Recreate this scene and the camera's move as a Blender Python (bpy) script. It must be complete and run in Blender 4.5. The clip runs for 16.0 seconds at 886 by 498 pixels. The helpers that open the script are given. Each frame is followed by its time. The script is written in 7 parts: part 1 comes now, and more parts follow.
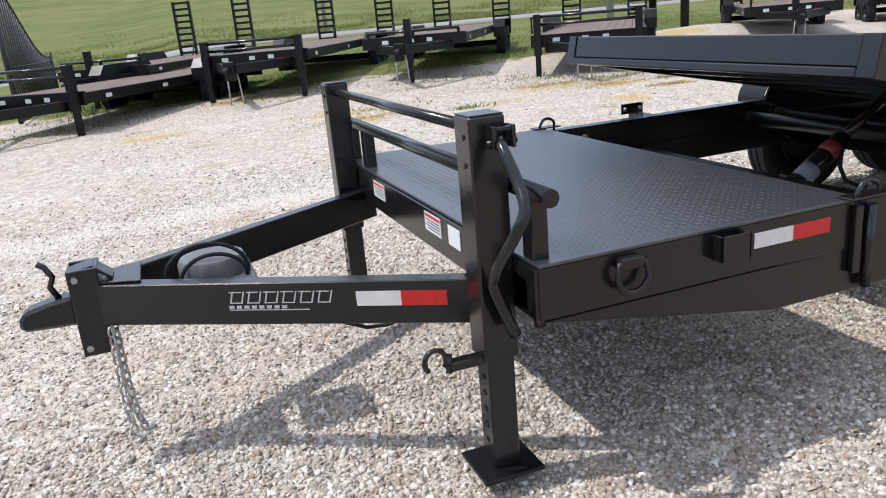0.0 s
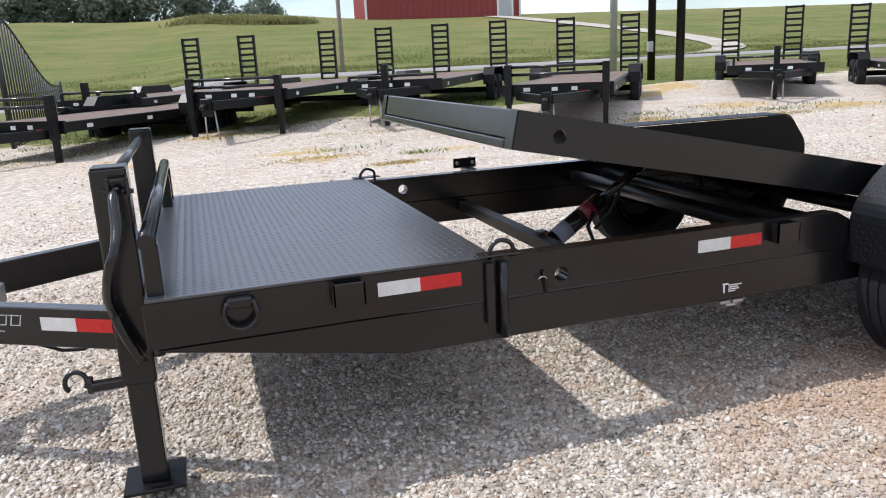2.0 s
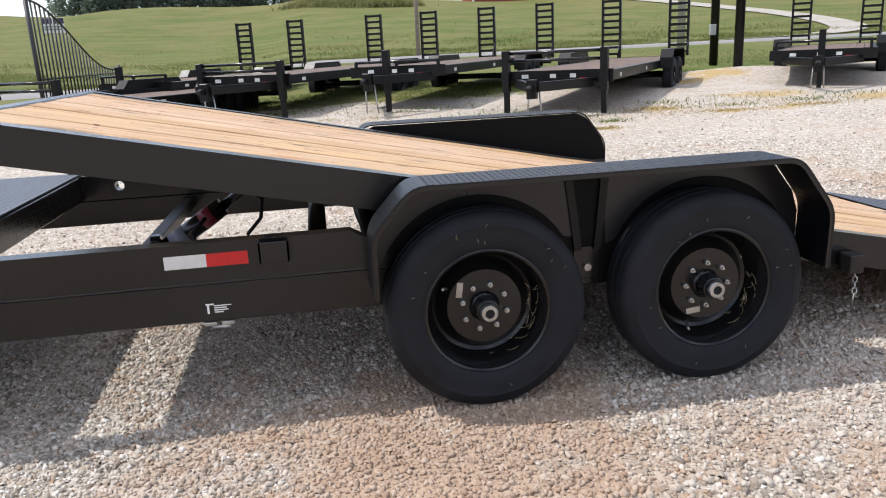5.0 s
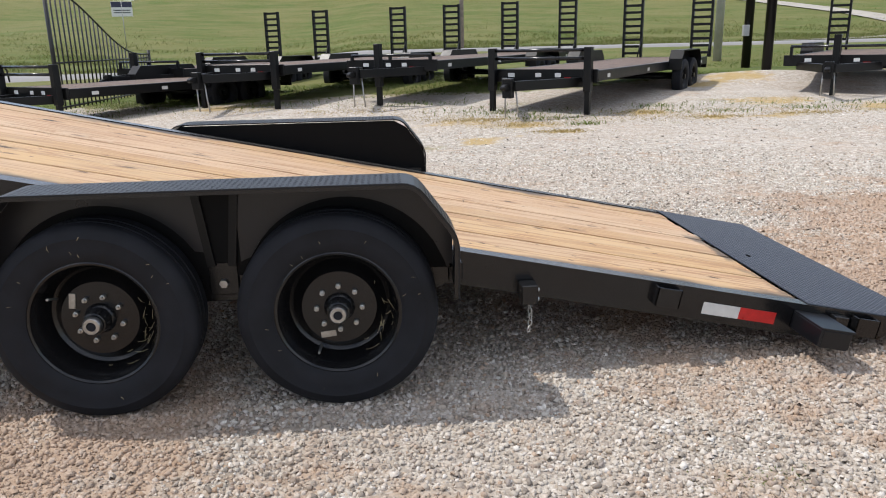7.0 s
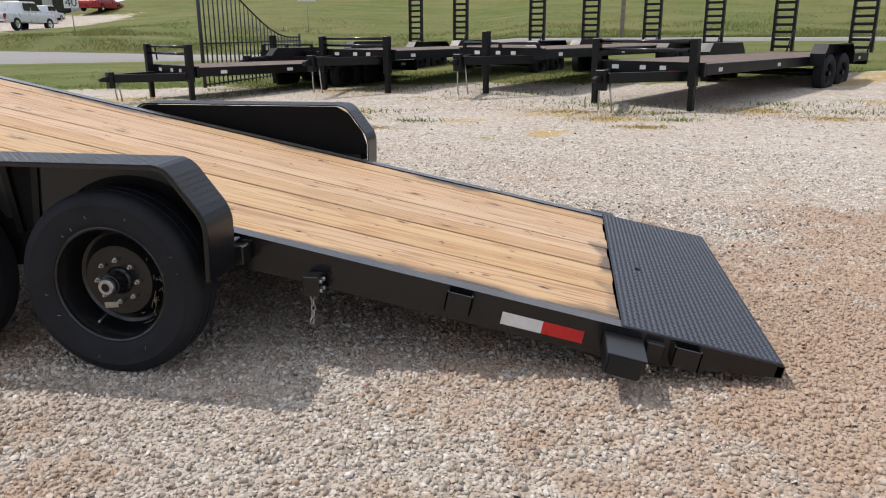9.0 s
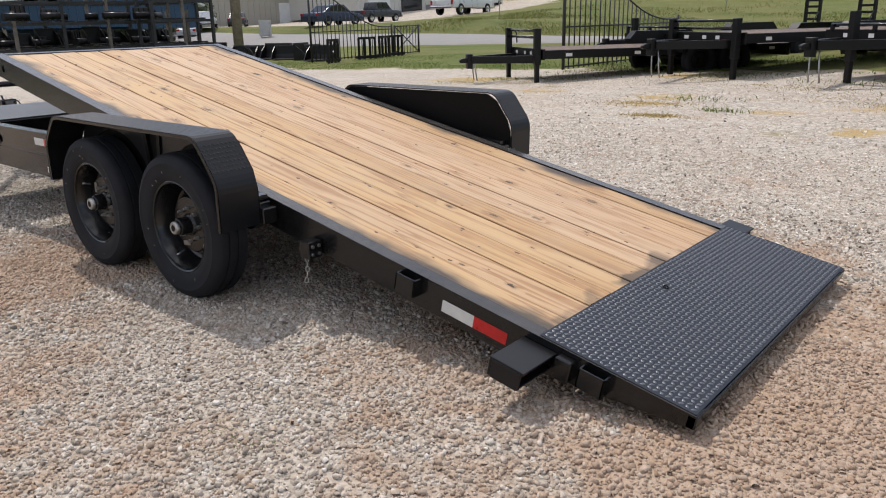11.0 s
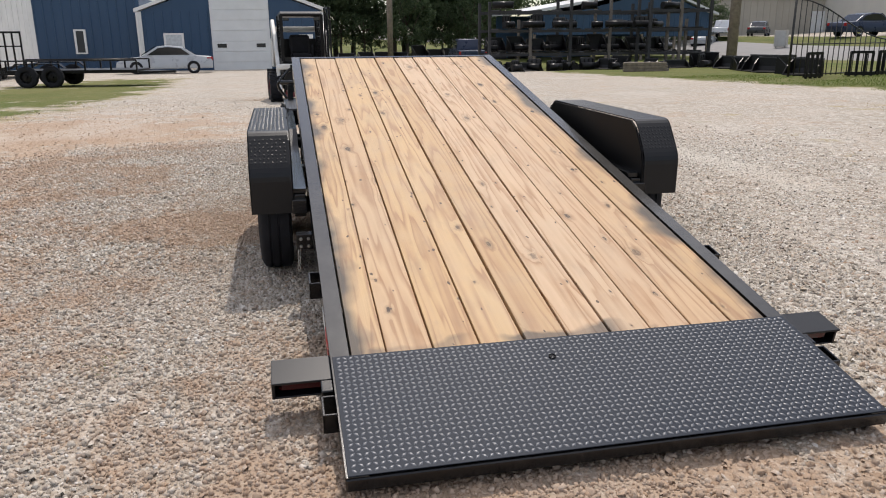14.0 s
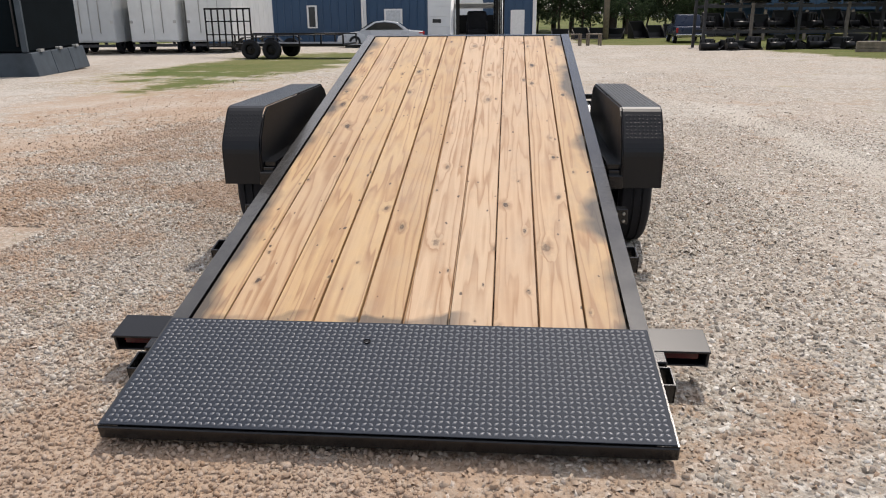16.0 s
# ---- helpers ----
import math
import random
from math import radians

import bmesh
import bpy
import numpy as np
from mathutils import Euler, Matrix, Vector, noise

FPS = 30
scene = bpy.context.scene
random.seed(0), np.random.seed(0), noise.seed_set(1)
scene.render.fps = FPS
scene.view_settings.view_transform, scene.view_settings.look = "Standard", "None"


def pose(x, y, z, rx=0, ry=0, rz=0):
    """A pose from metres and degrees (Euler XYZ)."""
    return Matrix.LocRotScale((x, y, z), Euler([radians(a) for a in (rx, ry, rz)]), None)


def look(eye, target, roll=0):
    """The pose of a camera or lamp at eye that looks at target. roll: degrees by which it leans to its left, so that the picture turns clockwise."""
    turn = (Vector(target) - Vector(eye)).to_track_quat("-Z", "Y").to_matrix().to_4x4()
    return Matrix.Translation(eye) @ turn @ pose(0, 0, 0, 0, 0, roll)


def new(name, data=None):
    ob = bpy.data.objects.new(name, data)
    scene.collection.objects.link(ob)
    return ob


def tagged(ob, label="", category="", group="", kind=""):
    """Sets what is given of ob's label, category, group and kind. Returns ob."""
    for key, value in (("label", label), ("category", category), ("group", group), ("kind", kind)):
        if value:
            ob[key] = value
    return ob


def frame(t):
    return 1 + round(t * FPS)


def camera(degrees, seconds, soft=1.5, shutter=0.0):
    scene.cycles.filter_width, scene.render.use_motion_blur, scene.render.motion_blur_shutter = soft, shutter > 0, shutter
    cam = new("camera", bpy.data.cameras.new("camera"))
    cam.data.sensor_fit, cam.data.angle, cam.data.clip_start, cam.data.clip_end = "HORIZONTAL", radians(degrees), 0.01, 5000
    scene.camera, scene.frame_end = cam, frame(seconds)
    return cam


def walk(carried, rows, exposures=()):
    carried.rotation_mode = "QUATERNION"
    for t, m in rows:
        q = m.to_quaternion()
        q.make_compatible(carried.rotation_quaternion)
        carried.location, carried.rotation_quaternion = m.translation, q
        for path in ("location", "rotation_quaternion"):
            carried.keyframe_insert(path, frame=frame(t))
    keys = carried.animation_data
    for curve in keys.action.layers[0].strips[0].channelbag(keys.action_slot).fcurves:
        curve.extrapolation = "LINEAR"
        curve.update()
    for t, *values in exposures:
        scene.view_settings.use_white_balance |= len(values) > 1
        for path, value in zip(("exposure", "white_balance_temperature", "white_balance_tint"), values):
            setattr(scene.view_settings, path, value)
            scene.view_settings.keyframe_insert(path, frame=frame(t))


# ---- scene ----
cam = camera(61.0, 16.0, 1.05)
PATH = [
    (0, (-5.035, -2.821, 1.388), (-4.392, -1.022, 0.796), -5.1),
    (0.5, (-4.831, -3.004, 1.394), (-4.193, -1.194, 0.831), -4.0),
    (1, (-4.573, -3.223, 1.381), (-3.947, -1.402, 0.84), -3.2),
    (1.5, (-4.269, -3.436, 1.377), (-3.66, -1.602, 0.863), -2.8),
    (2, (-3.93, -3.505, 1.398), (-3.338, -1.657, 0.912), -2.8),
    (2.5, (-3.576, -3.6, 1.39), (-3.018, -1.737, 0.925), -3.0),
    (3, (-3.18, -3.692, 1.38), (-2.662, -1.815, 0.923), -3.3),
    (3.5, (-2.785, -3.718, 1.367), (-2.319, -1.83, 0.897), -3.3),
    (4, (-2.359, -3.808, 1.355), (-1.95, -1.912, 0.868), -3.2),
    (6.5, (-0.201, -3.952, 1.371), (-0.032, -2.032, 0.837), -1.8),
    (7, (0.22, -4.009, 1.384), (0.352, -2.085, 0.853), -1.3),
    (7.5, (0.622, -3.961, 1.379), (0.701, -2.034, 0.849), -0.7),
    (8, (1.001, -3.957, 1.359), (1.001, -2.029, 0.828), -0.4),
    (10.5, (3.091, -3.495, 1.398), (2.087, -1.875, 0.793), -1.0),
    (11, (3.506, -3.258, 1.405), (2.268, -1.802, 0.817), -1.2),
    (11.5, (3.785, -2.945, 1.405), (2.345, -1.674, 0.847), -1.4),
    (12, (4.043, -2.614, 1.425), (2.445, -1.535, 0.896), -1.5),
    (12.5, (4.284, -2.244, 1.427), (2.571, -1.35, 0.913), -1.3),
    (13, (4.442, -1.851, 1.418), (2.648, -1.134, 0.902), -1.2),
    (13.5, (4.637, -1.474, 1.432), (2.788, -0.926, 0.9), -0.8),
    (14, (4.762, -1.108, 1.427), (2.881, -0.712, 0.875), -0.4),
    (14.5, (4.809, -0.761, 1.448), (2.912, -0.495, 0.873), 0.0),
    (15, (4.853, -0.382, 1.447), (2.948, -0.246, 0.854), 0.2),
    (15.5, (4.873, 0.004, 1.426), (2.966, 0.005, 0.823), -0.0),
    (16, (4.866, 0.409, 1.448), (2.968, 0.244, 0.842), -0.5),
]
walk(cam, [(t, look(eye, target, roll)) for t, eye, target, roll in PATH],
     [(0.0, 0.37, 5950, 13), (4.0, 0.44, 6200, 15), (6.5, 0.22, 6150, 12), (8.0, 0.10, 6350, 13), (12.0, -0.07, 6450, 14), (16.0, -0.10, 6600, 14)])

# ---- light ----
SUN_TO = Vector((-0.60, 0.18, 1.0)).normalized()
sun = bpy.data.lights.new("sun", "SUN")
sun.energy, sun.angle, sun.color = 3.0, radians(0.55), (1.0, 0.94, 0.84)
sun_ob = new("sun", sun)
sun_ob.rotation_euler = SUN_TO.to_track_quat("Z", "Y").to_euler()
world = bpy.data.worlds.new("sky")
scene.world = world
world.use_nodes = True
wn = world.node_tree
sky = wn.nodes.new("ShaderNodeTexSky")
sky.sky_type, sky.sun_disc = "NISHITA", False
sky.sun_elevation = math.asin(SUN_TO.z)
sky.sun_rotation = math.atan2(SUN_TO.x, SUN_TO.y)
sky.air_density, sky.dust_density, sky.ozone_density = 1.0, 0.5, 1.6


def cloudy_sky():
    """Broken bright summer cloud over the blue, thinning out towards the hazy horizon."""
    def node(kind, **values):
        x = wn.nodes.new("ShaderNode" + kind)
        for k, v in values.items():
            x.inputs[k].default_value = v
        return x

    def ramp(fac, *stops):
        r = node("ValToRGB")
        for el, (at, c) in zip(r.color_ramp.elements, stops):
            el.position, el.color = at, (c, c, c, 1)
        wn.links.new(fac, r.inputs["Fac"])
        return r.outputs["Color"]

    coord = node("TexCoord")
    stretch = node("Mapping", Scale=(1.0, 1.0, 2.4))
    wn.links.new(coord.outputs["Generated"], stretch.inputs["Vector"])
    puffs = node("TexNoise", Scale=2.6, Detail=8.0, Roughness=0.58)
    wn.links.new(stretch.outputs[0], puffs.inputs["Vector"])
    high = node("SeparateXYZ")
    wn.links.new(coord.outputs["Generated"], high.inputs[0])
    cover = node("Math")
    cover.operation = "MULTIPLY"
    wn.links.new(ramp(puffs.outputs["Fac"], (0.40, 0.0), (0.60, 1.0)), cover.inputs[0])
    wn.links.new(ramp(high.outputs["Z"], (0.02, 0.30), (0.45, 1.0)), cover.inputs[1])
    blue, blend = node("Mix"), node("Mix")
    for x in (blue, blend):
        x.data_type = "RGBA"
    blue.blend_type, blue.inputs[0].default_value, blue.inputs[7].default_value = "MULTIPLY", 1.0, (0.115, 0.115, 0.115, 1)
    wn.links.new(sky.outputs[0], blue.inputs[6])
    blend.inputs[7].default_value = (1.28, 1.30, 1.34, 1)
    wn.links.new(cover.outputs[0], blend.inputs[0])
    wn.links.new(blue.outputs[2], blend.inputs[6])
    wn.links.new(blend.outputs[2], wn.nodes["Background"].inputs["Color"])
    wn.nodes["Background"].inputs["Strength"].default_value = 1.0


cloudy_sky()


# ---- materials ----
class Mat:
    """A small wrapper to build node materials."""

    def __init__(self, name, rough=0.5, metal=0.0, spec=0.5, coat=0.0):
        self.m = bpy.data.materials.new(name)
        self.m.use_nodes = True
        self.t = self.m.node_tree
        self.b = self.t.nodes["Principled BSDF"]
        self.b.inputs["Roughness"].default_value = rough
        self.b.inputs["Metallic"].default_value = metal
        self.b.inputs["Specular IOR Level"].default_value = spec
        self.b.inputs["Coat Weight"].default_value = coat
        self.b.inputs["Coat Roughness"].default_value = 0.14

    def n(self, kind, **values):
        node = self.t.nodes.new("ShaderNode" + kind)
        for k, v in values.items():
            if k in node.inputs:
                node.inputs[k].default_value = v
        return node

    def l(self, a, b):
        self.t.links.new(a, b)

    def coords(self, scale=(1, 1, 1), source="Object"):
        c, mp = self.n("TexCoord"), self.n("Mapping")
        mp.inputs["Scale"].default_value = scale
        self.l(c.outputs[source], mp.inputs["Vector"])
        return mp.outputs["Vector"]

    def noise(self, vec, scale, detail=4.0, rough=0.55, distortion=0.0):
        x = self.n("TexNoise", Scale=scale, Detail=detail, Roughness=rough, Distortion=distortion)
        self.l(vec, x.inputs["Vector"])
        return x.outputs["Fac"]

    def ramp(self, fac, *stops):
        r = self.n("ValToRGB")
        e = r.color_ramp.elements
        while len(e) < len(stops):
            e.new(0.5)
        for el, (p, c) in zip(e, stops):
            el.position = p
            el.color = (*c, 1) if len(c) == 3 else c
        self.l(fac, r.inputs["Fac"])
        return r.outputs["Color"]

    def mix(self, fac, a, b, mode="MIX"):
        x = self.n("Mix")
        x.data_type, x.blend_type = "RGBA", mode
        for v, i in ((fac, 0), (a, 6), (b, 7)):
            if isinstance(v, (int, float)):
                x.inputs[i].default_value = v
            elif isinstance(v, tuple):
                x.inputs[i].default_value = (*v, 1)
            else:
                self.l(v, x.inputs[i])
        return x.outputs[2]

    def math(self, op, a, b=None, c=None):
        x = self.n("Math")
        x.operation = op
        for i, v in enumerate((a, b, c)):
            if v is None:
                continue
            if isinstance(v, (int, float)):
                x.inputs[i].default_value = v
            else:
                self.l(v, x.inputs[i])
        return x.outputs[0]

    def color(self, c):
        if isinstance(c, tuple):
            self.b.inputs["Base Color"].default_value = (*c, 1)
        else:
            self.l(c, self.b.inputs["Base Color"])
        return self

    def rough(self, r):
        self.l(r, self.b.inputs["Roughness"])
        return self

    def bump(self, h, dist=0.002, strength=1.0):
        b = self.n("Bump", Strength=strength, Distance=dist)
        self.l(h, b.inputs["Height"])
        self.l(b.outputs["Normal"], self.b.inputs["Normal"])
        return self


def paint(name, base, rough=0.3, dust=0.12, dust_color=(0.25, 0.22, 0.18), coat=0.0, orange=0.0004, spec=0.5, uneven=0.22, settled=0.0):
    """Sprayed enamel: faint dust, uneven gloss and orange peel."""
    m = Mat(name, rough, spec=spec, coat=coat)
    v = m.coords()
    big = m.noise(v, 2.2, 5, 0.65)
    fine = m.noise(v, 45, 3, 0.6)
    d = m.ramp(big, (0.42, (0, 0, 0)), (0.78, (dust, dust, dust)))
    col = m.mix(d, base, dust_color)
    col = m.mix(m.ramp(fine, (0.60, (0, 0, 0)), (0.75, (dust * 0.5,) * 3)), col, dust_color)
    if settled:
        up = m.n("SeparateXYZ")
        m.l(m.n("NewGeometry").outputs["Normal"], up.inputs[0])
        lying = m.math("MULTIPLY", m.ramp(up.outputs["Z"], (0.6, (0, 0, 0)), (0.9, (settled,) * 3)), m.math("ADD", m.noise(v, 7, 5, 0.7), 0.4))
        col = m.mix(lying, col, (0.34, 0.32, 0.29))
    m.color(col)
    m.rough(m.math("ADD", m.math("MULTIPLY", big, uneven), rough - 0.5 * uneven))
    m.bump(m.noise(v, 140, 2), orange)
    return m.m


def plain(name, base, rough=0.5, metal=0.0, vary=0.15, scale=6.0, bump=0.0, spec=0.5):
    m = Mat(name, rough, metal, spec)
    v = m.coords()
    f = m.noise(v, scale, 4)
    lo = tuple(c * (1 - vary) for c in base)
    hi = tuple(min(1, c * (1 + vary)) for c in base)
    m.color(m.ramp(f, (0.3, lo), (0.7, hi)))
    m.rough(m.math("ADD", m.math("MULTIPLY", f, 0.15), rough - 0.07))
    if bump:
        m.bump(m.noise(v, scale * 8, 3), bump)
    return m.m


BLACK = paint("black_enamel", (0.0066, 0.0066, 0.0072), 0.22, 0.008, coat=0.12, spec=0.42)
PLATE = paint("black_plate_enamel", (0.026, 0.029, 0.035), 0.31, 0.02, orange=0.00008, spec=1.0, uneven=0.10)
FENDER_TREAD = paint("rubbed_fender_enamel", (0.0120, 0.0128, 0.0160), 0.40, 0.01, orange=0.0001, spec=0.60, uneven=0.10)
FENDER = paint("black_fender_enamel", (0.0046, 0.0050, 0.0066), 0.36, 0.005, orange=0.0001, spec=0.38, uneven=0.10)
WORN_PLATE = paint("worn_plate_enamel", (0.032, 0.038, 0.050), 0.55, 0.03, spec=0.10, uneven=0.1)
TREAD = paint("rubbed_tread_enamel", (0.055, 0.063, 0.080), 0.42, 0.01, spec=1.0, uneven=0.15)
FARBLACK = paint("weathered_black_enamel", (0.0040, 0.0040, 0.0044), 0.38, 0.012, spec=0.26)
RAIL = paint("dusty_black_enamel", (0.0066, 0.0066, 0.0072), 0.22, 0.008, coat=0.12, spec=0.42, settled=0.16)
WELL = paint("grey_black_enamel", (0.0125, 0.0120, 0.0140), 0.30, 0.01, spec=0.45)
# darker, duller copy of the enamel; the wheel well's shade is in its colour
SHADED = paint("shaded_black_enamel", (0.0032, 0.0032, 0.0035), 0.5, 0.01, spec=0.12)
RUBBER = plain("tyre_rubber", (0.0108, 0.0114, 0.0145), 0.72, vary=0.35, scale=7, bump=0.0004, spec=0.28)
STEEL = plain("bare_steel", (0.42, 0.42, 0.41), 0.35, 1.0, 0.25, 30)
CHAINM = plain("zinc_chain", (0.40, 0.39, 0.37), 0.45, 0.9, 0.3, 60)
WHITE_TAPE = plain("white_reflective_tape", (0.62, 0.61, 0.58), 0.35, vary=0.06, scale=30)
RED_TAPE = plain("red_reflective_tape", (0.50, 0.012, 0.012), 0.3, vary=0.12, scale=40)
LABELW = plain("sticker_white", (0.7, 0.7, 0.68), 0.4, vary=0.04)
LABELR = plain("sticker_red", (0.5, 0.03, 0.02), 0.4, vary=0.05)
LABELK = plain("sticker_print", (0.05, 0.05, 0.05), 0.5, vary=0.05)
SILVER_PRINT = plain("silver_print", (0.42, 0.42, 0.42), 0.4, vary=0.1)
AMBER = plain("lamp_lens", (0.70, 0.66, 0.52), 0.12, vary=0.1)
REDLENS = plain("red_lens", (0.055, 0.006, 0.007), 0.15, vary=0.2)
CONCRETE = plain("concrete", (0.42, 0.40, 0.37), 0.85, vary=0.15, scale=2, bump=0.002)


def wood_material():
    """Fresh pine boards: stretched growth rings, knots, greyish drift, black overspray on the board ends."""
    m = Mat("pine_boards", 0.6, spec=0.42)
    info = m.n("ObjectInfo")
    shift = m.n("VectorMath")
    shift.operation = "MULTIPLY"
    comb = m.n("CombineXYZ")
    for i, k in enumerate((37.0, 11.0, 5.0)):
        m.l(m.math("MULTIPLY", info.outputs["Random"], k), comb.inputs[i])
    add = m.n("VectorMath")
    add.operation = "ADD"
    m.l(m.coords((1, 1, 1)), add.inputs[0])
    m.l(comb.outputs[0], add.inputs[1])
    v = add.outputs[0]
    st = m.n("Mapping")
    st.inputs["Scale"].default_value = (0.42, 7.0, 7.0)
    m.l(v, st.inputs["Vector"])
    warp = m.n("TexNoise", Scale=0.8, Detail=3.0)
    m.l(st.outputs[0], warp.inputs["Vector"])
    # knots, of uneven size and outline, a few to a board
    bend = m.n("TexNoise", Scale=2.6, Detail=2.0)
    m.l(v, bend.inputs["Vector"])
    wob = m.n("VectorMath")
    wob.operation = "MULTIPLY_ADD"
    wob.inputs[1].default_value = (0.10, 0.055, 0.0)
    m.l(bend.outputs["Color"], wob.inputs[0])
    m.l(v, wob.inputs[2])
    fine = m.n("TexNoise", Scale=38.0, Detail=3.0)
    m.l(v, fine.inputs["Vector"])
    wob2 = m.n("VectorMath")
    wob2.operation = "MULTIPLY_ADD"
    wob2.inputs[1].default_value = (0.022, 0.016, 0.0)
    m.l(fine.outputs["Color"], wob2.inputs[0])
    m.l(wob.outputs[0], wob2.inputs[2])
    kv = m.n("Mapping")
    kv.inputs["Scale"].default_value = (3.4, 7.6, 1.0)
    m.l(wob2.outputs[0], kv.inputs["Vector"])
    vor = m.n("TexVoronoi", Scale=1.0, Randomness=1.0)
    vor.voronoi_dimensions = "2D"
    m.l(kv.outputs[0], vor.inputs["Vector"])
    cell = m.n("SeparateColor")
    m.l(vor.outputs["Color"], cell.inputs[0])
    some = m.math("GREATER_THAN", cell.outputs[0], 0.66)
    size = m.math("ADD", m.math("MULTIPLY", m.math("POWER", cell.outputs[1], 2.2), 1.25), 0.30)
    kd = m.math("DIVIDE", vor.outputs["Distance"], size)
    knot = m.ramp(kd, (0.0, (1, 1, 1)), (0.058, (1, 1, 1)), (0.074, (0.86, 0.86, 0.86)), (0.086, (0.90, 0.90, 0.90)), (0.106, (0.22, 0.22, 0.22)), (0.19, (0, 0, 0)))
    broken = m.ramp(m.noise(v, 62, 4, 0.75), (0.36, (0.35, 0.35, 0.35)), (0.50, (1, 1, 1)))
    knot = m.math("MULTIPLY", m.math("MULTIPLY", m.math("MULTIPLY", knot, broken), some), m.math("ADD", m.math("MULTIPLY", cell.outputs[2], 0.65), 0.5))
    # pin knots, small and nearly black
    pin = m.n("TexVoronoi", Scale=1.0, Randomness=1.0)
    pin.voronoi_dimensions = "2D"
    pinmap = m.n("Mapping")
    pinmap.inputs["Scale"].default_value = (6.0, 12.5, 1.0)
    pinmap.inputs["Location"].default_value = (3.3, 1.7, 0.0)
    m.l(wob2.outputs[0], pinmap.inputs["Vector"])
    m.l(pinmap.outputs[0], pin.inputs["Vector"])
    pincell = m.n("SeparateColor")
    m.l(pin.outputs["Color"], pincell.inputs[0])
    pins = m.math("MULTIPLY", m.ramp(m.math("ADD", pin.outputs["Distance"], m.math("MULTIPLY", m.math("SUBTRACT", pincell.outputs[1], 0.5), 0.05)), (0.05, (1, 1, 1)), (0.075, (0, 0, 0))), m.math("GREATER_THAN", pincell.outputs[0], 0.84))
    knot = m.math("MAXIMUM", knot, m.math("MULTIPLY", pins, 0.9))
    halo = m.math("MULTIPLY", m.math("MULTIPLY", m.ramp(kd, (0.05, (0.75, 0.75, 0.75)), (0.30, (0, 0, 0))), some), m.ramp(m.noise(v, 16, 5, 0.75), (0.42, (0, 0, 0)), (0.60, (1, 1, 1))))
    pull = m.math("MULTIPLY", m.math("MULTIPLY", m.ramp(kd, (0.0, (1, 1, 1)), (0.36, (0, 0, 0))), some), size)
    ring = m.math("ADD", m.math("MULTIPLY", warp.outputs["Fac"], 11.0), m.math("MULTIPLY", pull, 0.9))
    saw = m.math("FRACT", ring)
    rings = m.ramp(saw, (0.0, (0.2, 0.2, 0.2)), (0.35, (0.0, 0.0, 0.0)), (0.70, (0.5, 0.5, 0.5)), (0.90, (1.0, 1.0, 1.0)), (1.0, (0.2, 0.2, 0.2)))
    fib = m.n("Mapping")
    fib.inputs["Scale"].default_value = (2.2, 150.0, 150.0)
    m.l(v, fib.inputs["Vector"])
    fibre = m.noise(fib.outputs[0], 1.0, 3, 0.7)
    base = m.ramp(info.outputs["Random"], (0.0, (0.500, 0.318, 0.150)), (0.3, (0.585, 0.405, 0.252)), (0.55, (0.535, 0.355, 0.215)), (0.8, (0.570, 0.375, 0.178)), (1.0, (0.520, 0.328, 0.150)))
    strength = m.math("ADD", m.math("MULTIPLY", m.noise(v, 1.3, 4, 0.65), 2.5), -0.25)
    col = m.mix(m.math("MULTIPLY", rings, strength), base, (0.33, 0.165, 0.068))
    streak = m.n("Mapping")
    streak.inputs["Scale"].default_value = (0.5, 22.0, 22.0)
    m.l(v, streak.inputs["Vector"])
    col = m.mix(m.ramp(m.noise(streak.outputs[0], 1.0, 4, 0.7), (0.45, (0, 0, 0)), (0.75, (0.45, 0.45, 0.45))), col, (0.44, 0.27, 0.150))
    col = m.mix(m.math("MULTIPLY", fibre, 0.24), col, (0.62, 0.44, 0.265))
    drift = m.noise(v, 1.6, 4, 0.6)
    col = m.mix(m.ramp(drift, (0.45, (0, 0, 0)), (0.8, (0.35, 0.35, 0.35))), col, (0.46, 0.37, 0.27))
    col = m.mix(halo, col, (0.23, 0.150, 0.085))
    col = m.mix(m.math("MULTIPLY", knot, 0.97), col, (0.034, 0.014, 0.006))
    # boot dust and rain marks
    dirt = m.noise(m.coords((0.8, 2.0, 1)), 3.4, 6, 0.7)
    col = m.mix(m.ramp(dirt, (0.52, (0, 0, 0)), (0.70, (0.26, 0.26, 0.26))), col, (0.27, 0.195, 0.130))
    # overspray from the frame paint along the outer edges of the deck
    geo = m.n("TexCoord")
    sep = m.n("SeparateXYZ")
    m.l(geo.outputs["Object"], sep.inputs[0])
    edge = m.math("ABSOLUTE", sep.outputs["Y"])
    patch = m.noise(m.coords((1, 1, 1)), 1.9, 3, 0.5)
    over = m.math("ADD", edge, m.math("MULTIPLY", m.math("SUBTRACT", patch, 0.5), 0.42))
    om = m.ramp(over, (0.832, (0, 0, 0)), (0.915, (0.9, 0.9, 0.9)))
    endy = m.math("ADD", sep.outputs["X"], m.math("MULTIPLY", m.math("SUBTRACT", m.noise(m.coords((1, 1, 1)), 2.6, 3), 0.5), 0.40))
    endy = m.math("SUBTRACT", endy, 0.06)
    oe = m.ramp(m.math("SUBTRACT", endy, 1.0), (0.965, (0, 0, 0)), (1.0, (0.75, 0.75, 0.75)))
    spot = m.ramp(m.noise(m.coords((0.7, 1.6, 1)), 1.1, 2), (0.50, (0, 0, 0)), (0.60, (1, 1, 1)))
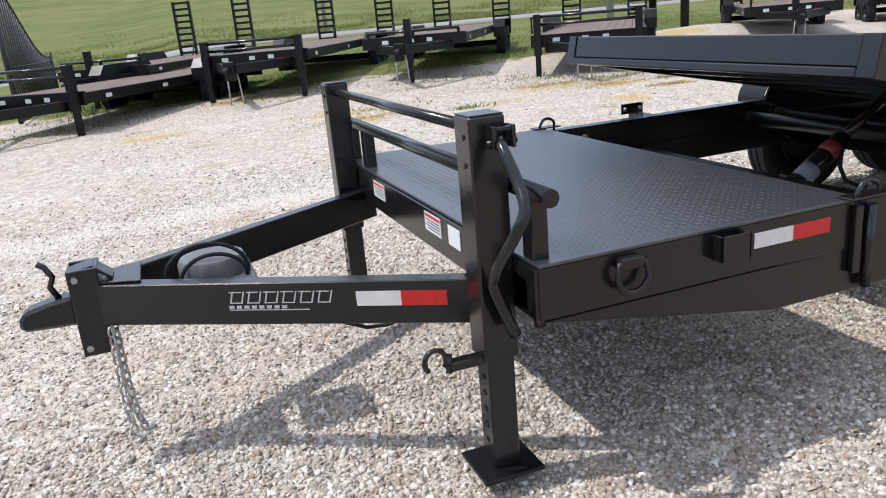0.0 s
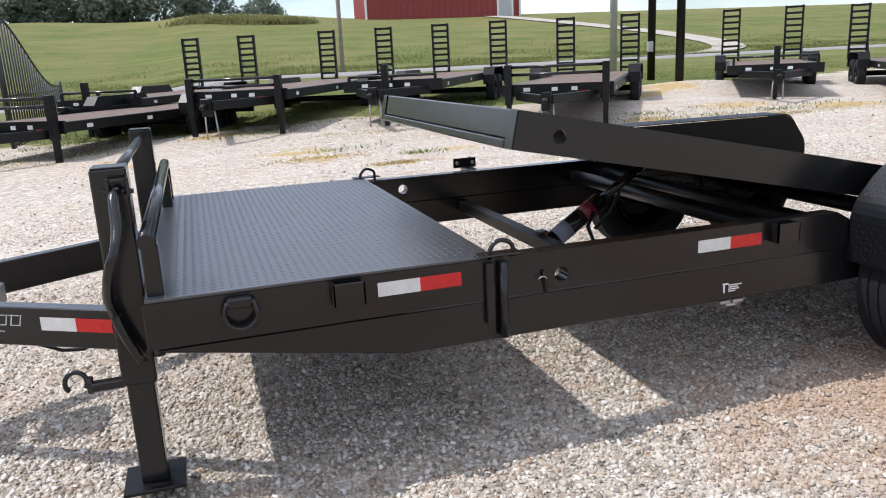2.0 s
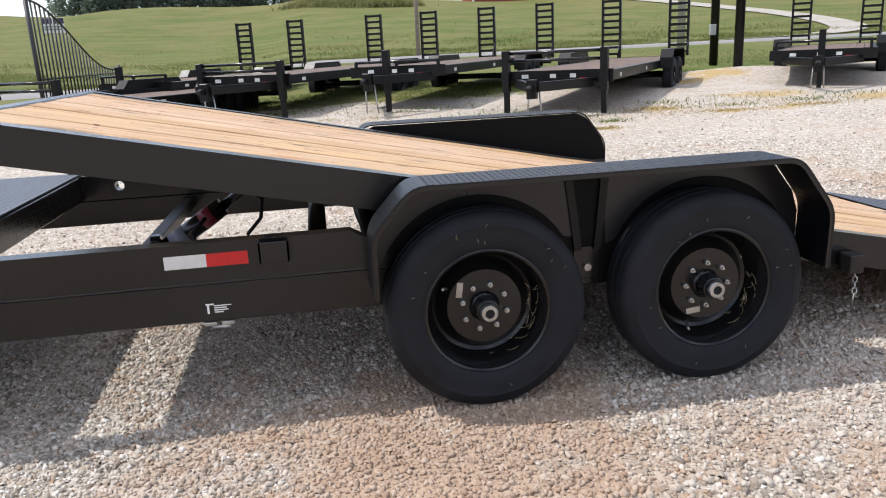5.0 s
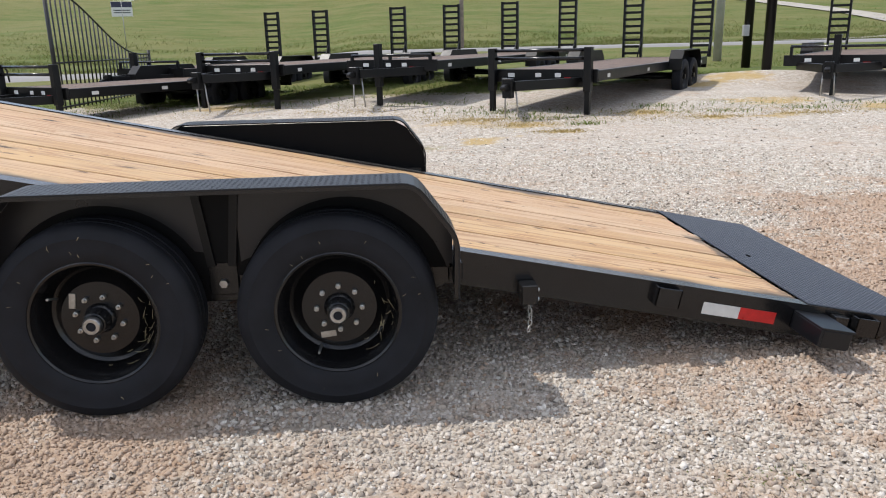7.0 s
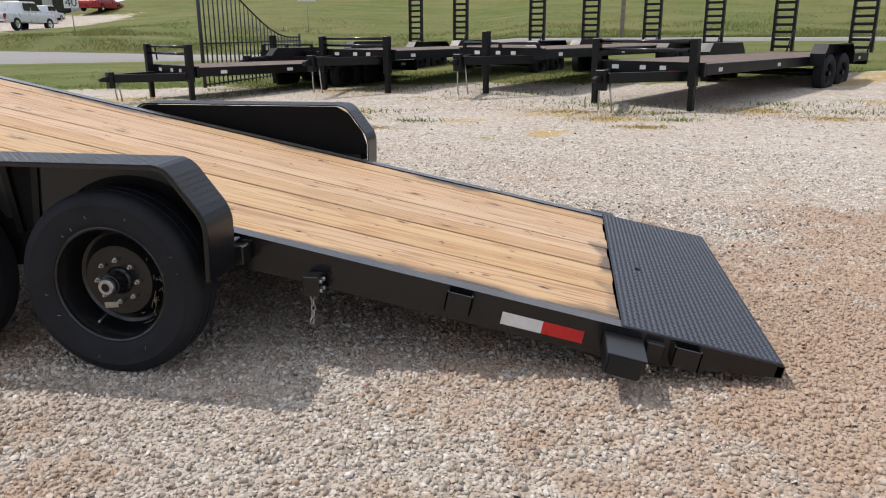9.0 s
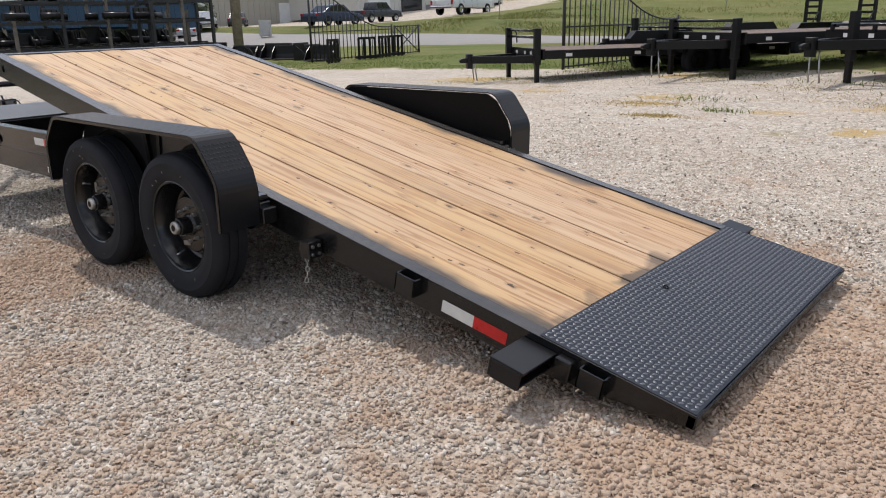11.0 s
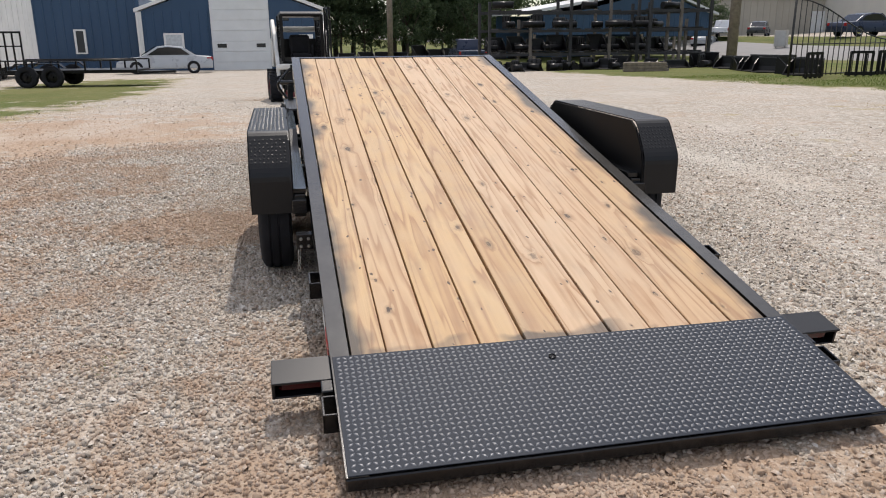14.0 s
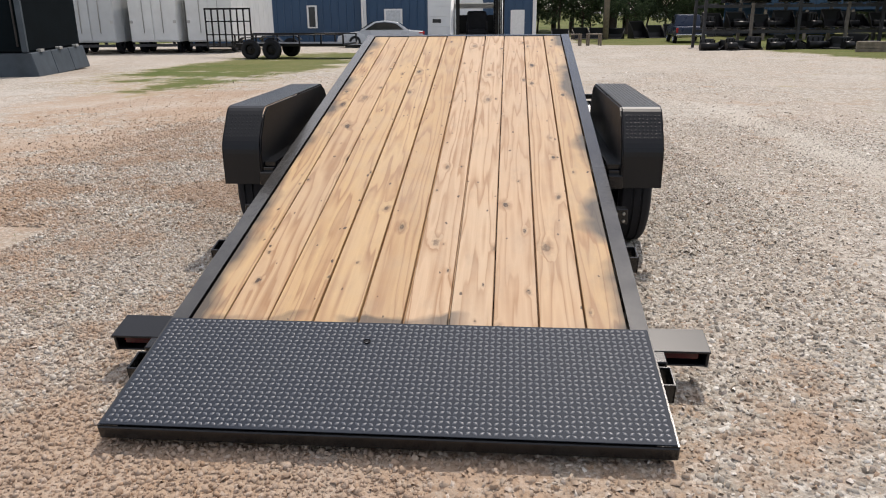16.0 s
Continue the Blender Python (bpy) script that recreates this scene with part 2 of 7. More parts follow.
    om = m.math("MAXIMUM", om, m.math("MULTIPLY", oe, spot))
    col = m.mix(om, col, (0.045, 0.043, 0.042))
    m.color(col)
    m.rough(m.math("ADD", m.math("MULTIPLY", fibre, 0.22), 0.50))
    m.bump(m.math("ADD", m.math("MULTIPLY", fibre, 0.6), m.math("MULTIPLY", rings, 0.5)), 0.0012)
    return m.m


WOOD = wood_material()


def soil(m, v, col):
    """Rusty clay that shows through the stone: scattered patches, thickest behind the trailer and along its near side."""
    geo = m.n("NewGeometry")
    near = None
    for x, y, r in ((3.1, -0.4, 2.6), (4.4, 1.4, 2.0), (0.2, -4.4, 3.4), (-1.1, -1.7, 1.6), (-4.0, -4.6, 3.0), (-9.0, -5.0, 6.0)):
        d = m.n("VectorMath")
        d.operation = "DISTANCE"
        m.l(geo.outputs["Position"], d.inputs[0])
        d.inputs[1].default_value = (x, y, 0.0)
        f = m.math("SUBTRACT", 1.0, m.math("DIVIDE", d.outputs["Value"], r))
        near = f if near is None else m.math("MAXIMUM", near, f)
    near = m.math("MULTIPLY", m.math("MAXIMUM", near, 0.0), 0.20)
    big = m.math("ADD", m.math("MULTIPLY", m.noise(v, 0.95, 8, 0.76), 0.65), m.math("MULTIPLY", m.noise(v, 6.5, 6, 0.8), 0.35))
    f = m.math("ADD", big, near)
    col = m.mix(m.ramp(f, (0.535, (0, 0, 0)), (0.64, (0.72, 0.72, 0.72))), col, (0.41, 0.255, 0.150))
    tan = m.noise(v, 0.32, 7, 0.70)
    # pale dusty wheel track past the far side of the trailer
    sep = m.n("SeparateXYZ")
    m.l(geo.outputs["Position"], sep.inputs[0])
    off = m.math("ABSOLUTE", m.math("ADD", m.math("SUBTRACT", sep.outputs["Y"], 3.85), m.math("MULTIPLY", m.math("SUBTRACT", m.noise(v, 0.7, 5, 0.7), 0.5), 1.4)))
    along = m.ramp(m.math("MULTIPLY", m.math("ADD", sep.outputs["X"], 11.0), 0.1), (0.15, (0, 0, 0)), (0.40, (1, 1, 1)), (0.95, (1, 1, 1)), (1.0, (0, 0, 0)))
    band = m.math("MULTIPLY", m.ramp(off, (0.10, (0.6, 0.6, 0.6)), (0.42, (0, 0, 0))), along)
    col = m.mix(band, col, (0.66, 0.615, 0.54))
    return m.mix(m.ramp(tan, (0.42, (0, 0, 0)), (0.64, (0.36, 0.36, 0.36))), col, (0.485, 0.39, 0.315))


def stone_material():
    m = Mat("crushed_limestone", 0.9, spec=0.2)
    g = m.n("NewGeometry")
    r = g.outputs["Random Per Island"]
    col = m.ramp(r, (0.0, (0.15, 0.13, 0.105)), (0.2, (0.40, 0.36, 0.30)), (0.42, (0.66, 0.615, 0.54)), (0.60, (0.45, 0.375, 0.285)), (0.84, (0.86, 0.83, 0.77)), (0.93, (0.42, 0.28, 0.17)), (1.0, (0.27, 0.25, 0.235)))
    v = m.coords()
    col = soil(m, v, col)
    col = m.mix(m.math("MULTIPLY", m.noise(v, 90, 3), 0.35), col, (0.30, 0.27, 0.24))
    m.color(col)
    m.bump(m.noise(v, 160, 3), 0.002)
    return m.m


STONE = stone_material()


def ground_material():
    """Gravel lot, grass verge and meadow on one sheet; the grass share comes with the mesh."""
    m = Mat("gravel_and_meadow", 0.93, spec=0.2)
    v = m.coords()
    vor = m.n("TexVoronoi", Scale=44.0)
    m.l(v, vor.inputs["Vector"])
    vor2 = m.n("TexVoronoi", Scale=19.0)
    m.l(v, vor2.inputs["Vector"])
    sepc = m.n("SeparateColor")
    m.l(vor.outputs["Color"], sepc.inputs[0])
    sepd = m.n("SeparateColor")
    m.l(vor2.outputs["Color"], sepd.inputs[0])
    stone = m.ramp(sepc.outputs[0], (0.0, (0.22, 0.195, 0.165)), (0.25, (0.44, 0.40, 0.345)), (0.55, (0.58, 0.54, 0.475)), (0.8, (0.45, 0.37, 0.285)), (0.9, (0.70, 0.67, 0.61)), (1.0, (0.33, 0.31, 0.29)))
    joint = m.ramp(vor.outputs["Distance"], (0.30, (0, 0, 0)), (0.80, (0.8, 0.8, 0.8)))
    grav = m.mix(joint, stone, (0.20, 0.175, 0.145))
    coarse = m.ramp(sepd.outputs[0], (0.0, (0.26, 0.235, 0.20)), (0.4, (0.50, 0.455, 0.39)), (0.75, (0.62, 0.585, 0.52)), (1.0, (0.42, 0.33, 0.25)))
    grav = m.mix(m.ramp(sepd.outputs[1], (0.55, (0, 0, 0)), (0.6, (0.75, 0.75, 0.75))), grav, coarse)
    # shade painted into the colour between handfuls of stone and in pits, plus fines
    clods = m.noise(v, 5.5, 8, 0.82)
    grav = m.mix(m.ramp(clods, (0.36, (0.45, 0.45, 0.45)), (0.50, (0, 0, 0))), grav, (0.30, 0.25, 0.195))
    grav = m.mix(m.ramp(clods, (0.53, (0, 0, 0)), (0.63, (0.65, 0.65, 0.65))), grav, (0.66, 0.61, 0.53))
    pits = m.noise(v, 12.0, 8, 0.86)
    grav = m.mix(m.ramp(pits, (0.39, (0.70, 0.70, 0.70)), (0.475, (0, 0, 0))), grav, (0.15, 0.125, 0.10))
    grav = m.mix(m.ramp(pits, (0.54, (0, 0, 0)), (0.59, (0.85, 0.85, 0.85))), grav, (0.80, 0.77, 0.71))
    grav = soil(m, v, grav)
    patch3 = m.noise(v, 1.7, 5, 0.7)
    grav = m.mix(m.ramp(patch3, (0.32, (0.40, 0.40, 0.40)), (0.46, (0, 0, 0))), grav, (0.36, 0.29, 0.215))
    tracks = m.noise(m.coords((0.3, 0.55, 1)), 1.0, 5, 0.65)
    grav = m.mix(m.ramp(tracks, (0.5, (0, 0, 0)), (0.68, (0.40, 0.40, 0.40))), grav, (0.60, 0.57, 0.52))
    grav = m.mix(0.16, grav, (0.40, 0.34, 0.265))
    # little tufts of dry grass and weeds
    tuft = m.n("TexVoronoi", Scale=0.95)
    m.l(v, tuft.inputs["Vector"])
    tc = m.n("SeparateColor")
    m.l(tuft.outputs["Color"], tc.inputs[0])
    tw = m.math("ADD", tuft.outputs["Distance"], m.math("MULTIPLY", m.math("SUBTRACT", m.noise(v, 9.0, 5, 0.7), 0.5), 0.9))
    tm = m.math("MULTIPLY", m.ramp(tw, (0.02, (0.6, 0.6, 0.6)), (0.26, (0, 0, 0))), m.math("GREATER_THAN", tc.outputs[0], 0.72))
    north = m.n("SeparateXYZ")
    m.l(v, north.inputs[0])
    tm = m.math("MULTIPLY", tm, m.ramp(m.math("MULTIPLY", north.outputs["Y"], 0.1), (0.42, (0, 0, 0)), (0.62, (1, 1, 1))))
    grav = m.mix(tm, grav, m.mix(tc.outputs[1], (0.34, 0.26, 0.09), (0.17, 0.18, 0.06)))
    # golden dry grass along the noses of the parked trailers
    gold = m.n("Attribute")
    gold.attribute_name = "dry"
    gd = m.math("ADD", gold.outputs["Fac"], m.math("MULTIPLY", m.math("SUBTRACT", m.noise(v, 2.6, 7, 0.75), 0.5), 1.9))
    grav = m.mix(m.ramp(gd, (0.50, (0, 0, 0)), (0.85, (0.80, 0.80, 0.80))), grav, m.mix(m.noise(v, 7.0, 5, 0.7), (0.32, 0.205, 0.055), (0.50, 0.365, 0.14)))
    # grass
    gn = m.noise(v, 0.09, 6, 0.68)
    gf = m.noise(v, 3.5, 5, 0.7)
    grass = m.ramp(gn, (0.30, (0.062, 0.100, 0.017)), (0.44, (0.082, 0.116, 0.020)), (0.54, (0.138, 0.130, 0.040)), (0.66, (0.076, 0.110, 0.019)))
    # rank dark weeds in the ditch beyond the road
    ditch = m.n("SeparateXYZ")
    m.l(v, ditch.inputs[0])
    band = m.math("ABSOLUTE", m.math("SUBTRACT", m.math("ADD", ditch.outputs["Y"], m.math("MULTIPLY", m.noise(v, 0.12, 5, 0.65), 14.0)), 56.0))
    grass = m.mix(m.math("MULTIPLY", m.ramp(m.math("MULTIPLY", band, 0.1), (0.25, (0.85, 0.85, 0.85)), (0.75, (0, 0, 0))), m.ramp(m.noise(v, 0.3, 6, 0.7), (0.40, (0.2, 0.2, 0.2)), (0.58, (1, 1, 1)))), grass, (0.058, 0.080, 0.020))
    # hay-coloured crest of the hill
    crest = m.n("SeparateXYZ")
    m.l(v, crest.inputs[0])
    hay = m.math("ADD", m.math("MULTIPLY", crest.outputs["Y"], 0.004), m.math("MULTIPLY", m.math("SUBTRACT", m.noise(v, 0.035, 5, 0.6), 0.5), 0.9))
    grass = m.mix(m.ramp(hay, (0.42, (0, 0, 0)), (0.66, (0.75, 0.75, 0.75))), grass, (0.235, 0.190, 0.080))
    grass = m.mix(m.ramp(m.noise(v, 0.5, 6, 0.75), (0.40, (0.45, 0.45, 0.45)), (0.56, (0, 0, 0))), grass, (0.085, 0.115, 0.022))
    grass = m.mix(m.ramp(m.noise(v, 1.6, 7, 0.8), (0.42, (0.35, 0.35, 0.35)), (0.52, (0, 0, 0))), grass, (0.080, 0.105, 0.022))
    grass = m.mix(m.ramp(m.noise(m.coords((0.5, 1.2, 1)), 0.20, 6, 0.75), (0.41, (0, 0, 0)), (0.60, (0.75, 0.75, 0.75))), grass, (0.185, 0.168, 0.066))
    grass = m.mix(m.ramp(gf, (0.35, (0.35, 0.35, 0.35)), (0.65, (0, 0, 0))), grass, (0.09, 0.13, 0.025))
    at = m.n("Attribute")
    at.attribute_name = "grass"
    edge = m.math("ADD", at.outputs["Fac"], m.math("MULTIPLY", m.math("SUBTRACT", m.noise(v, 0.6, 6, 0.7), 0.5), 1.1))
    mask = m.ramp(edge, (0.46, (0, 0, 0)), (0.56, (1, 1, 1)))
    dry = m.ramp(edge, (0.34, (0, 0, 0)), (0.47, (0.8, 0.8, 0.8)))
    yel = m.mix(gf, (0.19, 0.165, 0.045), (0.40, 0.32, 0.12))
    grav = m.mix(m.mix(m.ramp(gf, (0.45, (0, 0, 0)), (0.6, (1, 1, 1))), (0.0, 0.0, 0.0), dry), grav, yel)
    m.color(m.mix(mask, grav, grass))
    hgt = m.math("ADD", m.math("MULTIPLY", vor.outputs["Distance"], -0.5), m.math("ADD", m.math("MULTIPLY", vor2.outputs["Distance"], -0.6), m.math("MULTIPLY", clods, 0.8)))
    m.bump(hgt, 0.014)
    return m.m


# ---- shapes ----
def bm_new():
    return bmesh.new()


def box(bm, x0, x1, y0, y1, z0, z1, m=None, bevel=0.0):
    """An axis-parallel block in bm, with worn edges, set by the matrix m."""
    tmp = bmesh.new()
    bmesh.ops.create_cube(tmp, size=1.0)
    bmesh.ops.scale(tmp, vec=(x1 - x0, y1 - y0, z1 - z0), verts=tmp.verts)
    bmesh.ops.translate(tmp, vec=((x0 + x1) / 2, (y0 + y1) / 2, (z0 + z1) / 2), verts=tmp.verts)
    if bevel:
        bmesh.ops.bevel(tmp, geom=tmp.edges[:], offset=bevel, segments=1, affect="EDGES", profile=0.7)
    join(bm, tmp, m)
    return bm


def join(bm, tmp, m=None):
    if m is not None:
        bmesh.ops.transform(tmp, matrix=m, verts=tmp.verts)
    table = {}
    for v in tmp.verts:
        table[v] = bm.verts.new(v.co)
    for f in tmp.faces:
        nf = bm.faces.new([table[v] for v in f.verts])
        nf.smooth = f.smooth
    tmp.free()


def prism(bm, outline, a0, a1, axis="y", m=None, bevel=0.0):
    """A flat outline pushed along an axis. Outline: (x, z) for y, (y, z) for x, (x, y) for z."""
    tmp = bmesh.new()

    def at(p, a):
        return {"y": (p[0], a, p[1]), "x": (a, p[0], p[1]), "z": (p[0], p[1], a)}[axis]

    lo = [tmp.verts.new(at(p, a0)) for p in outline]
    hi = [tmp.verts.new(at(p, a1)) for p in outline]
    n = len(outline)
    tmp.faces.new(lo)
    tmp.faces.new(hi[::-1])
    for i in range(n):
        tmp.faces.new((lo[i], hi[i], hi[(i + 1) % n], lo[(i + 1) % n]))
    bmesh.ops.recalc_face_normals(tmp, faces=tmp.faces)
    if bevel:
        bmesh.ops.bevel(tmp, geom=tmp.edges[:], offset=bevel, segments=1, affect="EDGES", profile=0.7)
    join(bm, tmp, m)
    return bm


def holed(bm, x0, x1, z0, z1, hx, hz, r, y0, y1, m=None):
    """A flat bar from y0 to y1 with one round hole through it, made of two halves that meet at the hole."""
    left = [(hx - r * math.sin(a), hz + r * math.cos(a)) for a in np.linspace(0, math.pi, 13)]
    prism(bm, [(x0, z0), (x0, z1), (hx, z1)] + left + [(hx, z0)], y0, y1, "y", m)
    right = [(hx + r * math.sin(a), hz - r * math.cos(a)) for a in np.linspace(0, math.pi, 13)]
    prism(bm, [(x1, z1), (x1, z0), (hx, z0)] + right + [(hx, z1)], y0, y1, "y", m)
    return bm


def bend(path, i, r, n=5):
    """The corner i of a path of (x, z), rounded like folded plate."""
    p, a, b = Vector(path[i]), Vector(path[i - 1]), Vector(path[i + 1])
    u, v = (a - p).normalized(), (b - p).normalized()
    p0, p1 = p + u * r, p + v * r
    return [tuple(p0.lerp(p, t).lerp(p.lerp(p1, t), t)) for t in np.linspace(0, 1, n)]


def rod(bm, points, r, sides=10, m=None, closed=False):
    """A round bar along a polyline, with flat ends."""
    pts = [Vector(p) for p in points]
    tmp = bmesh.new()
    rings = []
    up = None
    n = len(pts)
    for i, p in enumerate(pts):
        if closed:
            d = pts[(i + 1) % n] - pts[i - 1]
        else:
            d = pts[min(i + 1, n - 1)] - pts[max(i - 1, 0)]
        d.normalize()
        if up is None:
            up = d.orthogonal().normalized()
        up = (up - d * up.dot(d)).normalized()
        side = d.cross(up)
        rings.append([tmp.verts.new(p + (up * math.cos(2 * math.pi * k / sides) + side * math.sin(2 * math.pi * k / sides)) * r) for k in range(sides)])
    last = n if closed else n - 1
    for i in range(last):
        a, b = rings[i], rings[(i + 1) % n]
        for k in range(sides):
            f = tmp.faces.new((a[k], a[(k + 1) % sides], b[(k + 1) % sides], b[k]))
            f.smooth = True
    if not closed:
        tmp.faces.new(rings[0][::-1])
        tmp.faces.new(rings[-1])
    bmesh.ops.recalc_face_normals(tmp, faces=tmp.faces)
    join(bm, tmp, m)
    return bm


def lathe(bm, profile, sides=40, m=None):
    """A turned body: profile of (radius, y), spun about the y axis."""
    tmp = bmesh.new()
    rings = []
    for r, y in profile:
        if r < 1e-6:
            rings.append([tmp.verts.new((0, y, 0))])
        else:
            rings.append([tmp.verts.new((r * math.cos(2 * math.pi * k / sides), y, r * math.sin(2 * math.pi * k / sides))) for k in range(sides)])
    for a, b in zip(rings, rings[1:]):
        for k in range(sides):
            q = (k + 1) % sides
            if len(a) == 1:
                f = tmp.faces.new((a[0], b[k], b[q]))
            elif len(b) == 1:
                f = tmp.faces.new((a[k], a[q], b[0]))
            else:
                f = tmp.faces.new((a[k], a[q], b[q], b[k]))
            f.smooth = True
    bmesh.ops.recalc_face_normals(tmp, faces=tmp.faces)
    for e in tmp.edges:
        if len(e.link_faces) == 2 and e.calc_face_angle(0) > radians(38):
            e.smooth = False
    table = {}
    if m is not None:
        bmesh.ops.transform(tmp, matrix=m, verts=tmp.verts)
    for v in tmp.verts:
        table[v] = bm.verts.new(v.co)
    for f in tmp.faces:
        bm.faces.new([table[v] for v in f.verts]).smooth = True
    for e in tmp.edges:
        if not e.smooth:
            ne = bm.edges.get((table[e.verts[0]], table[e.verts[1]]))
            if ne:
                ne.smooth = False
    tmp.free()
    return bm


def mesh_of(name, bm, material):
    me = bpy.data.meshes.new(name)
    bm.normal_update()
    bm.to_mesh(me)
    bm.free()
    for mm in material if isinstance(material, (list, tuple)) else (material,):
        me.materials.append(mm)
    return me


def part(name, bm, material, parent=None, label="", m=None):
    """Links a bmesh (or a mesh) as one mesh object under a thing or a part."""
    me = bm if isinstance(bm, bpy.types.Mesh) else mesh_of(name, bm, material)
    ob = new(name, me)
    if m is not None:
        ob.matrix_basis = m
    if parent is not None:
        ob.parent = parent
    if label:
        ob["label"] = label
    return ob


def thing(name, label, category, m=None, group="", kind=""):
    ob = new(name)
    ob.empty_display_size = 0.2
    if m is not None:
        ob.matrix_basis = m
    return tagged(ob, label, category, group, kind)


def pydata(name, verts, faces, material, smooth=False):
    me = bpy.data.meshes.new(name)
    me.from_pydata([tuple(v) for v in verts] if not isinstance(verts, np.ndarray) else verts.tolist(), [], faces if isinstance(faces, list) else faces.tolist())
    me.materials.append(material)
    if smooth:
        me.polygons.foreach_set("use_smooth", [True] * len(me.polygons))
    me.update()
    return me


def treads(name, x0, x1, y0, y1, material, m=None, pitch=0.0285, size=0.0135, rise=0.0013, smooth=True):
    """Raised lozenges of tread plate on the plane z = 0, alternating in direction."""
    nx, ny = int((x1 - x0) / pitch), int((y1 - y0) / pitch)
    verts, faces = [], []
    for i in range(nx):
        for j in range(ny):
            cx, cy = x0 + (i + 0.5) * (x1 - x0) / nx, y0 + (j + 0.5) * (y1 - y0) / ny
            a = math.radians(45 if (i + j) % 2 else -45)
            c, s = math.cos(a), math.sin(a)
            k = len(verts)
            w = size * 0.56
            for f, lz in ((1.0, 0.0), (0.70, rise * 0.75), (0.34, rise)):
                for lx, ly in ((-size, 0), (0, -w), (size, 0), (0, w)):
                    lx, ly = lx * f, ly * f
                    verts.append((cx + lx * c - ly * s, cy + lx * s + ly * c, lz))
            faces += [(k + r + q, k + r + (q + 1) % 4, k + r + 4 + (q + 1) % 4, k + r + 4 + q) for r in (0, 4) for q in range(4)] + [(k + 8, k + 9, k + 10, k + 11)]
    if m is not None:
        verts = [tuple(m @ Vector(v)) for v in verts]
    return pydata(name, verts, faces, material, smooth)


def smooth01(x):
    x = np.clip(x, 0, 1)
    return x * x * (3 - 2 * x)


def ground_z(x, y):
    """Height of the land: level at the trailer, falling to the west, rising over the road to a hill."""
    x, y = np.asarray(x, float), np.asarray(y, float)
    west = -0.0205 * np.clip(-x - 1, 0, 58)
    north = 0.033 * np.clip(y - 10, 0, 28) * (0.25 + 0.75 * smooth01((x + 9) / 8))
    hill = 9.6 * smooth01((y - 46) / 118) * smooth01((x + 110) / 90) 
    hill = hill + (1.72 * smooth01((y - 43) / 8) + 0.9 * smooth01((y - 70) / 12) * smooth01((-x - 62) / 14)) * smooth01((-x - 12) / 30)
    hill = hill + 1.7 * smooth01((y - 100) / 60) * (1 - smooth01((x - 5) / 30)) * smooth01((x + 110) / 60)
    hill = hill + 5.0 * smooth01((y - 85) / 45) * smooth01((x + 85) / 25) * (1 - smooth01((x + 70) / 28))
    heap = 0.24 * np.exp(-(((x - 10.6) / 2.6) ** 2 + ((y - 16.3) / 1.3) ** 2))
    return west + north + hill + heap


def gz(x, y):
    return float(ground_z(x, y))


# ---- ground ----
def axis_steps(a, b, fine):
    near = np.arange(-26, 26.01, fine)
    left, right = [], []
    x, d = -26.0, fine
    while x > a:
        d *= 1.16
        x -= d
        left.append(x)
    x, d = 26.0, fine
    while x < b:
        d *= 1.16
        x += d
        right.append(x)
    return np.array(left[::-1] + near.tolist() + right)


